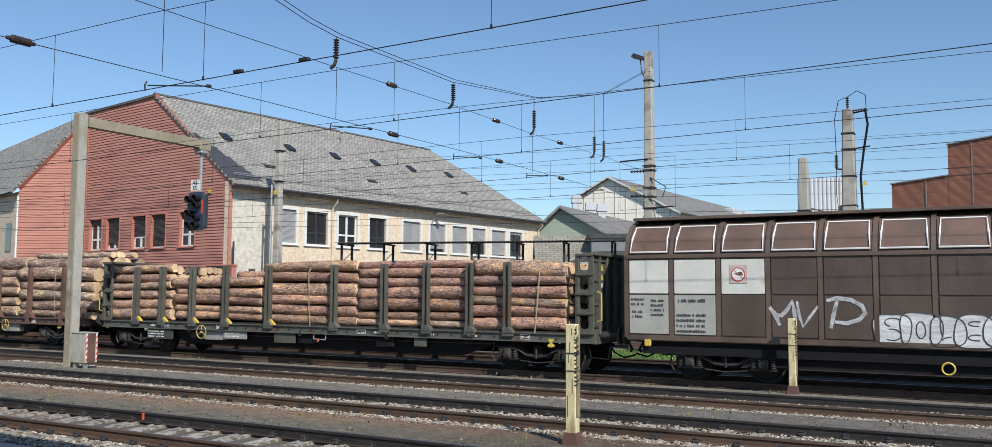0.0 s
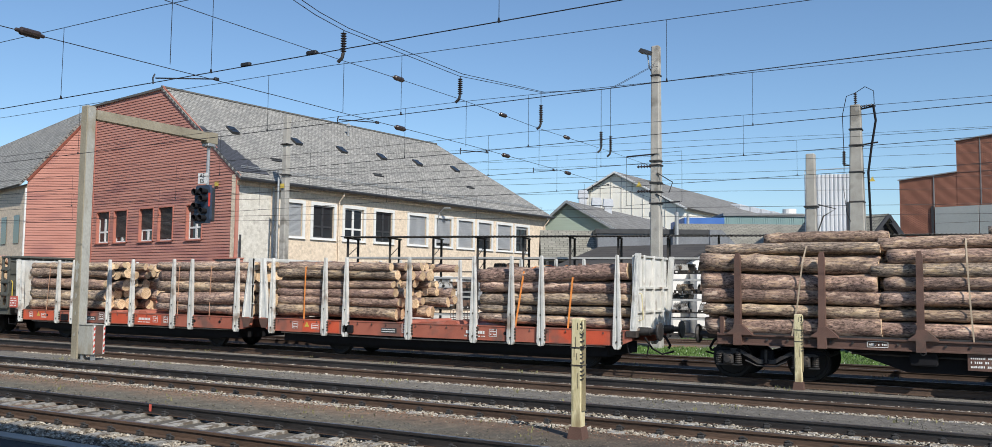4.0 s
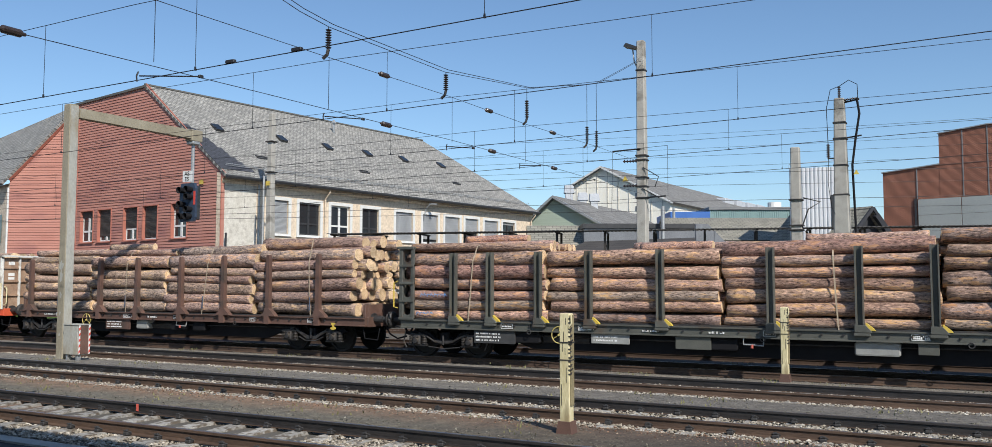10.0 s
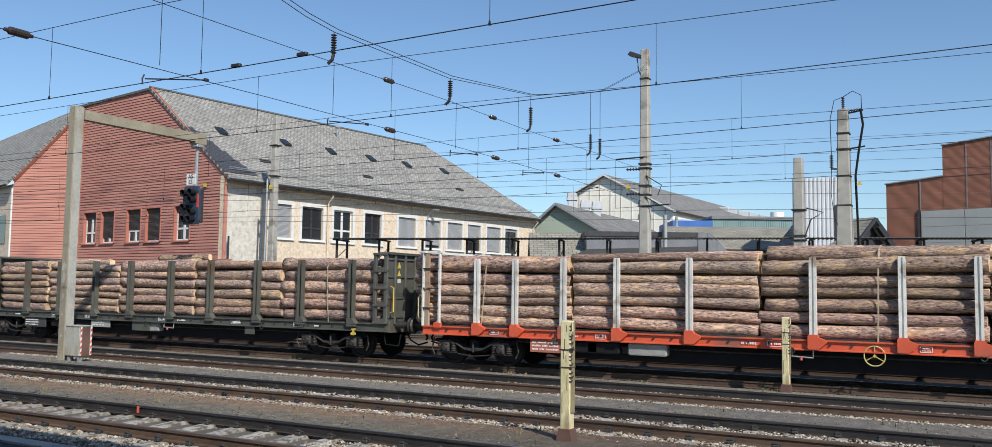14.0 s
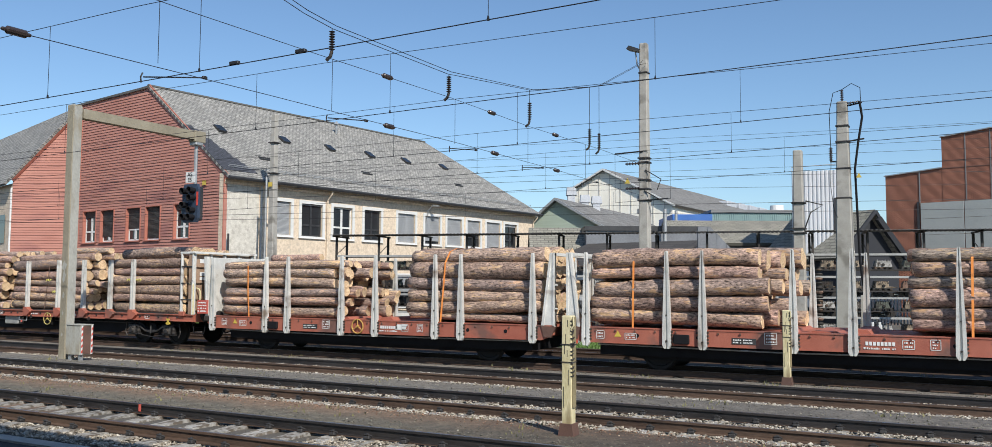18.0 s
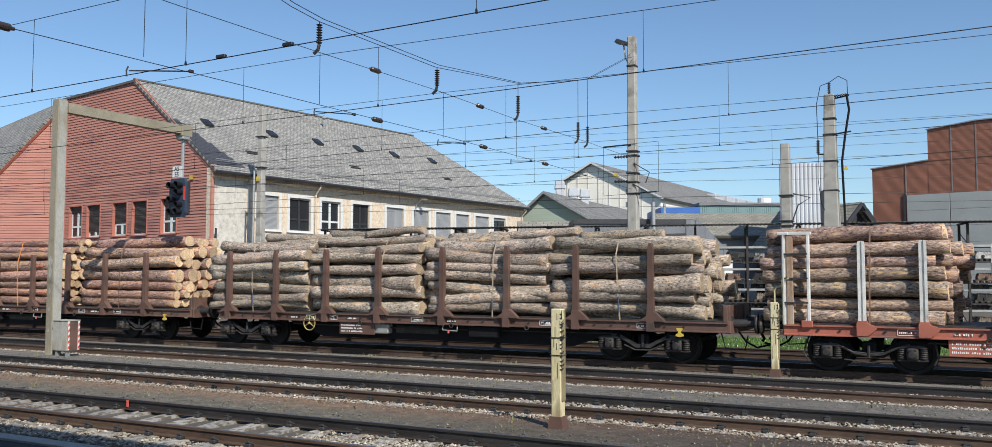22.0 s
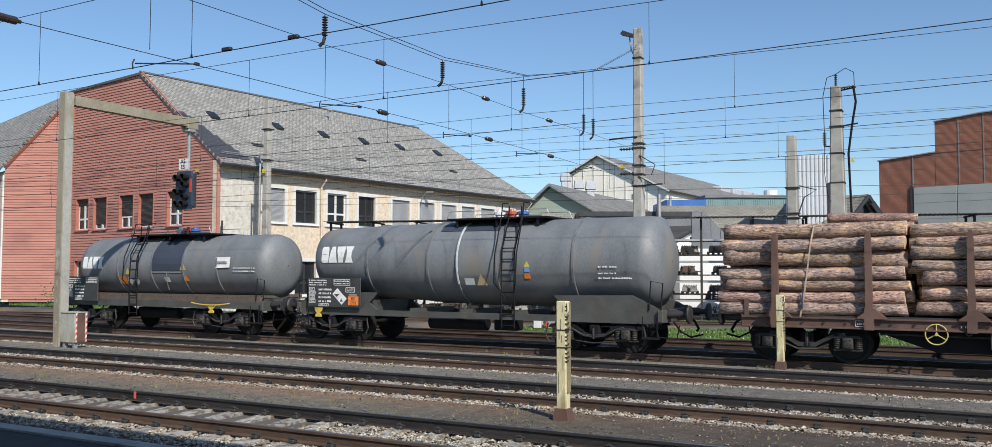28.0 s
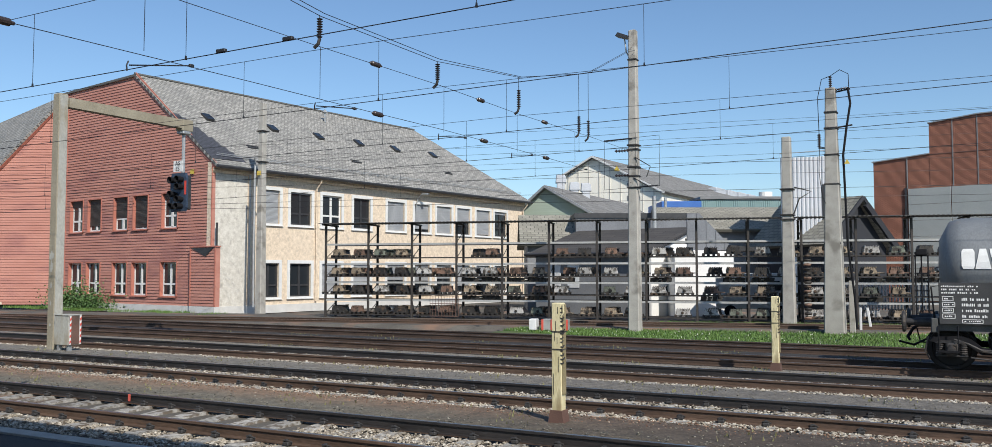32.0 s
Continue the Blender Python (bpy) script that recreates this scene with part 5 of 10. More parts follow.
# -- running gear shared by all wagons --
def wheelset_mesh():
    s = Shape()
    for side in (-1, 1):
        y = side * .752
        s.lathe([(y - side * .075, .0), (y - side * .075, .46), (y - side * .045, .485), (y - side * .035, .455), (y + side * .06, .45), (y + side * .06, .38), (y + side * .03, .36), (y + side * .02, .14), (y + side * .08, .12), (y + side * .08, 0)], "y", (0, 0, 0), 28)
    s.rod((0, -1.0, 0), (0, 1.0, 0), .075, 12)
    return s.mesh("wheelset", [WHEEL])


def bogie_frame_mesh():
    s = Shape()
    for side in (-1, 1):
        y = side * 1.07
        prof = [(-1.28, .62), (-1.1, .58), (-.72, .60), (-.55, .55), (-.30, .36), (.30, .36), (.55, .55), (.72, .60), (1.1, .58), (1.28, .62), (1.2, .70), (.7, .74), (.5, .68), (.28, .50), (-.28, .50), (-.5, .68), (-.7, .74), (-1.2, .70)]
        s.prism(prof, y - .06, y + .06, "y")
        s.box(-.14, .14, y - .08, y + .08, .36, .70, 0, .03)
    s.box(-.15, .15, -1.0, 1.0, .42, .62, 0, .03)
    s.rod((-1.25, -.7, .58), (-1.25, .7, .58), .05, 8)
    s.rod((1.25, -.7, .58), (1.25, .7, .58), .05, 8)
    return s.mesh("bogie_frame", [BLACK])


def axle_box_mesh():
    s = Shape()
    s.box(-.115, .115, -.15, .08, -.13, .14, 0, .035)
    s.lathe([(-.20, 0), (-.20, .075), (-.15, .09), (-.10, .09)], "y", (0, 0, 0), 14)
    s.box(-.30, .30, -.08, .04, -.15, -.115, 0, .012)
    s.prism([(-.30, .13), (.30, .13), (.20, .18), (-.20, .18)], -.10, .05, "y")
    for q_ in (-.07, .07):
        s.rod((q_, -.19, .10), (q_, -.15, .10), .02, 6)
    return s.mesh("axle_box", [UNDER])


def spring_mesh():
    s = Shape()
    for k in range(5):
        s.ring((0, -.05, -.085 + k * .045), .066, .017, "z", 10)
    s.rod((0, -.05, -.11), (0, -.05, .12), .05, 8)
    return s.mesh("spring", [UNDER])


def leaf_mesh():
    s = Shape()
    s.line([(-.80, -1.19, .66), (-.55, -1.19, .58), (-.28, -1.19, .44), (0, -1.19, .40), (.28, -1.19, .44), (.55, -1.19, .58), (.80, -1.19, .66)], .026, 6)
    s.line([(-.30, -1.19, .47), (0, -1.19, .44), (.30, -1.19, .47)], .02, 5)
    s.rod((0, -1.2, .36), (0, -1.2, .62), .03, 6)
    for q_ in (-1.28, 1.28):
        s.line([(q_, -1.12, .72), (q_ * 1.05, -1.13, .40), (q_ * .98, -1.12, .24)], .022, 5)
    s.line([(-.5, -1.15, .30), (0, -1.17, .25), (.5, -1.15, .30)], .018, 5)
    return s.mesh("brake_rigging", [UNDER])


def side_frame_mesh():
    s = Shape().prism([(-.80, .70), (-.62, .70), (-.36, .58), (-.16, .47), (.16, .47), (.36, .58), (.62, .70), (.80, .70), (.80, .63), (.60, .61), (.36, .49), (.18, .38), (-.18, .38), (-.36, .49), (-.60, .61), (-.80, .63)], -1.20, -1.12, "y")
    s.line([(-.46, -1.2, .44), (-.2, -1.21, .33), (.2, -1.21, .33), (.46, -1.2, .44)], .02, 5)
    s.rod((0, -1.19, .40), (0, -1.19, .70), .035, 6)
    # Black discs give the dark insides of holes by colour.
    for x, z, r_ in ((0, .425, .06), (-.62, .66, .045), (.62, .66, .045)):
        s.lathe([(-1.21, 0), (-1.21, r_), (-1.20, r_ + .01)], "y", (x, 0, z), 10, 1)
    return s.mesh("side_frame", [UNDER, BLACK])


SIDE_FRAME = side_frame_mesh()
WHEELSET, BOGIE_FRAME, AXLE_BOX, SPRING, RIGGING = wheelset_mesh(), bogie_frame_mesh(), axle_box_mesh(), spring_mesh(), leaf_mesh()
wheelsets = []


def bogie(parent, x, base=1.7, cast=False):
    b = part("bogie", BOGIE_FRAME, None, parent, "oily two-axle bogie, blackened for the shade under the wagon", pose(x, 0, 0))
    for dx in (-base / 2, base / 2):
        w = part("wheelset", WHEELSET, None, b, "", pose(dx, 0, .46))
        wheelsets.append(w)
        for side in (-1, 1):
            turn = 0 if side < 0 else 180
            part("axle_box", AXLE_BOX, None, b, "", pose(dx, side * 1.12, .46, 0, 0, turn))
            for sx in ((-.215, .215) if side < 0 else (0,)):
                part("spring", SPRING, None, b, "", pose(dx + sx, side * 1.10, .46, 0, 0, turn))
    part("side_frame" if cast else "brake_rigging", SIDE_FRAME if cast else RIGGING, None, b)
    return b


def buffer_mesh():
    s = Shape()
    s.lathe([(-.05, .0), (-.05, .17), (.02, .17), (.03, .105), (.34, .10), (.34, .075), (.52, .07), (.53, .20), (.57, .23), (.60, .22), (.62, .0)], "x", (0, 0, 1.0), 16)
    return s.mesh("buffer", [UNDER])


BUFFER = buffer_mesh()


def coupling_mesh():
    return [Shape().line(p, r_, 6).mesh(nm, [BLACK]) for nm, r_, p in (
        ("coupling", .035, [(0, 0, .98), (.25, 0, .95), (.45, .0, .80), (.55, 0, .62), (.50, 0, .55)]),
        ("brake_hose", .025, [(.0, -.35, .82), (.2, -.36, .55), (.45, -.33, .42), (.75, -.3, .5)]),
        ("step_bar", .018, [(-.2, -1.15, .80), (-.1, -1.18, .45), (.35, -1.18, .42), (.42, -1.18, .75)]))]


COUPLING = coupling_mesh()


def ends(parent, half, sides=(-1, 1)):
    for side in sides:
        at = pose((half - .62) * side, 0, 0, 0, 0, 0 if side > 0 else 180)
        for y in (-.875, .875):
            part("buffer", BUFFER, None, parent, "", at @ pose(0, y, 0))
        for me in COUPLING:
            part(me.name.split(".")[0], me, None, parent, "", at)


def bars(parent, x0, x1, y, z0, z1, mat, rows=2, seed=1, name="marking"):
    """Lines of lettering too small to read, as plain bars on the near side."""
    r = random.Random(seed)
    s = Shape()
    h = (z1 - z0) / rows
    for k in range(rows):
        x = x0
        while x < x1 - .02:
            w = min(r.uniform(.016, .034), x1 - x)
            s.box(x, x + w, y - .004, y, z0 + h * (k + .22), z0 + h * (k + r.choice((.62, .72))))
            x += w + (.012 if r.random() < .8 else .05)
    o = part(name, s, [mat], parent)
    o["kind"] = "stuff"
    return o


PALE_WHEEL = surface("faded_yellow_wheel", (.42, .34, .09), (.60, .50, .18), 8, .6, 0, .1, 60)


def hand_wheel(parent, x, z=.74):
    s = Shape().ring((x, -1.34, z), .21, .014, "y", 24)
    for a in (90, 210, 330):
        s.rod((x, -1.34, z), (x + .21 * math.cos(radians(a)), -1.34, z + .21 * math.sin(radians(a))), .011, 5)
    s.rod((x, -1.38, z), (x, -1.1, z), .03, 8)
    return part("hand_wheel", s, [PALE_WHEEL], parent, "yellow spoked hand brake wheel")


def underframe(parent, half, mat, belly=True, deep=.34):
    for side in (-1, 1):
        y = side * 1.28
        o, i = y + side * .08, y - side * .04
        w = y + side * .03
        prof = [(i, .80), (o, .80), (o, .825), (w, .835), (w, .995), (o, 1.005), (o, 1.035), (i, 1.035)]
        sill = part("side_sill", Shape().prism(prof, -half + .62, half - .62), [mat], parent)
        bolts = Shape()
        for q in range(int((half - 1) / .45)):
            for sx in (-1, 1):
                x = sx * (.2 + q * .45)
                bolts.rod((x, w, .93), (x, w + side * .035, .93), .028, 6)
        part("lashing_lug", bolts, [UNDER], sill)["kind"] = "stuff"
        x = side * (half - .65)
        part("headstock", Shape().box(x - .07, x + .07, -1.23, 1.23, .78, 1.06, 0, .015), [mat], parent)
    f = Shape()
    f.box(-half + .7, half - .7, -1.23, 1.23, .98, 1.07)
    part("floor_deck", f, [UNDER], parent)
    e = half - 3.3
    # Deep near-black beams; depth and colour stand in for shade below the sill.
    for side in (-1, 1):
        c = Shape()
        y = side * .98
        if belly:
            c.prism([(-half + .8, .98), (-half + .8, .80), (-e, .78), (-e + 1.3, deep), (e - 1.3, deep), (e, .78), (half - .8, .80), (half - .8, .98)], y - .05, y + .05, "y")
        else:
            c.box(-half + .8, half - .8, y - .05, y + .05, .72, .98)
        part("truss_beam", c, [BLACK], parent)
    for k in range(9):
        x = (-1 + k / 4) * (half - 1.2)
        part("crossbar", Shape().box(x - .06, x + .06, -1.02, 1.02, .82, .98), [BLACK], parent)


def tapered(s, x, k0, k1, lo, hi, prof, mat=0):
    """Upright piece between k0 and k1 of a half width that changes with height."""
    k = len(s.v)
    for z, wd in prof:
        s.v += [(x + k0 * wd, lo, z), (x + k1 * wd, lo, z), (x + k1 * wd, hi, z), (x + k0 * wd, hi, z)]
    n = len(prof)
    for r_ in range(n - 1):
        for q in range(4):
            j = (q + 1) % 4
            s.f.append((k + r_ * 4 + q, k + r_ * 4 + j, k + r_ * 4 + 4 + j, k + r_ * 4 + 4 + q))
            s.m.append(mat)
    s.f += [(k + 3, k + 2, k + 1, k), tuple(k + 4 * (n - 1) + q for q in range(4))]
    s.m += [mat, mat]
    return s


def stake(parent, x, mat, kind, tall=2.86, wedged=False):
    for side in (-1, 1):
        s = Shape()
        y0, y1 = (side * 1.25, side * 1.39)
        lo, hi = min(y0, y1), max(y0, y1)
        if kind == "brown":
            tapered(s, x, -1, 1, lo, hi, [(1.02, .076), (2.0, .068), (tall - .12, .062), (tall, .035)])
            foot = [(x - .095, .79), (x + .095, .79), (x + .095, 1.03), (x + .34, 1.03), (x + .32, 1.07), (x + .10, 1.26), (x - .085, 1.26), (x - .095, 1.16), (x - .24, 1.06), (x - .24, 1.03), (x - .095, 1.03)]
        elif kind == "green":
            s.prism([(x - .085, lo - .02), (x - .06, lo - .02), (x - .045, hi - .05), (x + .045, hi - .05), (x + .06, lo - .02), (x + .085, lo - .02), (x + .085, hi), (x - .085, hi)], 1.0, tall, "z")
            s.prism([(x - .11, 1.0), (x + .24, 1.0), (x + .22, 1.04), (x + .11, 1.16), (x - .11, 1.16)], lo - .04, hi, "y", 0, .01)
            s.box(x - .13, x + .21, lo - .03, hi, .92, 1.0, 0, .015)
        else:
            s = channel_stake(x, (lo + hi) / 2, [(1.0, .078), (tall - .09, .074), (tall, .06)])
            foot = [(x - .11, .83), (x + .12, .83), (x + .29, .98), (x + .27, 1.03), (x + .12, 1.09), (x + .09, 1.15), (x - .09, 1.15), (x - .11, 1.10)]
        st = part("stake", s, [mat], parent)
        if kind != "green":
            part("stake_foot", Shape().prism(foot, lo - .03, hi, "y"), [BROWN_STEEL if kind == "brown" else parent_red(parent)], st)
        if wedged and side < 0:
            w = Shape().prism([(x + .11, 1.035), (x + .31, 1.035), (x + .27, 1.09), (x + .13, 1.20), (x + .11, 1.20)], -1.375, -1.29, "y", 0, .006)
            part("wedge", w, [YELLOW], st, "yellow stake wedge")


def parent_red(parent):
    return FADED_RED if parent.get("faded") else RED_STEEL


PALE_YELLOW = surface("pale_yellow_rail", (.55, .47, .24), (.72, .64, .40), 6, .6, 0, .1, 60)


def green_end_wall(parent, half, side, mat):
    """Grey-green end wall: ribbed panel across the wagon, pierced side returns between two posts."""
    x1 = half - .60
    x0 = x1 - .48

    def piece(name, a, b, *rest, under=None):
        return part(name, Shape().box(*((a, b) if side > 0 else (-b, -a)), *rest), [mat], under)
    w = part("end_wall", Shape().box(*sorted((side * (x1 - .05), side * x1)), -1.30, 1.30, 1.02, 3.02, 0, .01), [mat], parent, "grey-green pierced steel end wall")
    for y in (-1.36, 1.30):
        piece("post", x0, x0 + .10, y, y + .06, 1.02, 3.04, 0, .01, under=w)
        piece("post", x1 - .10, x1 + .02, y, y + .06, 1.02, 3.04, 0, .01, under=w)
        for k in range(5):
            z = 1.03 + k * .49
            piece("cross_rib", x0, x1 + .02, y - .03, y + .06, z, z + .06, 0, .01, under=w)
        for k in range(4):
            s = Shape()
            z, c = 1.335 + k * .49, (x0 + x1) / 2
            wd, ht = (x1 - x0) / 2, .245
            outer = [(wd, 0), (wd, ht), (0, ht), (-wd, ht), (-wd, 0), (-wd, -ht), (0, -ht), (wd, -ht)]
            inner = [(.12, 0), (.11, .15), (0, .18), (-.11, .15), (-.12, 0), (-.11, -.15), (0, -.18), (.11, -.15)]
            for i in range(8):
                q = (i + 1) % 8
                for d0 in (.02, .05):
                    s.face([((c + u) * side, y + d0, z + v) for u, v in (outer[i], outer[q], inner[q], inner[i])])
                s.face([((c + u) * side, y + d, z + v) for (u, v), d in ((inner[i], .02), (inner[q], .02), (inner[q], .05), (inner[i], .05))])
            part("pierced_plate", s, [mat], w)
    for y in (-1.0, -.5, 0, .5, 1.0):
        piece("rib", x1, x1 + .07, y - .04, y + .04, 1.02, 3.0, 0, .01, under=w)
    for z in (1.2, 1.75, 2.35, 2.85):
        piece("cross_rib", x1, x1 + .04, -1.3, 1.3, z, z + .05, 0, .008, under=w)
    piece("cap", x0 + .2, x1 + .10, -1.38, 1.38, 3.0, 3.07, 0, .02, under=w)
    h = Shape().line([((x1 + .10) * side, -1.30, 1.35), ((x1 + .22) * side, -1.32, 1.38), ((x1 + .22) * side, -1.32, 2.05), ((x1 + .10) * side, -1.30, 2.1)], .02, 6)
    part("handrail", h, [YELLOW], w, "yellow handrail")
    if side > 0:
        for z, mt in ((2.62, YELLOW), (2.38, YELLOW), (2.20, WHITE_STEEL)):
            part("warning_mark", Shape().prism([(-.86, z), (-.66, z), (-.76, z + .18)] if mt == YELLOW else [(-.84, z), (-.68, z), (-.68, z + .14), (-.84, z + .14)], x1 + .001, x1 + .006, "x"), [mt], w, "small warning mark")
    return w


def white_end_wall(parent, half, side, mat):
    """Rusty ribbed end wall with a white cap; a white post and dark rungs return along the sides."""
    x1 = half - .64
    x0 = x1 - .56

    def bx(s, a, b, *rest):
        return s.box(*((a, b) if side > 0 else (-b, -a)), *rest)
    panel = Shape()
    bx(panel, x1 - .07, x1 - .03, -1.26, 1.26, 1.06, 3.0, 0, .01)
    w = part("end_wall", panel, [RUST_PANEL], parent, "rusty brown ribbed end wall with white cap")
    for y in (-1.30, -.62, .0, .62, 1.24):
        rib = Shape()
        bx(rib, x1 - .06, x1 + .05, y - .035, y + .035, 1.03, 3.02, 0, .01)
        part("rib", rib, [mat], w)
    for z in (1.06, 1.53, 2.06, 2.58):
        rib = Shape()
        bx(rib, x1 - .04, x1 + .03, -1.26, 1.26, z, z + .05, 0, .008)
        part("cross_rib", rib, [RUST_PANEL], w)
    cap = Shape()
    bx(cap, x1 - .12, x1 + .13, -1.40, 1.40, 3.02, 3.09, 0, .015)
    for y in (-1.38, 1.28):
        bx(cap, x0 - .04, x1 - .10, y, y + .10, 3.02, 3.09, 0, .015)
    part("cap", cap, [mat], w, "weathered white cap rail")
    for y in (-1.38, 1.30):
        post = Shape()
        bx(post, x0, x0 + .07, y, y + .08, 1.02, 3.03, 0, .012)
        post.prism([(side * (x0 + .06), 1.03), (side * (x0 + .06), 1.24), (side * (x0 + .16), 1.03)][::side], y + .02, y + .06, "y")
        part("corner_post", post, [mat], w, "weathered white post")
        ch = Shape()
        bx(ch, x1 - .20, x1 - .06, y + .02, y + .08, 1.03, 3.02, 0, .01)
        part("corner_channel", ch, [RUST_PANEL], w)
        edge = Shape()
        bx(edge, x1 - .015, x1 + .015, y - .01, y + .05, 1.03, 3.03)
        part("corner_edge", edge, [mat], w)
        for z in (1.50, 2.04, 2.58):
            rung = Shape()
            bx(rung, x0 + .04, x1, y - .01, y + .03, z, z + .035, 0, .008)
            part("rung", rung, [UNDER], w, "dark steel rung")
        foot = Shape()
        bx(foot, x0 - .04, x0 + .20, y - .01, y + .09, .98, 1.13, 0, .015)
        part("post_foot", foot, [parent_red(parent)], w)
    m_ = Shape()
    for z, hh in ((2.72, .13), (2.30, .12), (2.16, .10)):
        a, b = sorted((side * (x1 - .028), side * (x1 - .024)))
        m_.box(a, b, -1.05, -.80, z, z + hh)
    part("marking", m_, [MARK], w, "unreadable white lettering")
    h = Shape().line([(side * (x1 + .03), -1.22, 1.20), (side * (x1 + .20), -1.24, 1.24), (side * (x1 + .22), -1.24, 1.32), (side * (x1 + .22), -1.24, 1.78), (side * (x1 + .18), -1.24, 1.86), (side * (x1 + .03), -1.22, 1.90)], .022, 6)
    h.line([(side * (x1 + .03), -1.34, 1.05), (side * (x1 + .03), -1.36, 2.02), (side * (x1 - .12), -1.38, 2.06)], .02, 6)
    part("handrail", h, [PALE_YELLOW], w, "pale yellow handrail")
    return w


def small_fittings(parent, half, seed, plate_mat, mark_mat, wheel_x, plate_x):
    r = random.Random(seed)
    hand_wheel(parent, wheel_x)
    s = Shape().box(plate_x - .62, plate_x + .62, -1.30, -1.26, .46, .79, 0, .008)
    pl = part("number_plate", s, [plate_mat], parent, {DARK_PLATE: "black plate with unreadable white lettering", BROWN_STEEL: "brown plate with unreadable white lettering"}.get(plate_mat, "faded red plate with unreadable white lettering"))
    bars(pl, plate_x - .56, plate_x + .20, -1.30, .50, .76, mark_mat, 3, seed)
    for k in range(3):
        x = r.uniform(-half + 4.5, half - 4.5)
        w = r.uniform(.25, .5)
        b = Shape().box(x - w, x + w, -1.25, -1.0, .50, .78, 0, .03)
        part("equipment_box", b, [BLACK if k else PLATE], parent)
    t = Shape().rod((plate_x + 1.2, -.9, .62), (plate_x + 2.6, -.9, .62), .17, 14)
    part("air_tank", t, [UNDER], parent)
    p = Shape().line([(-half + 3.5, -1.12, .70), (-1.0, -1.12, .66), (half - 3.5, -1.12, .70)], .02, 5)
    part("brake_pipe", p, [UNDER], parent)
    for k in range(4):
        x = r.uniform(-half + 1.5, half - 1.5)
        bars(parent, x, x + r.uniform(.2, .5), -1.328, .86, .96, MARK, 1, seed + k)
    for k in range(5):
        x = -half + 2.2 + (2 * half - 4.4) * (k + r.uniform(.1, .9)) / 5
        boxed_marks(parent, x, x + r.uniform(.22, .42), .855, .985, -1.327, seed + 20 + k, 2 if k % 2 else 1)
    for k in range(3):
        x = -half + 3.6 + (2 * half - 7.2) * (k + r.uniform(.2, .8)) / 3
        part("tie_ring", Shape().ring((x, -1.37, .79), .055, .014, "y", 10), [UNDER], parent)
    x_ = half - 1.75
    part("brake_handle", Shape().prism([(x_ - .075, .88), (x_ + .075, .88), (x_ + .065, .84), (x_ + .035, .81), (x_ + .035, .77), (x_ + .09, .74), (x_ + .10, .70), (x_ + .03, .675), (x_ - .03, .675), (x_ - .10, .70), (x_ - .09, .74), (x_ - .035, .77), (x_ - .035, .81), (x_ - .065, .84)], -1.37, -1.335, "y", 0, .006), [YELLOW], parent, "yellow brake lever handle")


def stake_wagon(spec, kind, label, seed):
    half = spec["length"] / 2
    w = on_train(thing("stake_wagon", label, "freight wagon", "wagons of the train"), spec["mid"])
    frame_mat = {"green": GREEN_STEEL, "brown": BROWN_STEEL, "red": RED_STEEL, "faded": FADED_RED}[kind]
    if kind == "faded":
        w["faded"] = 1
    underframe(w, half, frame_mat)
    span = 7.55 if half > 9.5 else 6.39
    for x in (spec["gear"] - span, spec["gear"] + span):
        bogie(w, x, 1.7, kind == "brown")
    ends(w, half)
    for x in spec["stakes"]:
        stake(w, x, {"green": GREEN_STEEL, "brown": BROWN_STEEL}.get(kind, WHITE_STEEL), kind, 2.86 if kind != "brown" else 2.9, spec is S["W6"] or spec is S["W2"] and x < 0)
    for side in (-1, 1):
        if kind == "green":
            green_end_wall(w, half, side, GREEN_STEEL)
        elif kind in ("red", "faded"):
            white_end_wall(w, half, side, WHITE_STEEL)
        else:
            s = Shape()
            x = side * (half - .70)
            s.box(x - .05, x + .05, -1.25, 1.25, 1.03, 1.42, 0, .012)
            for y in (-1.1, -.4, .4, 1.1):
                s.box(x - .09, x + .09, y - .05, y + .05, 1.0, 1.44, 0, .012)
            part("headboard", s, [BROWN_STEEL], w)
    small_fittings(w, half, seed, {"green": DARK_PLATE, "brown": BROWN_STEEL}.get(kind, FADED_RED), MARK, spec["wheel"], spec["plate"])
    if kind == "green":
        p2 = part("notice_plate", Shape().box(-3.45, -2.45, -1.30, -1.26, .56, .79, 0, .008), [PLATE], w, "grey plate with unreadable lettering")
        bars(p2, -3.38, -2.75, -1.30, .60, .77, MARK, 2, seed + 60)
        part("blank_plate", Shape().box(-1.3, -.45, -1.30, -1.26, .50, .79, 0, .008), [GREEN_STEEL], w)
        part("blank_plate", Shape().box(3.9, 4.3, -1.30, -1.26, .56, .79, 0, .008), [GREEN_STEEL], w)
    lv = Shape().line([(.3, -1.3, .80), (.3, -1.33, .66), (.75, -1.33, .64), (.75, -1.3, .80)], .018, 5)
    part("brake_lever", lv, [GALV], w)
    part("lever_knob", Shape().rod((.5, -1.36, .58), (.5, -1.36, .66), .03, 8), [PLATE_RED], w, "small red knob")
    return w


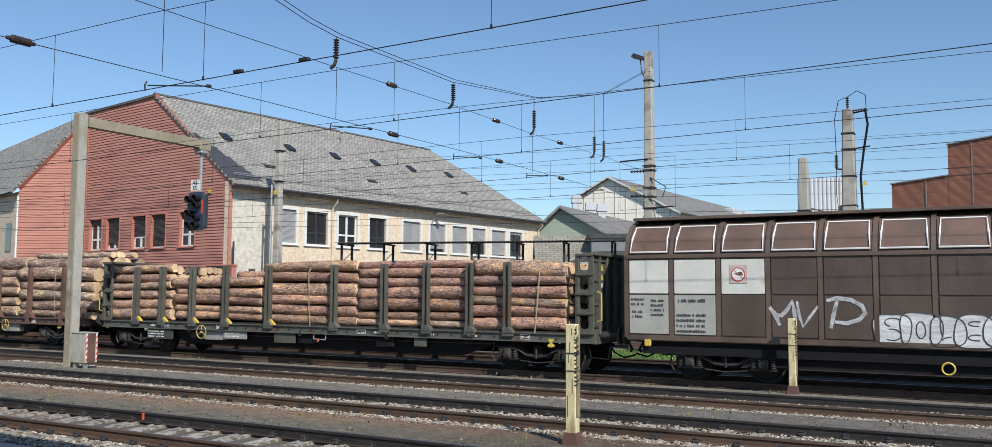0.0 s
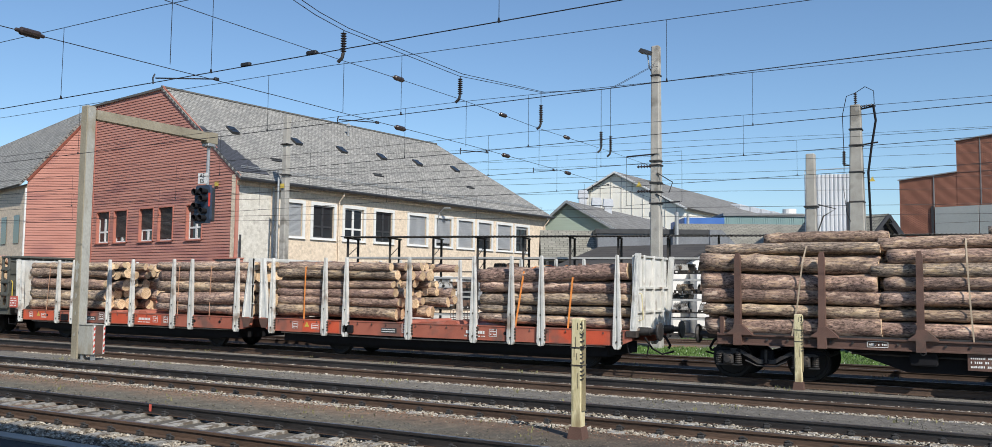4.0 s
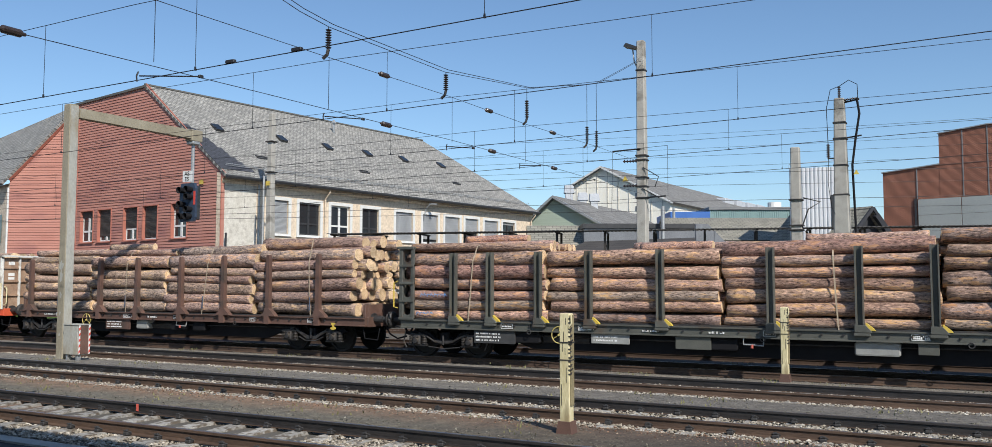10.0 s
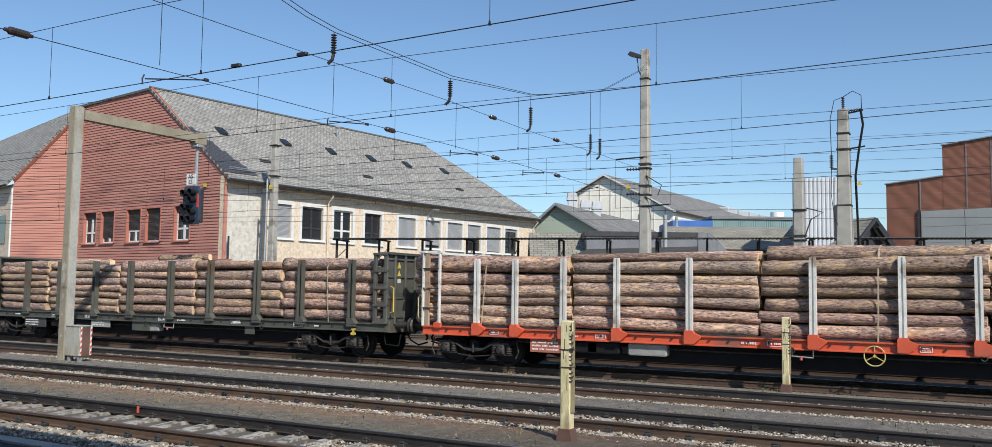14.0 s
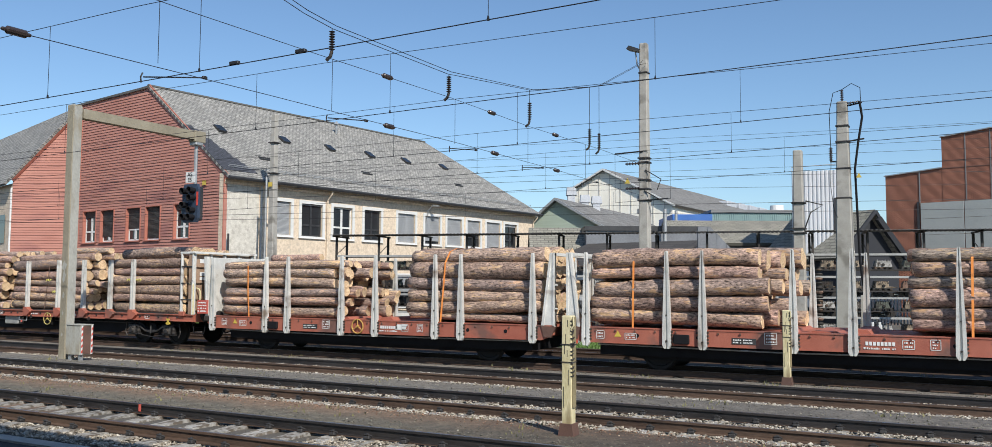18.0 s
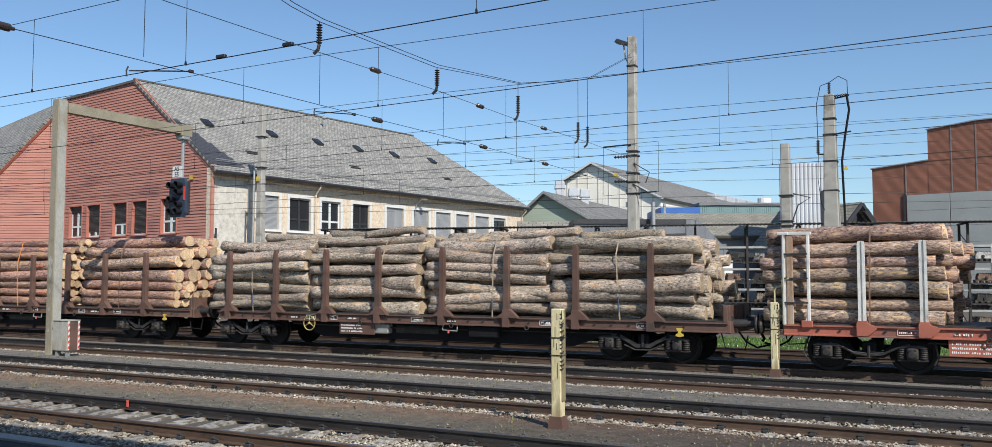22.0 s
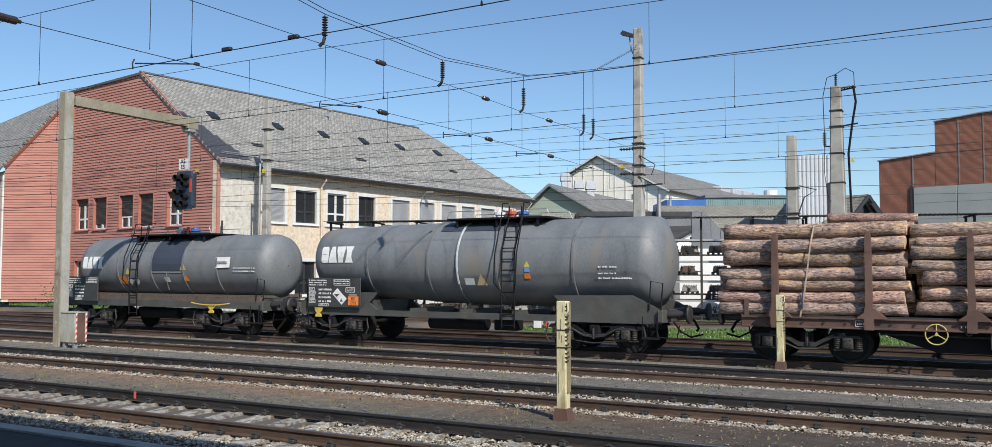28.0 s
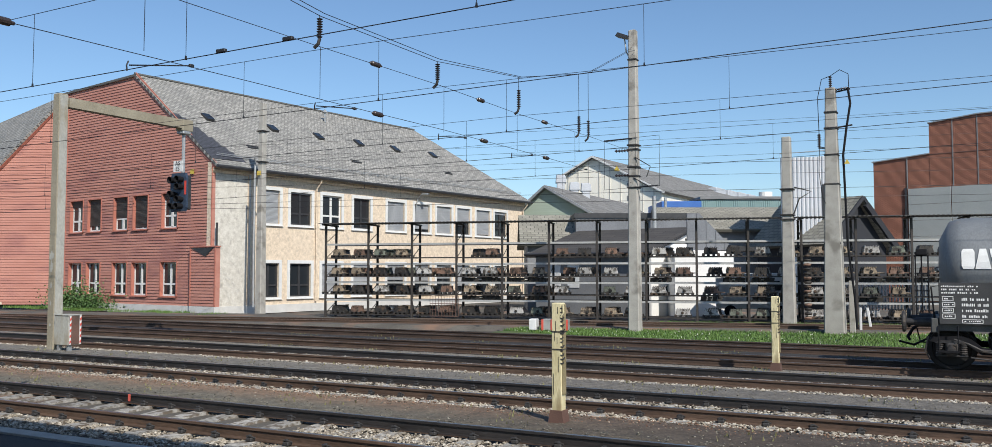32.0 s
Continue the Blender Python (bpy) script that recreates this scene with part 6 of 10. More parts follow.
def channel_stake(x, y, prof):
    """One solid upright of channel section, open to both sides, narrowing with height."""
    s = Shape()
    for z, wd in prof:
        s.v += [(x + k * wd, y + d, z) for k, d in ((-1, -.05), (-.28, -.05), (-.22, -.01), (.22, -.01), (.28, -.05), (1, -.05), (1, .05), (.28, .05), (.22, .03), (-.22, .03), (-.28, .05), (-1, .05))]
    for r_ in range(len(prof) - 1):
        for q in range(12):
            j = (q + 1) % 12
            s.f.append((r_ * 12 + q, r_ * 12 + j, r_ * 12 + 12 + j, r_ * 12 + 12 + q))
            s.m.append(0)
    s.f += [tuple(range(11, -1, -1)), tuple((len(prof) - 1) * 12 + q for q in range(12))]
    s.m += [0, 0]
    return s


def boxed_marks(parent, x0, x1, z0, z1, y, seed, rows=2):
    s = Shape()
    t = .012
    for a, b, c, d in ((x0, x1, z0, z0 + t), (x0, x1, z1 - t, z1), (x0, x0 + t, z0, z1), (x1 - t, x1, z0, z1)):
        s.box(a, b, y - .004, y, c, d)
    fr = part("marking_frame", s, [MARK], parent)
    bars(fr, x0 + .04, x1 - .03, y, z0 + .02, z1 - .02, MARK, rows, seed)


ORANGE_WHEEL = surface("orange_wheel", (.42, .24, .05), (.56, .34, .10), 6, .6, 0, .1, 60)
HINGE = surface("dark_hinge", (.03, .024, .02), (.08, .06, .05), 8, .7, .1, .2, 60)


def low_unit(spec, label, seed, faded, ahead):
    """One half of the articulated low wagon: deep side beams, slender tapered stakes, a white end wall and a joint."""
    lo_, hi_ = spec["stakes"][0] - (.54 if ahead else .30), spec["stakes"][-1] + (.42 if ahead else .62)
    c, half = (lo_ + hi_) / 2, (hi_ - lo_) / 2
    w = on_train(thing("low_timber_wagon", label, "freight wagon", "wagons of the train"), spec["mid"] + c)
    for side in (-1, 1):
        y = side * 1.27
        s = Shape().prism([(-half + .05, 1.02), (-half + .05, .78), (-half + .4, .64), (half - .4, .64), (half - .05, .78), (half - .05, 1.02)], y - .05, y + .05, "y")
        s.box(-half + .04, half - .04, y - .065, y + .065, 1.0, 1.03)
        s.box(-half + .9, half - .9, y - .06, y + .06, .635, .655)
        beam = part("side_beam", s, [FADED_RED], w, "faded red deep steel side beam")
        if side < 0:
            near = beam
    if not faded:
        for a, b in (((-half + .1, -4.12 - c), (-.92 - c, .02 - c), (.32 - c, 1.62 - c)) if not ahead else ((-5.3 - c, -3.9 - c), (3.0 - c, 4.7 - c))):
            part("repainted_panel", Shape().box(a, b, -1.324, -1.30, .66, .995), [RED_STEEL], near, "bright red repainted panel")
    f = Shape().box(-half + .4, half - .4, -1.22, 1.22, .94, 1.02)
    for k in range(7):
        x = (k / 3 - 1) * (half - 1)
        f.box(x - .1, x + .1, -1.2, 1.2, .64, .94)
    part("floor_deck", f, [FADED_RED], w)
    # Solid black block added for the darkness below the low deck.
    part("under_frame", Shape().box(-half + .8, half - .8, -1.05, 1.05, .34, .64).prism([(-half + 1.2, .34), (half - 1.2, .34), (half - 2, .24), (-half + 2, .24)], -.9, .9, "y"), [BLACK], w)
    part("brake_pipe", Shape().line([(-half + .8, -1.2, .60), (-1, -1.21, .56), (half - .8, -1.2, .60)], .018, 5), [GALV], w)
    for a, b, h in ((-.95, -.55, 1.09), (-.35, .35, 1.06), (.5, 1.0, 1.11)):
        part("deck_plate", Shape().prism([(a, 1.02), (b, 1.02), (b - .08, h), (a + .12, h)], -1.1, 1.1, "y"), [FADED_RED], w)
    for x in (-4.25 - c, 3.75 - c):
        b = part("axle_guard", Shape().box(-.5, .5, -.95, -.85, .30, .60, 0, .03), [BLACK], w, "", pose(x, 0, 0))
        wheelsets.append(part("wheelset", WHEELSET, None, b, "", pose(0, 0, .46)))
    outer = 1 if ahead else -1
    ends(w, half + .55, (outer,))
    for x in spec["stakes"]:
        x -= c
        for side in (-1, 1):
            y = side * 1.35
            lo, hi = (y - .05, y + .05)
            prof = [(.56, .06), (.64, .105), (1.0, .10), (2.0, .066), (2.84, .03), (2.88, .02)]
            q = channel_stake(x, y, prof)
            st = part("stake", q, [WHITE_STEEL], w, "slender tapered weathered white stake")
            if side < 0:
                hg = Shape()
                for z in (.70, .78, .86, .94):
                    hg.box(x + .085, x + .14, lo + .02, hi, z, z + .045, 0, .006)
                    hg.box(x - .125, x - .085, lo + .03, hi, z, z + .03, 0, .006)
                hg.rod((x, lo - .012, .74), (x, lo + .02, .74), .022, 8).rod((x, lo - .012, 1.35), (x, lo + .02, 1.35), .016, 8)
                part("hinge", hg, [HINGE], st)["kind"] = "stuff"
    wall_x = outer * (half - .03)
    ew = Shape().box(min(wall_x - outer * .05, wall_x), max(wall_x - outer * .05, wall_x), -1.24, 1.24, 1.02, 2.88, 0, .01)
    e = part("end_wall", ew, [WHITE_STEEL], w, "white ribbed steel end wall")
    for y in (-.62, .1, .8):
        a, b = sorted((wall_x, wall_x + outer * .07))
        part("rib", Shape().box(a, b, y - .04, y + .04, 1.0, 2.9, 0, .01), [WHITE_STEEL], e)
    for z in (1.02, 1.45, 2.05, 2.84):
        a, b = sorted((wall_x, wall_x + outer * .05))
        part("cross_rib", Shape().box(a, b, -1.24, 1.24, z, z + .05, 0, .01), [WHITE_STEEL], e)
    for y in (-1.28, 1.28):
        ps = Shape().prism([(outer * (half + .05), 1.0), (outer * (half - .10), 1.0), (outer * (half + .04), 2.92), (outer * (half + .16), 2.92)][::-outer], y - .06, y + .06, "y")
        ps.prism([(outer * (half + .0), 1.1), (outer * (half - .04), 1.1), (outer * (half + .08), 2.85), (outer * (half + .12), 2.85)][::-outer], y - .075, y - .06, "y")
        part("corner_post", ps, [WHITE_STEEL], e)
        part("post_foot", Shape().box(*sorted((outer * (half - .2), outer * (half + .08))), y - .08, y + .08, .86, 1.02, 0, .01), [HINGE], e)
    if ahead:
        fx = wall_x + .004
        for z, mt in ((2.62, YELLOW), (2.40, YELLOW), (2.18, WHITE)):
            part("warning_mark", Shape().prism([(-1.12, z), (-.94, z), (-1.03, z + .16)] if z > 2.5 else [(-1.12, z), (-.94, z), (-.94, z + .17), (-1.12, z + .17)], fx, fx + .004, "x"), [mt], e, "small warning mark")
        part("warning_ring", Shape().ring((fx + .006, -1.03, 2.265), .06, .012, "x", 14), [DARK_MARK], e)
        part("handrail", Shape().line([(wall_x, -.95, 1.95), (wall_x + .1, -.95, 1.92), (wall_x + .12, -.9, 1.3), (wall_x, -.9, 1.25)], .016, 5), [PALE_YELLOW], e)
    o = -outer * half
    for y in (-1.30, 1.30):
        jp = Shape().prism([(o, 1.0), (o + outer * .36, 1.0), (o + outer * .12, 2.88), (o, 2.88)][::outer], y - .03, y + .03, "y")
        jp.prism([(o + outer * .30, 1.02), (o + outer * .37, 1.02), (o + outer * .13, 2.88), (o + outer * .07, 2.88)][::outer], y - .06, y + .05, "y")
        jp.prism([(o, 1.02), (o + outer * .05, 1.02), (o + outer * .05, 2.88), (o, 2.88)][::outer], y - .06, y + .05, "y")
        part("joint_plate", jp, [WHITE_STEEL], w, "tapered white plate at the joint")
        for z in (1.45, 2.05):
            part("rung", Shape().rod((o - outer * .07, y, z), (o, y, z), .02, 6), [WHITE_STEEL], w)
        part("joint_foot", Shape().prism([(o - outer * .02, 1.0), (o + outer * .38, 1.0), (o + outer * .3, .72), (o + outer * .1, .72)][::outer], y - .05, y + .05, "y"), [BROWN_STEEL], w)
    part("joint_bar", Shape().box(*sorted((o, o + outer * .13)), -1.3, 1.3, 2.80, 2.88, 0, .01), [WHITE_STEEL], w)
    if not ahead:
        rp = part("number_plate", Shape().box(-half - .34, -half + .14, -1.42, -1.38, 1.08, 1.52, 0, .01), [PLATE_RED], w, "red plate with white unreadable lettering")
        bars(rp, -half - .30, -half + .10, -1.42, 1.12, 1.48, MARK, 4, seed)
    y = -1.327
    for x, dx, zz in ((-5.7, .22, .2), (-4.95, .3, .16), (-1.62, .28, .26), (1.22, .24, .2), (1.75, .2, .22)):
        x -= c
        boxed_marks(w, x, x + dx, .74, .74 + zz, y, seed + int(x * 10), 2 if zz < .22 else 3)
    for k in range(8):
        part("number_cell", Shape().box(.50 - c + k * .075, .555 - c + k * .075, y - .004, y, .80, .88), [MARK], w)
    bars(w, .46 - c, 1.1 - c, y, .70, .78, MARK, 1, seed + 3)
    part("warning_triangle", Shape().prism([(-5.22 - c, .80), (-5.04 - c, .80), (-5.13 - c, .95)], y - .004, y, "y"), [YELLOW], w, "small yellow triangle")
    bxp = part("dark_plate", Shape().box(-2.35 - c, -1.80 - c, y - .004, y, .72, .86), [DARK_PLATE], w)
    bars(bxp, -2.32 - c, -1.85 - c, y - .004, .73, .85, MARK, 2, seed + 9)
    part("equipment_box", Shape().box(-3.72 - c, -3.34 - c, -1.40, -1.31, .68, .90, 0, .02), [BLACK], w)
    if faded and not ahead:
        part("owner_mark", Shape().prism([(1.0 - c, .78), (1.36 - c, .78), (1.44 - c, .93), (1.08 - c, .93)], y - .004, y, "y"), [MARK], w, "white slanted block mark")
        hx = -.28 - c
        hw = Shape().ring((hx, -1.37, .84), .20, .02, "y", 20).rod((hx, -1.4, .84), (hx, -1.3, .84), .035, 8)
        for a in (90, 210, 330):
            hw.rod((hx, -1.37, .84), (hx + .2 * math.cos(radians(a)), -1.37, .84 + .2 * math.sin(radians(a))), .016, 5)
        part("hand_wheel", hw, [ORANGE_WHEEL], w, "orange-yellow spoked hand brake wheel")
    # Flat black discs, coloured like the dark inside of a hole.
    for x in (-4.25, -2.75, 2.6, 3.6, 4.75):
        part("hole", Shape().lathe([(-1.329, 0), (-1.329, .05), (-1.32, .05)], "y", (x, 0, .84), 12), [BLACK], w)
    lug = Shape()
    for k in range(22):
        x = -half + .8 + k * (2 * half - 1.6) / 21
        lug.prism([(x - .025, .93), (x + .025, .93), (x, .98)], -1.35, -1.32, "y")
    part("lashing_lug", lug, [BROWN_STEEL], w)["kind"] = "stuff"
    return w


def covered_wagon(s_left, length):
    half = length / 2
    w = on_train(thing("covered_wagon", "brown sliding-wall covered wagon with white graffiti and grey panels", "freight wagon", "wagons of the train"), s_left + half)
    e = half - .25
    wall = Shape()
    prof = [(-1.30, .92), (-1.36, 1.0), (-1.36, 2.96), (-1.24, 3.36), (-.95, 3.68), (-.5, 3.84), (0, 3.88), (.5, 3.84), (.95, 3.68), (1.24, 3.36), (1.36, 2.96), (1.36, 1.0), (1.30, .92)]
    wall.prism(prof, -e, e)
    body = part("body", wall, [VAN_BROWN], w)
    n = int(2 * e / 1.12)
    step = 2 * e / n
    for k in range(n + 1):
        x = -e + k * step
        rib = Shape()
        big = [(u * 1.0 - math.copysign(.035, u) if abs(u) < .01 else u + math.copysign(.035, u), z + (.03 if z > 3 else 0)) for u, z in prof[1:12]]
        inner = [(u * .985, z - .02) for u, z in prof[1:12]]
        for i in range(10):
            a, b, c, d = big[i], big[i + 1], inner[i + 1], inner[i]
            if abs(a[0]) > .2 and a[0] < 0 or True:
                rib.face([(x - .05, *a), (x + .05, *a), (x + .05, *b), (x - .05, *b)])
                rib.face([(x - .05, *a), (x - .05, *b), (x - .05, *c), (x - .05, *d)])
                rib.face([(x + .05, *a), (x + .05, *b), (x + .05, *c), (x + .05, *d)])
        part("rib", rib, [VAN_BROWN], body)
    for k in range(n):
        x0, x1 = -e + k * step + .07, -e + (k + 1) * step - .07
        m = VAN_GREY if k < 2 else VAN_PANEL
        up = Shape().box(x0, x1, -1.385, -1.34, 2.06, 2.86, 0, .012)
        part("upper_panel", up, [VAN_WHITE if k < 3 else VAN_PANEL], body, "pale grey upper wall panel" if k < 3 else "")
        lo = Shape().box(x0, x1, -1.385, -1.34, 1.10, 2.02, 0, .012)
        part("lower_panel", lo, [m], body, "pale grey lower wall panel" if k < 2 else "")
        rp = Shape()
        pts = [(-1.375, 3.02), (-1.262, 3.375), (-.985, 3.685)]
        for a, b in zip(pts, pts[1:]):
            rp.face([(x0, *a), (x1, *a), (x1, *b), (x0, *b)])
        pan = part("roof_panel", rp, [VAN_ROOF], body)
        edge = Shape()
        q = [(x0 + .03, -1.385, 3.05), (x0 + .05, -1.275, 3.37), (x0 + .07, -1.01, 3.67), (x1 - .07, -1.01, 3.67), (x1 - .05, -1.275, 3.37), (x1 - .03, -1.385, 3.05), (x0 + .03, -1.385, 3.05)]
        edge.line(q, .022, 5)
        part("edge_line", edge, [MARK], pan, "white painted panel outline")
    rail_ = Shape().box(-e, e, -1.42, -1.36, 2.90, 2.99, 0, .01).box(-e, e, -1.40, -1.34, .95, 1.06, 0, .01)
    part("wall_rail", rail_, [VAN_BROWN], body)
    ridge = Shape().box(-e, e, -.9, .9, 3.86, 3.93, 0, .02)
    part("roof_ridge", ridge, [VAN_BROWN], body)
    sill = Shape().box(-half + .62, half - .62, -1.32, -1.22, .62, .80, 0, .02).box(-half + .62, half - .62, 1.22, 1.32, .62, .80, 0, .02).box(-half + .62, half - .62, -1.25, 1.25, .80, .93)
    sill.box(-half + 3, half - 3, -1.2, 1.2, .40, .60)
    part("underframe", sill, [BLACK], w)
    for x in (-half + 2.6, half - 2.6):
        bogie(w, x)
    ends(w, half)
    x0 = -e
    for k, (a, b, z0, z1, rows) in enumerate(((.12, .45, 1.75, 1.98, 2), (.15, .42, 1.45, 1.68, 2), (.62, .95, 1.5, 1.95, 4), (1.3, 1.95, 1.82, 1.98, 1), (1.25, 1.95, 1.12, 1.62, 4))):
        bars(body, x0 + a, x0 + b, -1.39, z0, z1, DARK_MARK, rows, 40 + k)
    sg = Shape().box(x0 + 2.52, x0 + 2.92, -1.395, -1.386, 2.30, 2.72)
    sign = part("sign", sg, [surface("pinkish_sign", (0.45, 0.36, 0.33), (0.55, 0.45, 0.41), 6, 0.6, 0, 0)], body, "square prohibition sign with a red ring")
    disc = Shape().lathe([(-.004, 0), (-.004, .155), (0, .155)], "y", (x0 + 2.72, -1.396, 2.51), 24)
    part("sign_disc", disc, [MARK], sign)
    rg = Shape().ring((x0 + 2.72, -1.403, 2.51), .15, .010, "y", 28).rod((x0 + 2.62, -1.403, 2.61), (x0 + 2.82, -1.403, 2.41), .006, 5)
    part("sign_ring", rg, [surface("red_ring", (0.55, 0.05, 0.04), (0.62, 0.08, 0.06), 6, 0.5, 0, 0)], sign)
    bl = Shape().prism([(x0 + 2.62, 2.53), (x0 + 2.70, 2.53), (x0 + 2.72, 2.56), (x0 + 2.80, 2.56), (x0 + 2.82, 2.52), (x0 + 2.82, 2.48), (x0 + 2.70, 2.48), (x0 + 2.66, 2.50)], -1.402, -1.398, "y")
    part("sign_symbol", bl, [DARK_MARK], sign)
    # sprayed letters
    spray = surface("white_spray", (0.36, 0.37, 0.38), (0.74, 0.75, 0.76), 4.0, 0.7, 0, 0, 26, (.5, 1, 2.5))
    thin_spray = surface("thin_white_spray", (0.17, 0.17, 0.175), (0.62, 0.63, 0.65), 5.0, 0.7, 0, 0, 12)

    def stroke(name, runs, r, mat, dx, y=-1.392):
        s = Shape()
        for n_, run in enumerate(runs):
            left, right = [], []
            for i, (a, b) in enumerate(run):
                p, q = run[max(i - 1, 0)], run[min(i + 1, len(run) - 1)]
                d = Vector((q[0] - p[0], q[1] - p[1])).normalized()
                wd = r * (.75 if i in (0, len(run) - 1) else 1)
                left.append((dx + a - d.y * wd, b + d.x * wd))
                right.append((dx + a + d.y * wd, b - d.x * wd))
            yy = y - .004 * n_
            for i in range(len(run) - 1):
                s.face([(u, yy, v) for u, v in (left[i], left[i + 1], right[i + 1], right[i])])
        return part(name, s, [mat], body, "white sprayed graffiti lettering")
    for dx_, runs, r_ in ((3.38, [[(0, 1.80), (.10, 1.66), (.18, 1.52), (.24, 1.36)], [(.02, 1.76), (.16, 1.60), (.28, 1.58), (.40, 1.70), (.52, 1.90), (.56, 1.70), (.58, 1.34)]], .045),
                          (4.0, [[(.0, 1.90), (.04, 1.60), (.12, 1.34), (.24, 1.52), (.44, 1.80)]], .032),
                          (4.62, [[(.08, 1.32), (.14, 1.62), (.22, 1.94)], [(.0, 1.92), (.22, 1.98), (.50, 1.94), (.72, 1.82), (.78, 1.66), (.66, 1.52), (.42, 1.44), (.16, 1.46)]], .045)):
        stroke("graffiti", runs, r_, thin_spray, x0 + dx_)
    gx = 5.62
    for k, wd_ in enumerate((.60, .66, .52, .62, .66, .60)):
        hi_, lo_ = 1.66 + .04 * math.sin(k * 2.1), .99 - .02 * (k % 2)
        mid_, hw_ = x0 + gx + wd_ / 2, wd_ / 2 + .07
        out = []
        for q in range(28):
            a = 2 * math.pi * q / 28
            rr_ = (abs(math.cos(a)) ** 3.2 + abs(math.sin(a)) ** 3.2) ** (-1 / 3.2) * (1 + .05 * math.sin(3 * a + k))
            out.append((mid_ + hw_ * rr_ * math.cos(a), (hi_ + lo_) / 2 + (hi_ - lo_) / 2 * rr_ * math.sin(a)))
        y_ = -1.392 - .003 * k
        lt = part("graffiti", Shape().face([(u, y_, v) for u, v in out]), [spray], body, "white sprayed graffiti lettering")
        ln = Shape().line([(u, y_ - .002, v) for u, v in out + out[:1]], .013, 4)

        def curl(cx, cz, ru, rv, a0, a1, r_=.012):
            ln.line([(mid_ + cx + ru * math.cos(radians(a0 + (a1 - a0) * q / 10)), y_ - .002, cz + rv * math.sin(radians(a0 + (a1 - a0) * q / 10))) for q in range(11)], r_, 4)
        if k == 0:
            curl(.02, 1.48, .16, .09, 20, 250)
            curl(.0, 1.22, .17, .12, 110, -130)
        elif k == 1:
            curl(.0, 1.33, .09, .18, 0, 360)
        elif k == 2:
            curl(-.08, 1.45, .05, .24, 90, 270)
            curl(.1, 1.14, .2, .06, 100, 190)
        elif k == 3:
            curl(.02, 1.48, .14, .05, 60, 290)
            curl(.02, 1.20, .15, .06, 60, 290)
        elif k == 4:
            curl(.0, 1.46, .10, .07, 0, 360)
            curl(.0, 1.10, .08, .12, 10, 170)
        else:
            curl(.05, 1.4, .16, .14, 100, 260)
        part("outline", ln, [DARK_MARK], lt, "thin dark outline")
        gx += wd_ * .86
    y = Shape().box(x0 + .45, x0 + .62, -1.42, -1.36, .80, .96, 0, .02)
    part("marker", y, [YELLOW], w, "yellow lever handle")
    ring = Shape().ring((x0 + 6.95, -1.36, .55), .12, .02, "y", 16)
    part("valve_ring", ring, [YELLOW], w, "yellow ring")
    return w


def text(word, size, mat, parent, at):
    cu = bpy.data.curves.new("text", "FONT")
    cu.body, cu.size, cu.align_x, cu.align_y, cu.extrude = word, size, "CENTER", "CENTER", .002
    tmp = bpy.data.objects.new("text", cu)
    scene.collection.objects.link(tmp)
    me = bpy.data.meshes.new_from_object(tmp.evaluated_get(bpy.context.evaluated_depsgraph_get()))
    bpy.data.objects.remove(tmp)
    me.materials.clear()
    me.materials.append(mat)
    return part("lettering", me, None, parent, "", at)


def emblem(parent, x, z, high, radius_at):
    """The owner's mark as four plain white blocks that follow the barrel."""
    s = Shape()
    w = high * .58
    edges = (((.12, .88), (0, 1), (0, 1), (.12, .88)), ((-.10, 1.10), (.02, .98), (.14, .86), (.26, .74)), ((.20, .80), (.12, .88), (-.04, 1.0), (-.12, 1.05)), ((-.05, 1.05), (.16, .84), (.16, .84), (-.05, 1.05)))
    for k, rows in enumerate(edges):
        x0 = x + k * w * 1.12
        pts = []
        for q, (a, b) in enumerate(rows):
            zz = z + high * (0, .15, .85, 1)[q] if k == 0 else z + high * q / 3
            pair = []
            for u in (a, b):
                r, zc = radius_at(x0 + u * w)
                pair.append((x0 + u * w, -math.sqrt(max(r * r - (zz - zc) ** 2, .01)) - .015, zz))
            pts.append(pair)
        for p, q in zip(pts, pts[1:]):
            s.face([p[0], p[1], q[1], q[0]])
    return part("owner_mark", s, [MARK], parent, "white block mark")


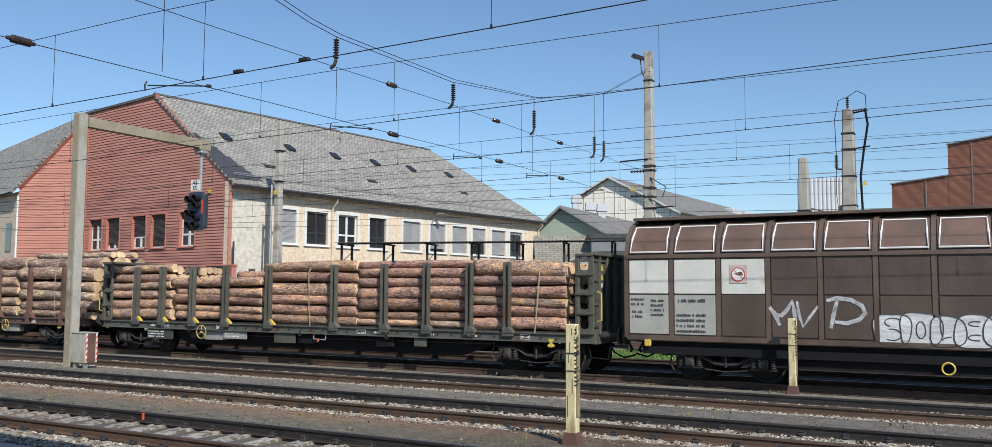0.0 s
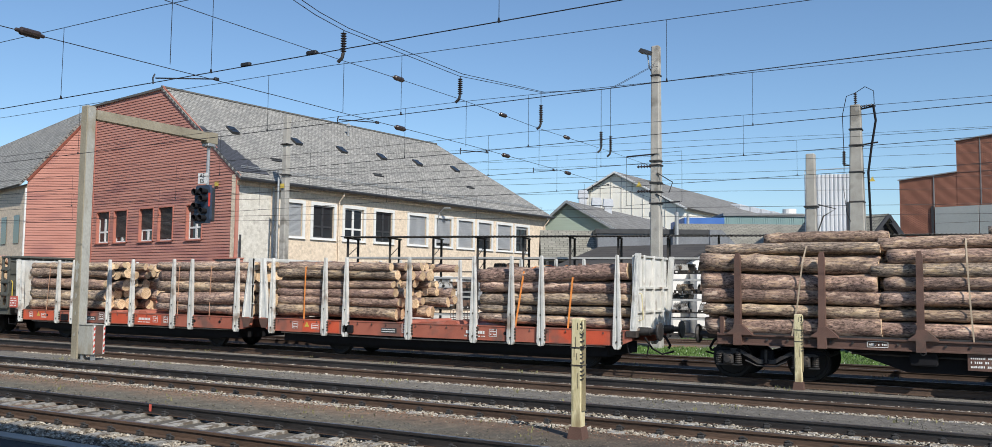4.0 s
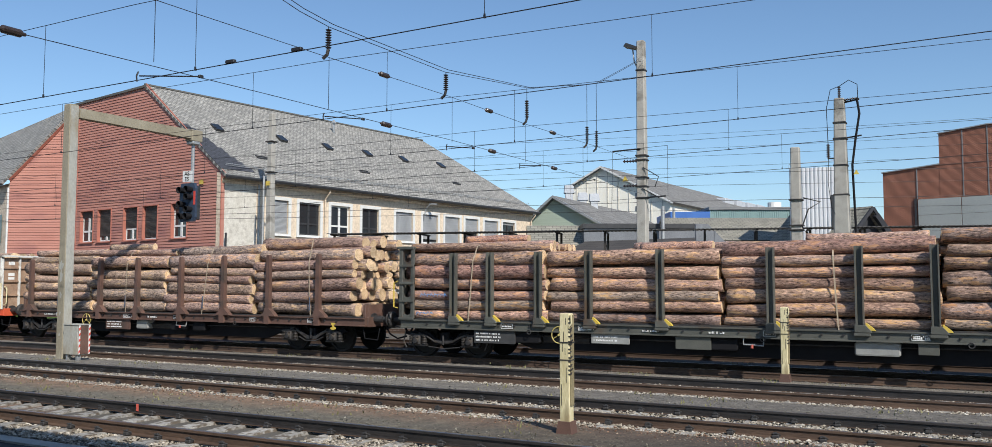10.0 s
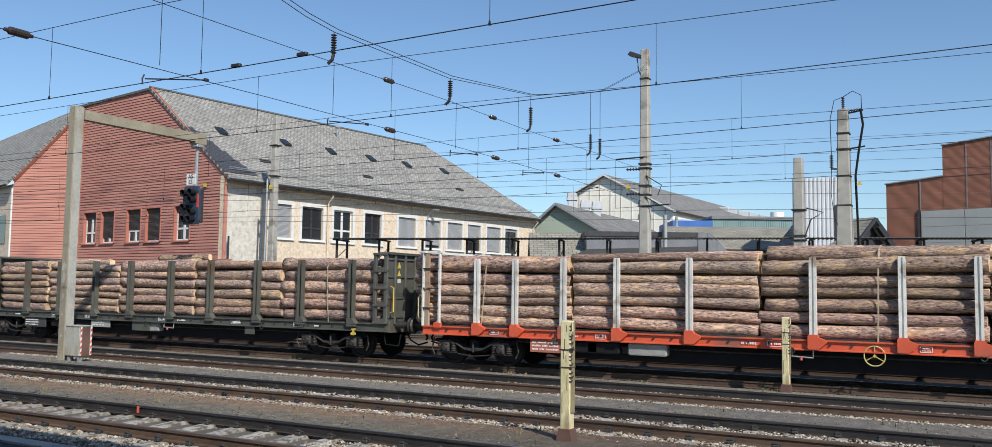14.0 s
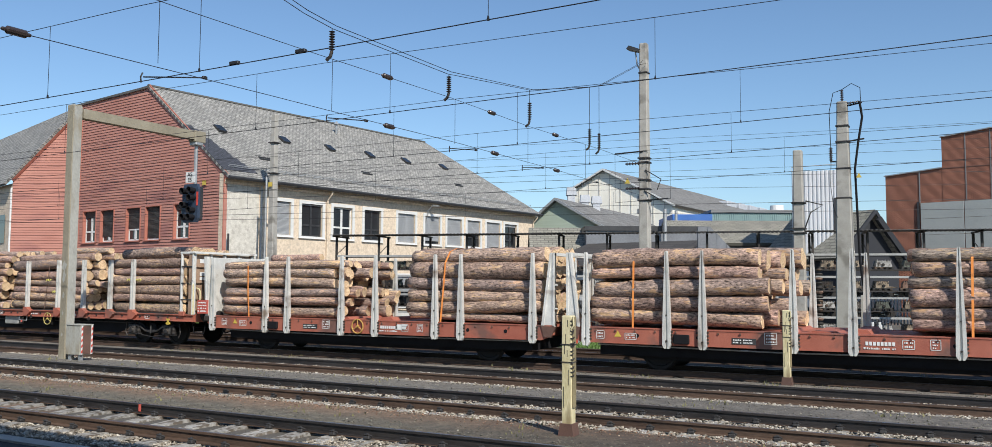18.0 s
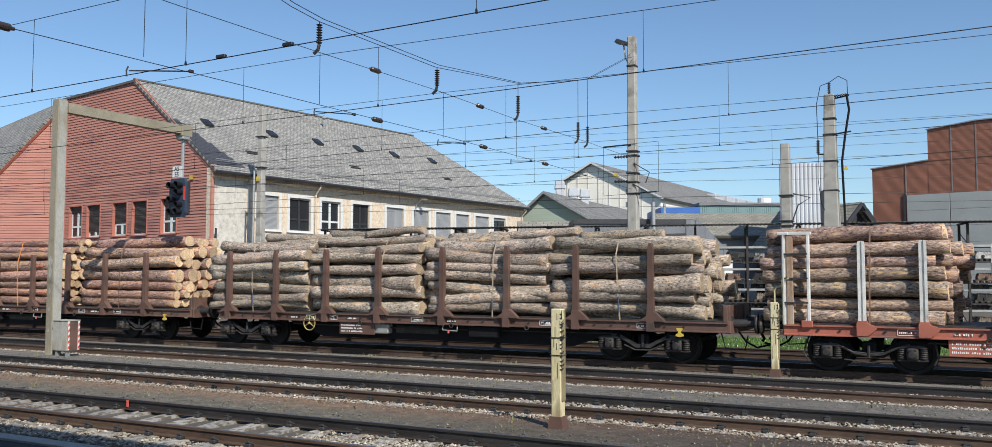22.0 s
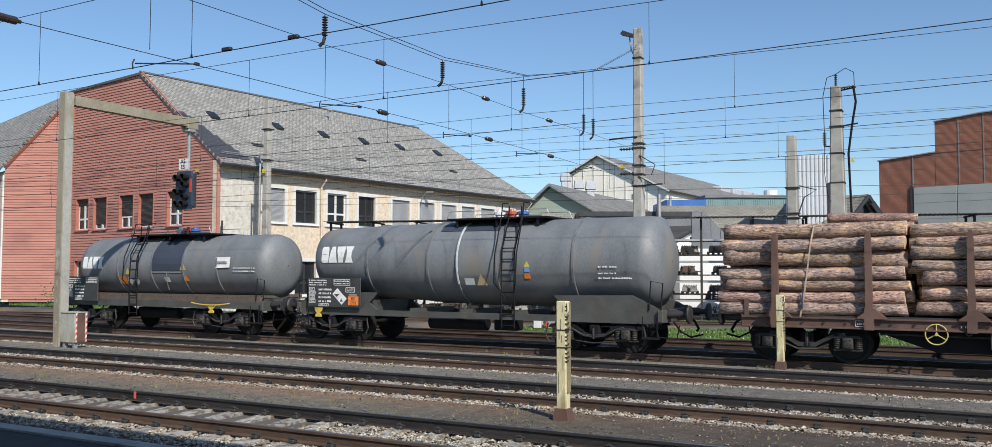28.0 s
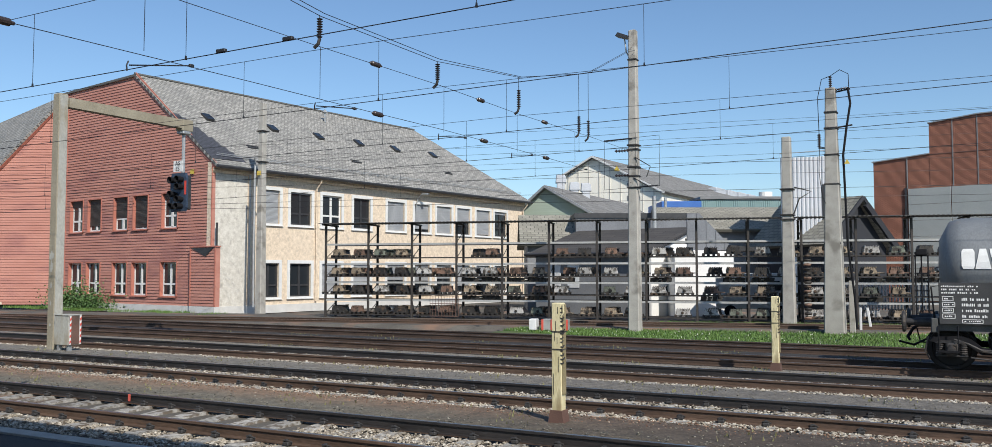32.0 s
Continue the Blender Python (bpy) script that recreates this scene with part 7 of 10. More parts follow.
def tank_wagon(s_left, length, radius, dip, label, seed):
    half = length / 2
    w = on_train(thing("tank_wagon", label, "tank wagon", "wagons of the train"), s_left + half)
    e = half - .72
    big = seed == 1
    s = Shape()
    seg, rows = 40, []
    for k in range(41):
        x = -e + 2 * e * k / 40
        edge = min(x + e, e - x)
        r = radius * (1 - (.20 if big else .0) * max(0, (-x / e)) ** 1.5)
        r *= math.sqrt(max(0, 1 - (1 - min(edge / .42, 1)) ** 2.6)) if edge < .42 else 1
        zc = (2.30 if big else 2.20) + (.10 if big else 0.0) * max(0, -x / e) - (0.03 if big else 0) * (1 - (x / e) ** 2)
        rows.append((x, max(r, .02), zc))
    rows = [(-e - .001, .02, rows[0][2])] + [(-e + .03, rows[0][1] if rows[0][1] > .3 else radius * .55 * (.82 if big else 1), rows[0][2])] + rows[1:-1] + [(e - .03, radius * .55, rows[-1][2]), (e + .001, .02, rows[-1][2])]
    for x, r, zc in rows:
        for i in range(seg):
            a = 2 * math.pi * i / seg
            s.v.append((x, math.cos(a) * r, zc + math.sin(a) * r))
    for k in range(len(rows) - 1):
        for i in range(seg):
            j = (i + 1) % seg
            s.f.append((k * seg + i, k * seg + j, (k + 1) * seg + j, (k + 1) * seg + i))
            s.m.append(0)
    barrel = part("barrel", s, [TANK_GREY], w, smooth=True)

    def radius_at(x):
        return radius * (1 - (.20 if big else .0) * max(0, (-x / e)) ** 1.5), (2.30 if big else 2.20) + (.10 if big else 0) * max(0, -x / e) - (.03 if big else 0) * (1 - (x / e) ** 2)
    seams = (-.585, -.20, -.027, .195, .593) if big else (-.50, -.13, .202, .539)
    for k, q in enumerate(seams):
        x = q * e
        r, zc = radius_at(x)
        b = Shape().lathe([(x - .035, r - .01), (x - .03, r + .035), (x + .03, r + .035), (x + .035, r - .01)], "x", (0, 0, zc), 40)
        part("band", b, [TANK_BAND], barrel)
    if big:
        q_ = -.02 * e
        r, zc = radius_at(q_)
        part("drain_pipe", Shape().line([(q_, math.cos(radians(a)) * (r + .05), zc + math.sin(radians(a)) * (r + .05)) for a in range(128, 216, 8)], .03, 6), [VENT_PIPE], barrel, "pale curved pipe down the tank's side")
    else:
        x0, x1 = -.12 * e, .19 * e
        y_ = -radius - .02
        part("plate_frame", Shape().line([(x0, y_ + .04, 1.98), (x1, y_ + .04, 1.98)], .018, 5).line([((x0 + x1) / 2, y_ + .03, 2.0), ((x0 + x1) / 2 - .03, y_ + .06, 1.7), ((x0 + x1) / 2 - .1, y_ + .25, 1.4)], .025, 5), [TANK_BAND], barrel, "grey strap below the dark jacket")
    if not big:
        d = Shape()
        x0, x1 = -.125 * e, .197 * e
        for i in range(7):
            a0, a1 = radians(104 + i * 12), radians(104 + (i + 1) * 12)
            d.face([(x0, math.cos(a) * (radius + .012), 2.20 + math.sin(a) * (radius + .012)) if n_ == 0 else (x1, math.cos(a) * (radius + .012), 2.20 + math.sin(a) * (radius + .012)) for n_, a in ((0, a0), (1, a0), (1, a1), (0, a1))])
        part("dark_jacket", d, [TANK_DARK], barrel, "dark jacket plate round the filling dome")
    else:
        d = Shape()
        for q in range(6):
            for i in range(4):
                a0, a1 = radians(96 + i * 9), radians(96 + (i + 1) * 9)
                xs = [e * (-.16 + .34 * (q + u) / 6) for u in (0, 1)]
                rz = [radius_at(x) for x in xs]
                d.face([(xs[u], math.cos(a) * (rz[u][0] + .012), rz[u][1] + math.sin(a) * (rz[u][0] + .012)) for u, a in ((0, a0), (1, a0), (1, a1), (0, a1))])
        part("dark_jacket", d, [TANK_DARK], barrel, "dark stained jacket plate below the walkway")
    # frame
    f = Shape()
    for side in (-1, 1):
        y = side * 1.12
        if big:
            for sx in (-1, 1):
                f.prism([(sx * (half - .66), .84), (sx * (half - 3.6), .84), (sx * (half - 3.2), 1.12), (sx * (half - 3.5), 1.42), (sx * (half - 1.4), 1.45), (sx * (half - .66), 1.1)], y - .05, y + .05, "y")
        f.box(-half + .66, half - .66, y - .06, y + .06, .84 if not big else .76, 1.06 if not big else .92, 0, .015)
    f.box(-half + .58, -half + .72, -1.28, 1.28, .80, 1.10, 0, .02).box(half - .72, half - .58, -1.28, 1.28, .80, 1.10, 0, .02)
    for k in range(7):
        x = (k / 3 - 1) * (half - 1.4)
        f.box(x - .08, x + .08, -1.1, 1.1, .84, 1.2 if abs(x) > 2 else 1.0)
    if not big:
        f.box(-half + 1.0, half - 1.0, -.85, .85, .95, 1.18)
        belt = Shape().box(-half + .9, half - .8, -1.16, -1.08, 1.05, 1.22, 0, .01).box(-half + 1.0, half - 1.0, -1.0, 1.0, 1.16, 1.26)
        bt = part("belt", belt, [RUSTY_FRAME], w, "rust brown riveted belt below the tank")
        rv = Shape()
        for q in range(44):
            rv.rod((-half + 1.1 + q * (2 * half - 2.1) / 43, -1.165, 1.19), (-half + 1.1 + q * (2 * half - 2.1) / 43, -1.15, 1.19), .014, 6)
        part("rivets", rv, [BLACK], bt)["kind"] = "stuff"
        ch = Shape()
        for q in range(26):
            u0, u1 = q / 26, (q + .55) / 26
            p0, p1 = [(half - 3.6 + 1.7 * u, -1.34, 1.02 - .28 * u * (1 - u)) for u in (u0, u1)]
            ch.rod(p0, p1, .022, 5)
        part("chain", ch, [YELLOW], w, "yellow and black safety chain")
    part("frame", f, [SADDLE], w)
    for x in (-half + 2.1 - .3, half - 2.1 - .3):
        bogie(w, x)
    ends(w, half)
    bx_ = -half + (1.03 if big else .74)
    pl = Shape().box(bx_, bx_ + (1.95 if big else 1.62), -1.30, -1.26, .99, 1.84, 0, .01)
    board = part("number_board", pl, [DARK_PLATE], w, "black board with white unreadable lettering")
    bars(board, bx_ + .05, bx_ + .72, -1.30, 1.60, 1.80, MARK, 3, seed)
    for q in range(4):
        boxed_marks(board, bx_ + .06, bx_ + .30 - .03 * (q % 2), 1.10 + q * .12, 1.20 + q * .12, -1.301, seed + q, 1)
    bars(board, bx_ + .42, bx_ + .90, -1.30, 1.10, 1.56, MARK, 4, seed + 3)
    boxed_marks(board, bx_ + .42, bx_ + .80, 1.01, 1.09, -1.301, seed + 21, 1)
    boxed_marks(board, bx_ + .98, bx_ + 1.58, 1.62, 1.80, -1.301, seed + 31, 2)
    for q in range(5):
        bars(board, bx_ + 1.0 + q * .115, bx_ + 1.06 + q * .115, -1.301, 1.64, 1.79, MARK, 2, seed + 40 + q)
    if big:
        hz = part("hazard_plate", Shape().box(bx_ + 1.52, bx_ + 1.88, -1.315, -1.30, 1.05, 1.31), [ORANGE], board, "orange hazard plate reading 80 over 1791")
        part("divider", Shape().box(bx_ + 1.52, bx_ + 1.88, -1.319, -1.315, 1.172, 1.184), [DARK_MARK], hz)
        text("80", .13, DARK_MARK, hz, pose(bx_ + 1.70, -1.319, 1.243, 90, 0, 0))
        text("1791", .13, DARK_MARK, hz, pose(bx_ + 1.70, -1.319, 1.108, 90, 0, 0))
        part("slide_plate", Shape().box(bx_ + 1.54, bx_ + 1.82, -1.31, -1.30, 1.33, 1.37), [PLATE], board)
        boxed_marks(board, bx_ + 1.42, bx_ + 1.75, 1.42, 1.57, -1.301, 9, 2)
        part("hazard_diamond", Shape().prism([(bx_ + 1.28, 1.06), (bx_ + 1.46, 1.23), (bx_ + 1.12, 1.54), (bx_ + .94, 1.37)], -1.308, -1.301, "y"), [MARK], board, "white hazard labels with black signs")
        part("label_sign", Shape().prism([(bx_ + 1.0, 1.37), (bx_ + 1.10, 1.28), (bx_ + 1.20, 1.37)], -1.312, -1.309, "y").prism([(bx_ + 1.22, 1.14), (bx_ + 1.34, 1.16), (bx_ + 1.28, 1.2), (bx_ + 1.3, 1.26), (bx_ + 1.24, 1.2)], -1.312, -1.309, "y"), [DARK_MARK], board)
    # marks on the barrel's side
    zc = radius_at(-e * .8)[1]
    emblem(barrel, -e * .90, zc - .08, .48 if big else .42, radius_at)

    def decal(name, pts, x, z, mat, label=""):
        r, zc = radius_at(x)
        d = Shape()
        y = [-math.sqrt(max(r * r - (z + v - zc) ** 2, 0)) - (.016 if abs(v) < .15 else .035) for u, v in pts]
        d.face([(x + u, yy, z + v) for (u, v), yy in zip(pts, y)])
        part(name, d, [mat], barrel, label)
    tri = [(-.13, -.11), (.13, -.11), (0, .12)]
    sq = [(-.19, -.13), (.19, -.13), (.19, .13), (-.19, .13)]
    dia = [(0, -.15), (.15, 0), (0, .15), (-.15, 0)]
    if big:
        decal("triangle_mark", [(-.17, -.12), (.17, -.12), (0, .2)], e * .108, 1.78, surface("tan_mark", (.6, .42, .22), (.7, .5, .28), 5, .6, 0, 0))
        decal("label_mark", [(-.15, -.09), (.15, -.09), (.15, .09), (-.15, .09)], e * .040, 1.76, MARK)
        decal("warning_mark", [(-.09, -.07), (.09, -.07), (0, .10)], e * .36, 2.22, YELLOW)
        decal("warning_mark", [(-.08, -.05), (.08, -.05), (.08, .07), (-.08, .07)], e * .36, 2.07, BLUE_PAINT)
        decal("warning_mark", [(-.09, -.08), (.09, -.08), (.09, .06), (-.09, .06)], e * .36, 1.93, ORANGE)
        for k, (x, z) in enumerate(((.72, 2.12), (.72, 1.96), (.72, 1.84))):
            bars(barrel, x * e, x * e + (.5 if k < 2 else .9), -radius - .018, z, z + .07, MARK, 1, 70 + k)
    else:
        decal("hazard_plate", sq, -e * .455, 1.72, ORANGE, "orange hazard plate")
        decal("warning_mark", tri, -e * .385, 2.03, YELLOW)
        decal("hazard_diamond", dia, -e * .375, 1.70, MARK, "white hazard diamond")
        decal("hazard_diamond", dia, -e * .305, 1.70, MARK, "white hazard diamond")
        decal("warning_mark", [(-.14, -.11), (.14, -.11), (0, .15)], e * .205, 2.18, YELLOW, "yellow warning triangle")
        decal("warning_mark", tri, e * .225, 1.82, ORANGE)
        decal("label_mark", [(-.13, -.08), (.13, -.08), (.13, .08), (-.13, .08)], e * .025, 1.75, MARK)
        decal("company_plate", [(-.32, -.18), (.32, -.16), (.32, .18), (-.32, .17)], e * .60, 2.31, MARK, "white company plate with a grey mark")
        r, zc = radius_at(e * .60)
        part("company_mark", Shape().box(e * .60 - .20, e * .60 + .20, -r - .05, -r - .012, 2.29, 2.35), [PLATE], barrel)
        for k, z in enumerate((2.10, 2.0)):
            bars(barrel, e * .70, e * .70 + .95, -radius - .012, z, z + .07, MARK, 1, 80 + k)
    # walkway with rails, dome and ladder
    r, zc = radius_at(0)
    top = zc + r
    c = e * (.15 if big else -.02)
    k = 1.55 if big else 1.9
    wk = Shape().box(c - k, c + k, -.75, .75, top + .02, top + .07, 0, .01)
    for x in (c - k + .3, c, c + k - .3):
        wk.box(x - .03, x + .03, -.7, .7, top - .18, top + .03)
    deck = part("walkway", wk, [BLACK], w, "dark grating walkway on top of the tank")
    rl = Shape()
    for y in (-.74, .74):
        rl.line([(c - k, y, top + .05), (c - k + .1, y, top + .26), (c - .2, y, top + .26)], .014, 5)
        rl.line([(c + k - 1.0, y, top + .05), (c + k - .9, y, top + .26), (c + k, y, top + .26), (c + k + .1, y, top + .05)], .014, 5)
    part("walkway_rail", rl, [GALV], deck)
    for dx, col, nm in ((-.25, WHITE, "white valve"), (.48, surface("blue_cap", (.03, .10, .35), (.05, .15, .45), 5, .4, 0, 0), "blue valve"), (.12, surface("red_cap", (.4, .07, .05), (.5, .1, .07), 5, .4, 0, 0), "red valve")):
        part("valve", Shape().lathe([(top + .05, .0), (top + .05, .13), (top + .16, .13), (top + .18, .17), (top + .25, .17), (top + .27, .08), (top + .33, .06), (top + .33, 0)], "z", (c + dx, 0, 0), 12), [col], deck, nm + " cap")
    dome = Shape().lathe([(top - .05, .34), (top + .10, .34), (top + .14, .30), (top + .16, 0)], "z", (c + .7, 0, 0), 16)
    part("manhole", dome, [TANK_DARK], w)
    lx = e * (.265 if big else -.265)
    ld = Shape()
    for dx in (-.19, .19):
        ld.line([(lx + dx, -1.22, .55), (lx + dx, -1.24, 1.7), (lx + dx, -1.20, 2.6), (lx + dx, -.80, top + .05), (lx + dx, -.78, top + .35)], .02, 5)
    for q in range(10):
        z = .62 + q * .29
        y = -1.22 if z < 2.6 else -1.22 + (z - 2.6) / (top - 2.55) * .42
        ld.rod((lx - .19, y, z), (lx + .19, y, z), .016, 5)
    part("ladder", ld, [BLACK], w, "dark steel ladder")
    cage = Shape()
    for dx in (-.32, .32):
        cage.line([(lx + dx * .6, -1.25, 1.5), (lx + dx, -1.42, 1.75), (lx + dx, -1.36, 2.5), (lx + dx, -.98, top + .1), (lx + dx, -.92, top + .42), (lx + dx, -.6, top + .45)], .018, 5)
    part("ladder_rail", cage, [BLACK], w, "dark handrail beside the ladder")
    for side in (-1, 1):
        h = Shape().line([(side * (half - .66), -1.2, .95), (side * (half - .60), -1.2, 1.75), (side * (half - .9), -1.2, 1.8), (side * (half - .95), -1.2, 1.1)], .018, 5)
        part("handrail", h, [BLACK], w)
        st_ = Shape().box(side * (half - .9) - .2, side * (half - .9) + .2, -1.34, -1.1, .40, .44).line([(side * (half - .9) - .18, -1.3, .42), (side * (half - .9) - .18, -1.3, .95)], .014, 5).line([(side * (half - .9) + .18, -1.3, .42), (side * (half - .9) + .18, -1.3, .95)], .014, 5)
        part("step", st_, [BLACK], w)
    und = Shape().rod((-1.2, -.75, .62), (.6, -.75, .62), .19, 16).box(.9, 1.6, -.95, -.55, .46, .80, 0, .03)
    part("air_tank", und, [BLACK], w)
    x_ = half - 2.75 if not big else -half + 1.45
    part("brake_handle", Shape().prism([(x_ - .14, .96), (x_ + .14, .96), (x_ + .12, .86), (x_ + .05, .80), (x_ + .11, .74), (x_ + .10, .69), (x_ - .10, .69), (x_ - .11, .74), (x_ - .05, .80), (x_ - .12, .86)], -1.32, -1.27, "y", 0, .008), [YELLOW], w, "yellow brake lever")
    return w


S = dict(
    W2=dict(mid=-17.9, length=19.8, stakes=[-7.57, -6.31, -4.87, -3.38, -1.54, 1.05, 2.87, 4.31, 5.7, 6.86], stacks=[(-9.26, -6.04, 2.86), (-5.91, -1.96, 2.62), (-1.88, 1.77, 2.92), (1.81, 5.61, 2.91), (5.65, 8.54, 2.91)], wheel=-4.4, plate=-6.4, gear=0.1),
    W3=dict(mid=-36.05, length=16.5, stakes=[-7.15, -5.31, -3.36, -1.52, 0.64, 2.65, 4.6, 6.6], stacks=[(-8.06, -4.19, 3.2), (-4.15, -0.38, 3.26), (-0.25, 3.58, 3.41), (3.64, 7.94, 3.46)], wheel=3.2, plate=-1.9, gear=-0.17),
    W4a=dict(mid=-51.02, length=13.45, stakes=[-6.53, -4.43, -3.63, -1.38, 0.75, 1.9, 2.78, 4.87], stacks=[(-6.47, -2.22, 2.7), (0.78, 5.14, 2.77)]),
    W4b=dict(mid=-64.22, length=12.95, stakes=[-6.2, -3.97, -3.09, -1.1, 0.13, 2.2, 3.07, 5.15], stacks=[(-5.95, -1.65, 2.82), (1.16, 5.45, 2.79)]),
    W5=dict(mid=-80.85, length=20.3, stakes=[-7.65, -6.46, -5.04, -3.62, -1.8, 0.8, 2.63, 4.08, 5.45, 6.63], stacks=[(-9.23, -6.1, 2.98), (-6.07, -2.31, 2.96), (-2.28, 1.41, 2.97), (1.47, 5.13, 3.01), (5.18, 8.36, 3.14)], wheel=3.5, plate=-6.0, gear=-0.34),
    W6=dict(mid=-100.8, length=19.6, stakes=[-7.45, -6.32, -4.9, -3.5, -1.65, 0.93, 2.79, 4.26, 5.65, 6.85], stacks=[(-9.1, -4.74, 3.09), (-4.66, -0.23, 2.97), (-0.17, 4.33, 3.0), (4.39, 8.59, 3.14)], wheel=-4.3, plate=-6.2, gear=-0.3),
    W7=dict(mid=-119.2, length=17.2, stakes=[-7.4, -5.5, -3.54, -1.63, 0.47, 2.39, 4.29, 6.25], stacks=[(-8.01, -4.29, 3.23), (-4.22, -0.4, 3.35), (-0.34, 3.52, 3.24), (3.57, 7.44, 3.39)], wheel=-4.2, plate=-2.6, gear=-0.5),
    W8=dict(mid=-137.95, length=20.3, stakes=[-7.81, -6.66, -5.28, -3.84, -2.02, 0.76, 2.56, 3.98, 5.37, 6.54], stacks=[(-9.47, -5.12, 3.04), (-5.1, -0.45, 3.04), (-0.37, 4.22, 3.12), (4.28, 8.38, 3.16)], wheel=2.0, plate=-5.6, gear=-0.43),
    W9=dict(mid=-158.05, length=19.9, stakes=[-9.02, -7.12, -5.2, -3.25, -1.42, 0.56, 2.38, 4.4, 6.17, 8.09], stacks=[(-8.96, -6.09, 2.84), (-6.03, -2.22, 2.78), (-2.14, 1.49, 2.87), (1.54, 5.26, 2.82), (5.3, 9.06, 2.87)], wheel=-4.6, plate=-6.6, gear=-0.3),
    W10a=dict(mid=-174.43, length=12.85, stakes=[-5.96, -3.88, -3.02, -0.98, 0.26, 2.32, 3.13, 5.31], stacks=[(-5.9, -1.72, 2.97), (1.4, 5.59, 2.93)]),
    W10b=dict(mid=-187.22, length=12.75, stakes=[-6.09, -3.84, -2.96, -0.9, 0.32, 2.35, 3.17, 5.34], stacks=[(-5.81, -1.4, 2.9), (1.31, 5.57, 3.02)]),
    W11=dict(mid=-203.7, length=20.2, stakes=[-7.85, -6.65, -5.27, -3.85, -2.04, 0.75, 2.54, 3.95, 5.38, 6.54], stacks=[(-9.57, -6.3, 3.32), (-5.01, -1.07, 3.24), (-0.34, 3.84, 3.21), (5.32, 8.4, 3.33)], wheel=2.0, plate=-5.6, gear=-0.2),
    W12=dict(mid=-222.4, length=17.2, stakes=[-7.53, -5.63, -3.72, -1.85, 0.28, 2.25, 4.2, 6.15], stacks=[(-8.41, -4.54, 3.17), (-4.47, -0.61, 3.23), (-0.32, 3.34, 3.13), (3.4, 7.25, 3.16)], wheel=-4.3, plate=-2.6, gear=-0.5),
    W13=dict(mid=-239.85, length=17.7, stakes=[-7.59, -5.7, -3.77, -1.92, 0.19, 2.14, 4.1, 6.12], stacks=[(-8.69, -4.06, 3.27), (-3.07, 1.57, 3.42), (2.66, 7.32, 3.41)], wheel=-4.3, plate=-2.7, gear=-0.66),
    W14=dict(mid=-257.6, length=17.8, stakes=[-7.53, -5.58, -3.64, -1.67, 0.42, 2.37, 4.28, 6.2], stacks=[(-8.74, -4.81, 3.18), (-4.7, -0.82, 3.08), (-0.65, 3.0, 3.09), (3.06, 7.62, 3.12)], wheel=-4.3, plate=-2.7, gear=-0.5),
)
tagged(covered_wagon(-7.95, 23.0))
RED_LOGS, BROWN_LOGS, LIGHT_LOGS = "stack of reddish-brown debarked spruce logs on a wagon", "stack of brown spruce logs with bark on a wagon", "stack of pale spruce logs with sawn ends on a wagon"
GREY_LOGS = "stack of greyish crooked hardwood logs on a wagon"
TIMBER = [
    # wagon, kind, bark, label of the stacks, log radius, raggedness of the right ends per stack, odd logs on top
    ("W2", "green", BARK_RED, RED_LOGS, .155, (0, 0, 0, 0, 0), (0, 2, 0, 0, 0)),
    ("W3", "brown", BARK_LIGHT, LIGHT_LOGS, .165, (.2, .1, .1, .5), (1, 1, 0, 0)),
    ("W4a", "low", BARK_LIGHT, BROWN_LOGS, .16, (1.0, 0), (0, 0)),
    ("W4b", "low", BARK_LIGHT, BROWN_LOGS, .165, (1.0, 0), (0, 0)),
    ("W5", "green", BARK_RED, RED_LOGS, .16, (0, 0, 0, 0, 0), (0, 0, 0, 0, 0)),
    ("W6", "green", BARK_RED, RED_LOGS, .155, (0, 0, 0, 0), (2, 2, 1, 0)),
    ("W7", "brown", BARK_BROWN, RED_LOGS, .17, (.1, .15, .1, .5), (0, 1, 0, 0)),
    ("W8", "red", BARK_BROWN, BROWN_LOGS, .15, (0, .1, 0, 0), (0, 0, 0, 0)),
    ("W9", "green", BARK_BROWN, BROWN_LOGS, .14, (0, .1, .1, .1, 0), (0, 1, 1, 0, 0)),
    ("W10a", "faded_low", BARK_BROWN, BROWN_LOGS, .16, (1.0, 0), (0, 0)),
    ("W10b", "faded_low", BARK_BROWN, BROWN_LOGS, .16, (1.2, 0), (1, 0)),
    ("W11", "faded", BARK_BROWN, BROWN_LOGS, .155, (.7, .9, 1.2, 0), (0, 0, 1, 0)),
    ("W12", "brown", BARK_BEECH, GREY_LOGS, .175, (.2, .3, .3, .5), (1, 2, 1, 1)),
    ("W13", "brown", BARK_RED, LIGHT_LOGS, .155, (.7, .6, .4), (0, 0, 0)),
    ("W14", "brown", BARK_BROWN, BROWN_LOGS, .155, (.15, .15, .1, .6), (1, 0, 0, 0)),
]
KIND_LABEL = dict(
    green="grey-green stake wagon with steel end walls, loaded with logs", brown="red-brown stake wagon with gusseted stakes, loaded with logs",
    red="bright red stake wagon with white stakes and end frames", faded="faded red stake wagon with white stakes and end frames",
    low="bright red low articulated timber wagon with white stakes", faded_low="faded red low articulated timber wagon with white stakes")
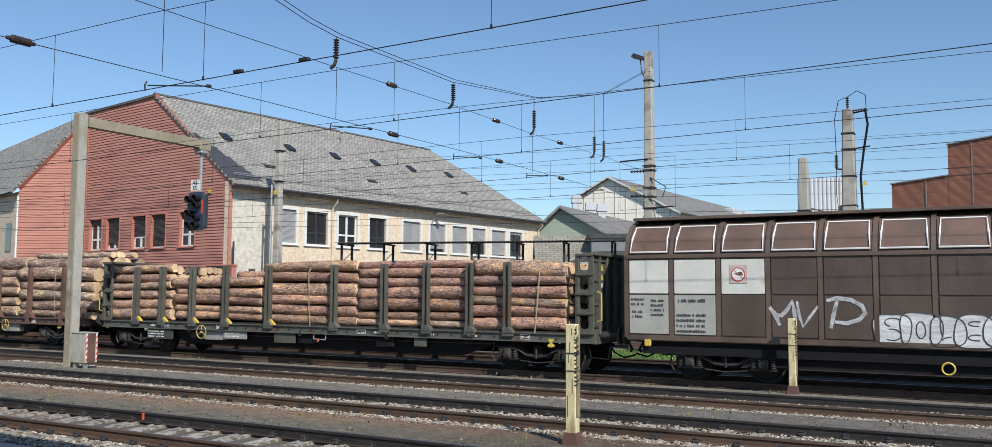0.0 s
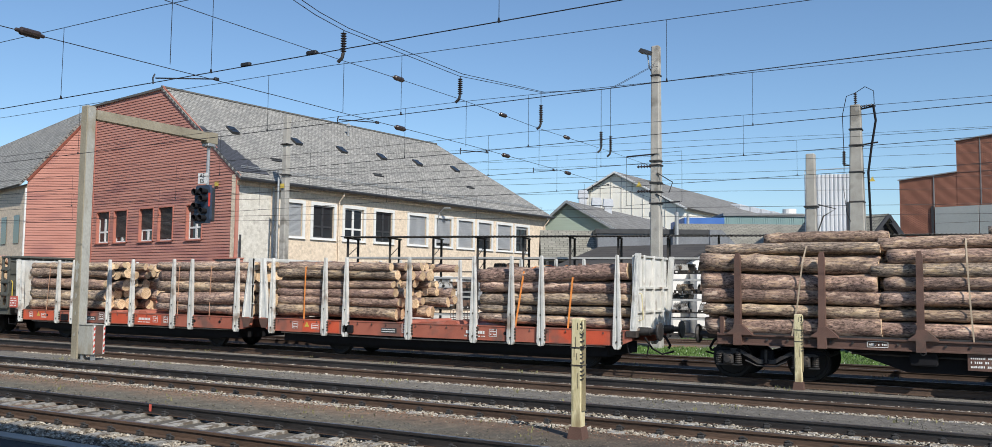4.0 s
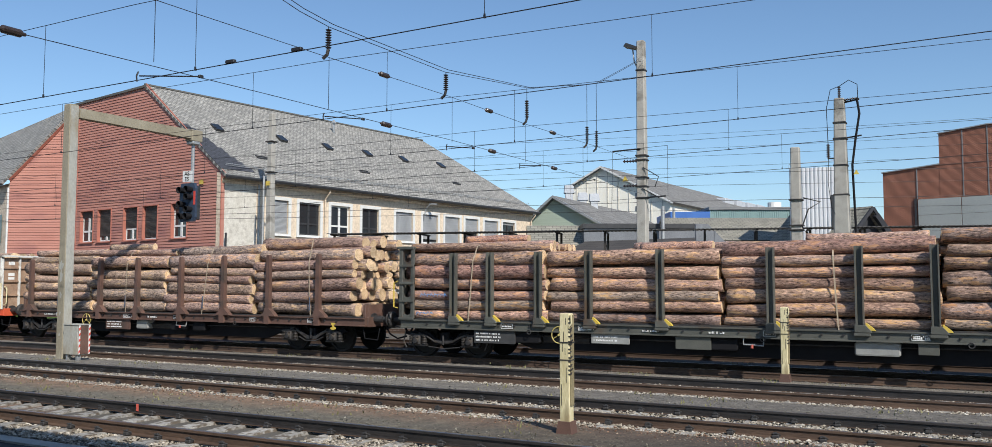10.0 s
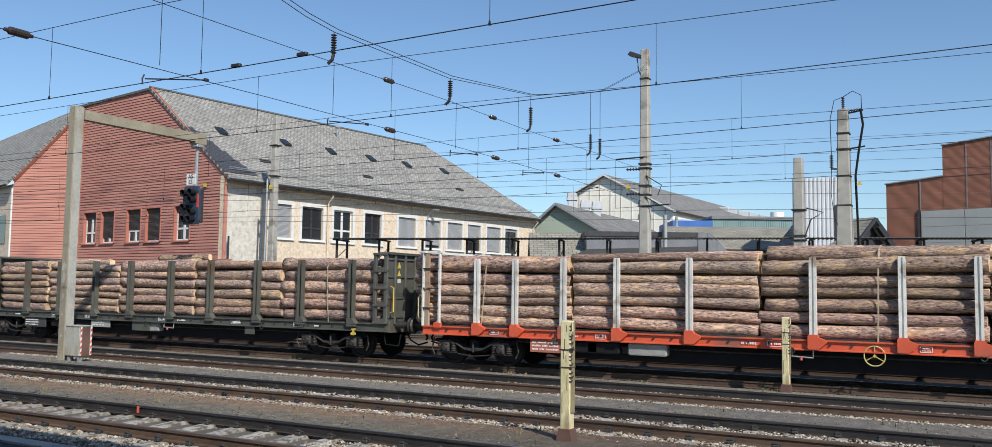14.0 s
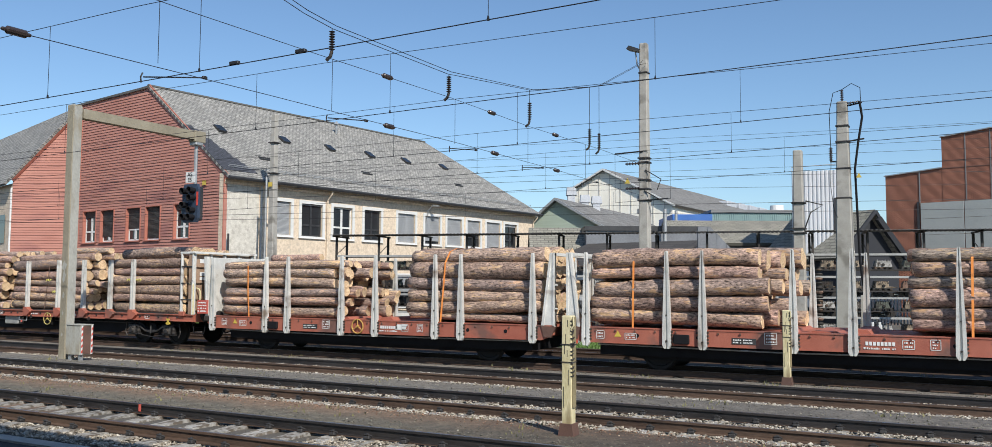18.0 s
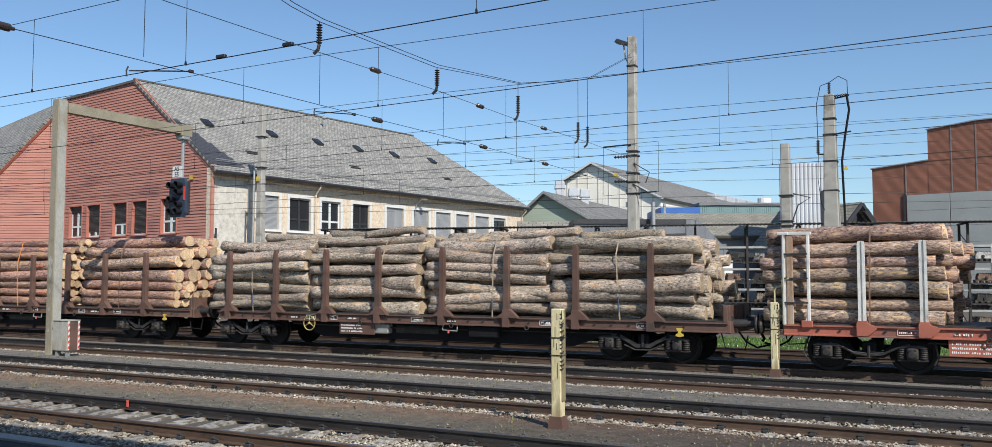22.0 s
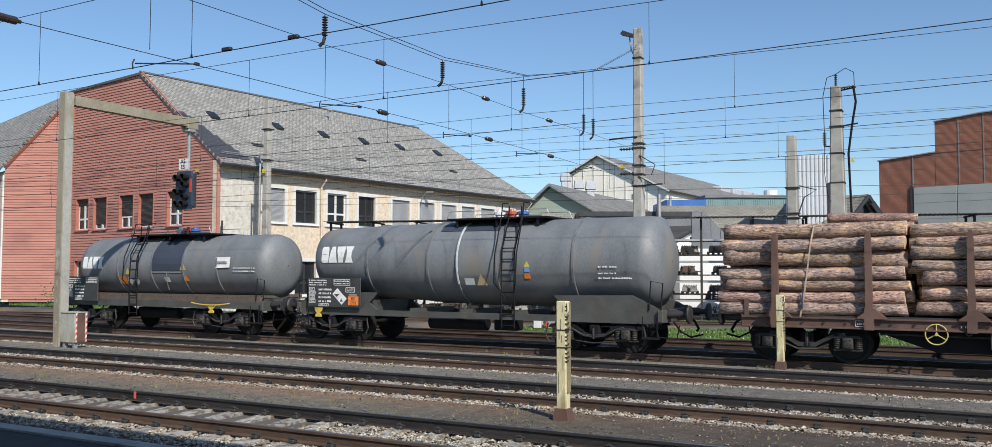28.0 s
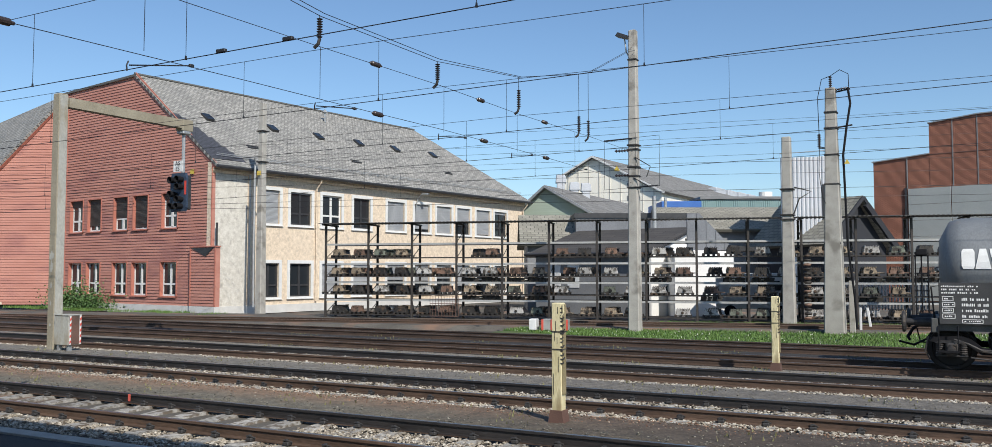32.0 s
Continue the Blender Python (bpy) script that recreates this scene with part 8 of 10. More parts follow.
SPRAYED = {("W11", 2): ((.15, 2.14, .2, YELLOW_SPRAY), (.55, 1.72, .2, YELLOW_SPRAY)), ("W11", 3): ((-.5, 2.16, .42, YELLOW_SPRAY),), ("W6", 0): ((-1.2, 1.72, .45, BLUE_PAINT), (-1.5, 1.22, .28, BLUE_PAINT)), ("W6", 3): ((1.05, 1.26, .22, BLUE_PAINT),),
           ("W14", 2): ((.5, 2.25, .22, RED_SPRAY), (.6, 2.62, .2, RED_SPRAY)), ("W14", 3): ((-.9, 2.28, .24, RED_SPRAY), (-.85, 2.62, .2, RED_SPRAY)),
           ("W13", 0): ((-.9, 2.35, .24, RED_SPRAY), (-.95, 2.05, .3, RED_SPRAY)), ("W13", 1): ((1.2, 2.5, .3, RED_SPRAY), (1.15, 2.15, .32, RED_SPRAY), (1.4, 1.55, .2, RED_SPRAY))}
for k, (key, kind, bark, label, size, rag, odd) in enumerate(TIMBER):
    spec = S[key]
    if "low" in kind:
        low_unit(spec, KIND_LABEL[kind], k, kind != "low", key.endswith("a"))
    else:
        stake_wagon(spec, kind, KIND_LABEL[kind], k + 1)
    for q, (a, b, top) in enumerate(spec["stacks"]):
        if kind in ("red", "faded"):
            a, b = (a - .36 if q == 0 else a), (b + .40 if q == len(spec["stacks"]) - 1 else b)
        mid = (a + b) / 2
        st = []
        if "low" in kind:
            st = [(a + (b - a) * .27, SALMON_STRAP if key == "W4b" else ORANGE_STRAP)] + ([(a + (b - a) * .62, SALMON_STRAP if key == "W4b" else ORANGE_STRAP)] if kind == "low" else [])
        elif kind == "brown" or q % 2 == 0:
            st = [(mid - .25 + .13 * ((k * 3 + q * 5) % 7), ORANGE_STRAP if (key, q) in (("W13", 1), ("W11", 3)) else BROWN_STRAP if kind == "faded" or key == "W13" else STRAP)]
        log_stack(900 + k * 10 + q, spec["mid"], a, b, top, bark, label, size, .05 if kind != "brown" else .08, st, rag[q], 1.07, odd[q], SPRAYED.get((key, q), ()), kind == "brown" and key not in ("W3", "W13"))
tank_wagon(-279.72, 12.54, 1.17, 1, "long grey tank wagon with a white block mark and ladder", 1)
tank_wagon(-290.5, 10.6, 1.03, 0, "short grey tank wagon with hazard plates and ladder", 2)


# ---- masts, signal and overhead line ----
def rod_mast(x, y, z0, z1, w0, w1, label, depth=1.0):
    m = thing("overhead_mast", label, "mast", "overhead line masts", Matrix.Translation((x, y, 0)))
    s = Shape()
    b = .035
    k = 0
    for z, w in ((z0, w0), (z0 + (z1 - z0) * .5, (w0 + w1) / 2), (z1 - .03, w1), (z1, w1 - .04)):
        d = w * depth
        s.v += [(-w / 2 + b, -d / 2, z), (w / 2 - b, -d / 2, z), (w / 2, -d / 2 + b, z), (w / 2, d / 2 - b, z), (w / 2 - b, d / 2, z), (-w / 2 + b, d / 2, z), (-w / 2, d / 2 - b, z), (-w / 2, -d / 2 + b, z)]
    for r_ in range(3):
        for i in range(8):
            j = (i + 1) % 8
            s.f.append((r_ * 8 + i, r_ * 8 + j, r_ * 8 + 8 + j, r_ * 8 + 8 + i))
            s.m.append(0)
    s.f += [tuple(range(7, -1, -1)), tuple(range(24, 32))]
    s.m += [0, 0]
    part("shaft", s, [CONCRETE], m)
    return m


def collar(m, z, w, mat=None):
    part("collar", Shape().box(-w / 2, w / 2, -w / 2, w / 2, z, z + .06, 0, .01), [mat or UNDER], m)


def insulator(parent, p0, p1, r=.07, n_=7, name="insulator"):
    p0, p1 = Vector(p0), Vector(p1)
    d = p1 - p0
    w = d.normalized()
    u = w.orthogonal().normalized()
    t = w.cross(u)
    rings = [(0, .01), (0, r * .4)]
    for k in range(n_):
        rings += [((k + .2) / n_, r * .4), ((k + .25) / n_, r), ((k + .6) / n_, r * .7), ((k + .7) / n_, r * .4)]
    rings += [(1, r * .4), (1, .01)]
    s = Shape()
    for a, q in rings:
        s.v += [tuple(p0 + d * a + (u * math.cos(2 * math.pi * i / 10) + t * math.sin(2 * math.pi * i / 10)) * q) for i in range(10)]
    for k in range(len(rings) - 1):
        for i in range(10):
            j = (i + 1) % 10
            s.f.append((k * 10 + i, k * 10 + j, k * 10 + 10 + j, k * 10 + 10 + i))
            s.m.append(0)
    return part(name, s, [INSULATOR], parent, "ribbed brown insulator")


mast = rod_mast(-11.28, 32.4, -.3, 11.5, .44, .30, "tall concrete overhead line mast with a floodlight")
for z in (10.3, 6.95, 6.78, 5.75, 6.1, 5.3):
    collar(mast, z, .43 if z < 8 else .36)
part("floodlight", Shape().prism([(-.25, 0), (.28, .06), (.28, .16), (-.2, .16)], -.2, .2, "y"), [GUTTER], mast, "small grey floodlight", pose(-.42, -.05, 11.22, 0, 24, 0))
part("lamp_arm", Shape().line([(-.15, 0, 10.45), (-.28, 0, 10.7), (-.34, 0, 11.2)], .03, 6), [GALV], mast)
fr = Shape().line([(-1.14, -.2, 5.28), (-1.14, -.2, 7.22), (1.08, -.2, 7.28), (1.08, -.2, 5.35), (-1.14, -.2, 5.28)], .011, 5).line([(-1.14, -.2, 7.2), (0, -.2, 7.23)], .03, 5).line([(0, -.2, 5.32), (1.0, -.2, 5.36)], .03, 5)
fr.line([(.1, -.2, 6.5), (.75, -.3, 6.1), (.6, -.3, 5.7)], .02, 5).line([(.05, -.2, 5.7), (.75, -.3, 5.3)], .02, 5)
part("bracket_frame", fr, [WIRE], mast, "thin wire guard frame")
part("sign_plate", Shape().prism([(-.12, 6.0), (.12, 6.0), (0, 6.22)], -.33, -.32, "y"), [YELLOW], mast, "yellow warning triangle", pose(-.62, .1, 0))
part("sign_wire", Shape().rod((-1.14, -.225, 6.16), (0, -.225, 6.18), .009, 4), [WIRE], mast)
for z in (5.8, 6.75):
    insulator(mast, (-.1, -.3, z), (-.6, -.5, z - .02), .07, 5)

m2 = rod_mast(-4.35, 34.7, -.3, 8.95, .72, .36, "tapered concrete mast with black cables")
for z in (3.1, 5.3, 6.4, 7.4, 8.0):
    collar(m2, z, .66 - z * .025)
insulator(m2, (0, 0, 8.95), (0, 0, 9.42), .07, 6)
insulator(m2, (-.42, -.1, 6.75), (-.42, -.1, 7.25), .08, 6)
insulator(m2, (.1, -.1, 8.85), (.62, -.1, 8.9), .06, 6)
cb_ = Shape().line([(.62, -.15, 8.9), (.70, -.15, 8.3), (.55, -.15, 7.4), (.42, -.2, 6.4), (.46, -.2, 5.0), (.52, -.25, 3.0), (.72, -.3, 1.2), (.78, -.3, .0)], .045, 6)
cb_.line([(0, 0, 9.42), (.35, -.1, 9.6), (.65, -.15, 9.4), (.66, -.15, 8.9)], .014, 5).line([(0, 0, 9.42), (-.3, -.1, 9.3), (-.45, -.1, 8.6), (-.42, -.1, 7.25)], .014, 5).line([(-.42, -.1, 6.75), (-.45, -.1, 5.8), (-.35, -.1, 4.9), (-.2, -.3, 4.6)], .012, 5)
part("cable", cb_, [BLACK], m2, "black high-voltage cable")
part("arm", Shape().rod((-.1, 0, 7.42), (.75, -.1, 7.5), .03, 6).rod((-.1, 0, 8.75), (.7, -.1, 8.85), .03, 6).rod((-.05, 0, 6.7), (-.45, -.1, 6.72), .03, 6), [UNDER], m2)
part("sign_plate", Shape().prism([(.46, 6.04), (.66, 6.04), (.56, 6.22)], -.32, -.31, "y"), [YELLOW], m2, "yellow warning triangle")
m3 = rod_mast(-6.75, 39.2, -.2, 7.9, .52, .36, "concrete mast beside the storage rack")
for z in (4.3, 4.5, 5.6):
    collar(m3, z, .55)
part("bracket", Shape().line([(.2, 0, 4.4), (.5, -.1, 5.2), (1.0, -.1, 5.5), (.3, -.1, 5.7)], .03, 5), [UNDER], m3)
m4 = rod_mast(-34.0, 36.3, -.2, 11.4, .44, .30, "concrete overhead line mast before the cream building")
for z in (9.8, 8.1):
    collar(m4, z, .5)
part("bracket", Shape().line([(-.42, -.1, 8.0), (-.45, -.1, 3.0), (-.42, -.1, .2)], .06, 6).line([(0, 0, 7.9), (-.45, -.1, 7.9)], .03, 5), [GALV], m4, "grey cable pipe")
m5 = rod_mast(2.3, 43.5, -.2, 7.3, .3, .25, "slim steel post with cross arms")
for z in (5.0, 5.9, 6.9):
    part("arm", Shape().rod((-.6, 0, z), (.8, 0, z - .1), .05, 6), [UNDER], m5)

# signal post with cantilever arm
sp = thing("signal_post", "concrete signal post with a steel cantilever arm", "signal", "", Matrix.Translation((-22.75, 16.1, 0)))
part("shaft", Shape().prism([(-.15, -.115), (-.125, -.14), (.125, -.14), (.15, -.115), (.15, .115), (.125, .14), (-.125, .14), (-.15, .115)], -.3, 7.16, "z", 0, .02), [OLD_CONCRETE], sp)
# Paler sheet on the sun's side: its brightness is put into the colour.
part("sunward_face", Shape().box(.15, .156, -.125, .125, .25, 7.12), [PALE_STEEL], sp, "weathered side of the post, paler for the sun on it")
for z, w_, h_ in ((2.55, .11, .28), (2.25, .07, .4), (1.7, .05, .2), (1.2, .03, .15), (.6, .04, .12)):
    part("bare_patch", Shape().prism([(-w_, z - h_ * .3), (-w_ * .3, z - h_ * .5), (w_ * .5, z - h_ * .35), (w_, z + h_ * .1), (w_ * .2, z + h_ * .2), (w_ * .1, z + h_ * .5), (-w_ * .5, z + h_ * .25)], -.144, -.1405, "y"), [PALE_STEEL], sp, "pale patch of flaked paint")
arm = Shape().prism([(-.13, 6.80), (.13, 6.80), (.13, 7.08), (-.13, 7.08)], .20, 4.6, "y", 0, .01)
arm.box(-.17, .17, 4.3, 4.75, 6.72, 7.10, 0, .02)
part("arm", arm, [OLD_CONCRETE], sp, "brown-stained cantilever arm")
hang = Shape().rod((0, 4.5, 6.75), (0, 4.5, 5.2), .055, 8).box(-.16, .16, 4.34, 4.66, 6.62, 6.76, 0, .02)
part("hanger", hang, [GALV], sp)
head = Shape().prism([(-.30, 4.05), (.30, 4.05), (.36, 4.2), (.36, 5.15), (.30, 5.32), (-.28, 5.32), (-.36, 5.15), (-.36, 4.2)], 4.30, 4.40, "y")
hd = part("signal_head", head, [surface("dark_blue_grey_signal", (.022, .036, .062), (.042, .060, .095), 3, .5, 0, 0)], sp, "dark blue-grey colour light signal head")
box_ = Shape().box(-.28, .28, 4.40, 4.62, 4.12, 5.25, 0, .03)
part("signal_case", box_, [GUTTER], hd)
for x, z in ((-.14, 5.08), (.18, 5.10), (-.14, 4.62), (.18, 4.85), (.18, 4.45), (-.12, 4.22), (.16, 4.22)):
    h = Shape().lathe([(4.30, .085), (4.12, .10), (4.05, .11), (4.05, .095), (4.28, .07), (4.28, 0)], "y", (x, 0, z), 14)
    part("lamp_hood", h, [BLACK], hd, "black lamp hood")
pl = part("number_plate", Shape().box(-.20, .22, 4.27, 4.29, 5.36, 5.72), [WHITE], sp, "white plate with black letters")


text("AS", .20, DARK_MARK, pl, pose(0, 4.262, 5.63, 90, 0, 0))
text("ES", .20, DARK_MARK, pl, pose(0, 4.262, 5.45, 90, 0, 0))
part("red_stripe", Shape().box(.30, .38, 4.28, 4.295, 4.6, 5.05), [surface("red_plate", (.5, .05, .04), (.6, .08, .06), 5, .5, 0, 0)], hd)
cab = thing("relay_cabinet", "tan steel trackside cabinet with red and white striped edge boards", "cabinet", "", Matrix.Translation((-22.36, 15.95, 0)))
part("body", Shape().box(0, .62, -.14, .24, .06, .87, 0, .015), [PALE_STEEL], cab)
part("roof_lip", Shape().box(-.02, .64, -.16, .26, .87, .90, 0, .008), [PALE_STEEL], cab)
part("side_panel", Shape().box(.62, .635, -.13, .23, .08, .86), [BROWN_STEEL], cab, "brown cabinet side")
for x in (.08, .5):
    part("leg", Shape().box(x, x + .08, -.1, 0, -.2, .06), [GALV], cab)
RED_MARK = surface("red_stripe", (.5, .06, .04), (.6, .09, .06), 5, .6, 0, 0)
for y in (-.15, .16):
    brd = part("striped_board", Shape().box(.636, .65, y + .02, y + .07, .08, .87), [WHITE], cab, "red and white striped board")
    for k in range(5):
        z = .10 + k * .155
        part("stripe", Shape().prism([(y + .022, z), (y + .068, z + .04), (y + .068, z + .11), (y + .022, z + .07)], .651, .656, "x"), [RED_MARK], brd)

# yellow posts between the tracks
POST_DARK = surface("dark_weathered_post", (.16, .13, .07), (.30, .25, .14), 6, .85, 0, .2, 50)
for x, y, h, w in ((-5.23, 11.68, 1.61, .155), (-3.75, 20.0, 1.53, .15)):
    yp = thing("marker_post", "faded yellow wooden post with iron bands and hooks between the tracks", "post", "yellow posts", Matrix.Translation((x, y, 0)))
    part("shaft", Shape().box(-w / 2, w / 2, -w / 2, w / 2, -.05, h, 0, .012), [POST_YELLOW], yp)
    part("foot", Shape().prism([(-w / 2 - .05, -.14), (w / 2 + .05, -.14), (w / 2 + .015, .08), (-w / 2 - .015, .08)], -w / 2 - .03, w / 2 + .03, "y"), [BROWN_STEEL], yp, "brown iron foot")
    for z in (.95, 1.2):
        part("band", Shape().box(-w / 2 - .012, w / 2 + .02, -w / 2 - .008, w / 2 + .006, z - .011, z + .005), [UNDER], yp)
    q_ = random.Random(int(y))
    z = .74
    while z < h - .04:
        if not (.93 < z < .97 or 1.23 < z < 1.27):
            d_ = q_.uniform(.02, .05)
            hk = Shape().box(w / 2 - .015, w / 2 + d_ * .6, -w / 2 - .006, -w / 2 + .05, z, z + .018, 0, .004)
            hk.rod((w / 2 + d_ * .5, -w / 2 + .01, z + .01), (w / 2 + d_, -w / 2 + .02, z + .035), .010, 5)
            part("hook", hk, [UNDER], yp)
        z += q_.uniform(.04, .075)
    part("side_strip", Shape().box(w / 2, w / 2 + .018, -w / 2 + .02, w / 2 - .02, .3, h - .02, 0, .004), [POST_DARK], yp, "weathered dark strip")
    part("top_hook", Shape().line([(w / 2 - .01, -w / 2, h - .20), (w / 2 + .035, -w / 2, h - .14), (w / 2 + .03, -w / 2, h - .02)], .014, 5), [POST_YELLOW], yp)
    ck = Shape()
    for cx, cz, ch_ in ((-.03, 1.06, .14), (.012, 1.02, .10), (-.01, h - .42, .16), (.03, .62, .22), (-.045, .30, .3), (.02, h - .16, .1)):
        ck.box(cx - .004, cx + .005, -w / 2 - .002, -w / 2 + .01, cz, cz + ch_)
    part("crack", ck, [UNDER], yp)

# overhead wires
X0 = -11.25


def wire(name, pts, r, label, seg=5):
    return tagged(part(name, Shape().line(pts, r, seg), [WIRE]), label, "wire", "overhead wires", "")


CONTACT = (5.34, 5.38, 5.30, 5.27, 5.23)
MESSENGER = (6.62, 6.59, 6.57, 6.43, 6.41)
STAGGER = (-.48, -.35, .12, .32, .35)
NEAR_DROPPERS = ((-13.7, -10.1, -5.2), (-13.25, -9.8, -4.55), (-13.0, -9.45, -4.25), (-12.8, -9.25, -5.4), (-12.6, -9.1, -4.9))
for k, y in enumerate(TRACKS):
    zc, zm = CONTACT[k], MESSENGER[k]

    def stagger(x):
        return STAGGER[k] + (.25 - STAGGER[k]) * min(abs(x - X0) / 63, 1)

    def contact_z(x):
        level = zc + (x - X0) * (.0155 if x > X0 else .012) if -30 < x < 10 else zc + (.33 if x > X0 else -.22)
        return 2.04 + (level - 2.04) * (y + stagger(x)) / y

    def messenger_z(x):
        u = ((x + 75) / (X0 + 75)) if x < X0 else ((x - X0) / (52 - X0))
        return 2.04 + (zm - .7 * u * (1 - u) - 2.04) * (y + stagger(x)) / y
    wire("contact_wire", [(x, y + stagger(x), contact_z(x)) for x in (-160, -75, -30, X0, -5, 9.9, 52, 100)], .0075, "black contact wire over the track")
    wire("messenger_wire", [(x, y + stagger(x), messenger_z(x)) for x in np.linspace(-75, 52, 41)], .006, "black messenger wire over the track")
    for j, x in enumerate((-60, -52, -45, -38, -32, -26, -19.6, *NEAR_DROPPERS[k], 2.4, 9.5, 17, 25)):
        z = contact_z(x)
        tagged(part("dropper", Shape().line([(x, y + stagger(x), z), (x, y + stagger(x), messenger_z(x))], .0045, 4).prism([(x - .016, z - .01), (x + .016, z - .01), (x + .006, z + .05), (x - .006, z + .05)], y + stagger(x) - .012, y + stagger(x) + .012, "y"), [WIRE]), "thin dropper wire with a clamp", "wire", "dropper wires", "")
for y, top in ((9.36, 7.8), (13.6, 6.53), (18.3, 6.6), (22.3, 6.58), (26.5, 6.66)):
    tagged(part("span_hanger", Shape().line([(X0, y, 5.5), (X0, y, top)], .0055, 4), [WIRE]), "thin hanger between the cross-span wires", "wire", "dropper wires", "")
for x in (-9.4, -8.15):
    tagged(part("wire_clamp", Shape().box(x - .09, x + .09, 9.14, 9.20, CONTACT[0] + (x - X0) * .0155 - .155, CONTACT[0] + (x - X0) * .0155 - .105, 0, .01), [WIRE]), "small clamp on the contact wire", "clamp", "wire clamps", "")
sd = lambda x, dy=0: 30.95 + (x + 26.5) * math.tan(radians(14.8)) + dy
for dy in (0, 4.7):
    wire("contact_wire", [(-60, sd(-60, dy) + (4 if dy == 0 else 0), 5.4), (X0, sd(X0, dy), 5.4), (60, sd(60, dy), 5.4)], .009, "black contact wire over the siding")
    wire("messenger_wire", [(-60, sd(-60, dy) + (4 if dy == 0 else 0), 6.5), (X0, sd(X0, dy), 6.55), (20, sd(20, dy), 6.3), (60, sd(60, dy), 6.5)], .008, "black messenger wire over the siding")
    for x in (-22, -15, -5, 3):
        tagged(part("dropper", Shape().rod((x, sd(x, dy), 5.4), (x, sd(x, dy), 6.45), .005, 4), [WIRE]), "thin dropper wire with a clamp", "wire", "dropper wires", "")
MY = 32.2
CARRY = [(31.5, 10.45), (27.71, 8.89), (26.87, 8.66), (22.41, 7.67), (17.95, 7.18), (13.6, 7.16), (12.72, 7.24), (9.6, 7.8), (-1.5, 10.5)]
wire("span_wire", [(X0, MY, 10.8)] + [(X0, y, z) for y, z in CARRY], .008, "black carrying wire across the tracks")
wire("span_wire", [(X0 + .12, MY, 10.65)] + [(X0 + .10, y, z + (.04 if y < 20 else 0)) for y, z in CARRY], .008, "black carrying wire across the tracks")
wire("span_wire", [(X0, MY, 6.70), (X0, 27.7, 6.69), (X0, 22.4, 6.60), (X0, 17.95, 6.62), (X0, 13.5, 6.54), (X0, 10.06, 6.50), (X0, -1.5, 6.45)], .0065, "black upper cross-span wire")
wire("span_wire", [(X0, MY, 5.49), (X0, 24.1, 5.56), (X0, 18.3, 5.55), (X0, 14.7, 5.50), (X0, 11.75, 5.47), (X0, 7.2, 5.40), (X0, -1.5, 5.28)], .0065, "black lower cross-span wire")
for y, top, lo in ((13.57, 7.16, 6.60), (18.0, 7.18, 6.62), (22.4, 7.67, 6.68), (26.85, 8.66, 6.62), (27.68, 8.89, 6.60)):
    hi = min(top - .05, lo + .62)
    ins = thing("hanging_insulator", "ribbed brown insulator with hook hanging from the cross-span", "insulator", "hanging insulators")
    insulator(ins, (X0, y, hi), (X0, y, lo + .10), .065, 8)
    part("link", Shape().rod((X0, y, top), (X0, y, hi), .009, 5), [WIRE], ins)
    part("hook", Shape().line([(X0, y, lo + .1), (X0 - .03, y, lo), (X0 - .12, y - .02, lo - .08)], .035, 6), [UNDER], ins)
for z, spots in ((6.58, (15.46,)), (6.61, (20.16,)), (6.63, (24.16,)), (5.50, (15.55,)), (5.55, (20.34, 24.25)), (5.40, (7.04,))):
    for y in spots:
        ins = thing("strain_insulator", "grey-brown insulator in the cross-span wire", "insulator", "strain insulators")
        part('insulator', Shape().lathe([(y - .22, .0), (y - .20, .025), (y - .15, .03), (y - .13, .055), (y + .13, .055), (y + .15, .03), (y + .20, .025), (y + .22, 0)], 'y', (X0, 0, z), 10), [INSULATOR], ins, 'brown barrel insulator')
for k, y in enumerate((9.14, 13.55, 18.17, 22.08, 26.3)):
    arm_ = thing("steady_arm", "thin steel arm that holds the contact wire", "arm", "steady arms")
    z = (5.18, 5.29, 5.32, 5.32, 5.27)[k]
    part("tube", Shape().rod((X0, y + 1.17, 5.47 + .015 * k), (X0 - .05, y, z + .06), .012, 6), [WIRE], arm_)
    part("clamp", Shape().line([(X0 - .05, y - .02, z + .12), (X0 - .04, y - .06, z + .05), (X0 - .04, y - .05, z - .04)], .013, 5), [WIRE], arm_)
    part("bracket", Shape().box(X0 - .025, X0 + .025, y + 1.13, y + 1.22, 5.445 + .015 * k, 5.495 + .015 * k, 0, .008), [WIRE], arm_)
for z, y0, x1 in ((7.0, 34.0, 40), (6.6, 34.3, 40), (8.2, 36, 60), (7.6, 36, 60)):
    wire("feeder_wire", [(-55, y0 - 9, z), (-4.3, y0 + .6, z), (x1, y0 + 8, z)], .006, "black feeder wire beside the tracks")

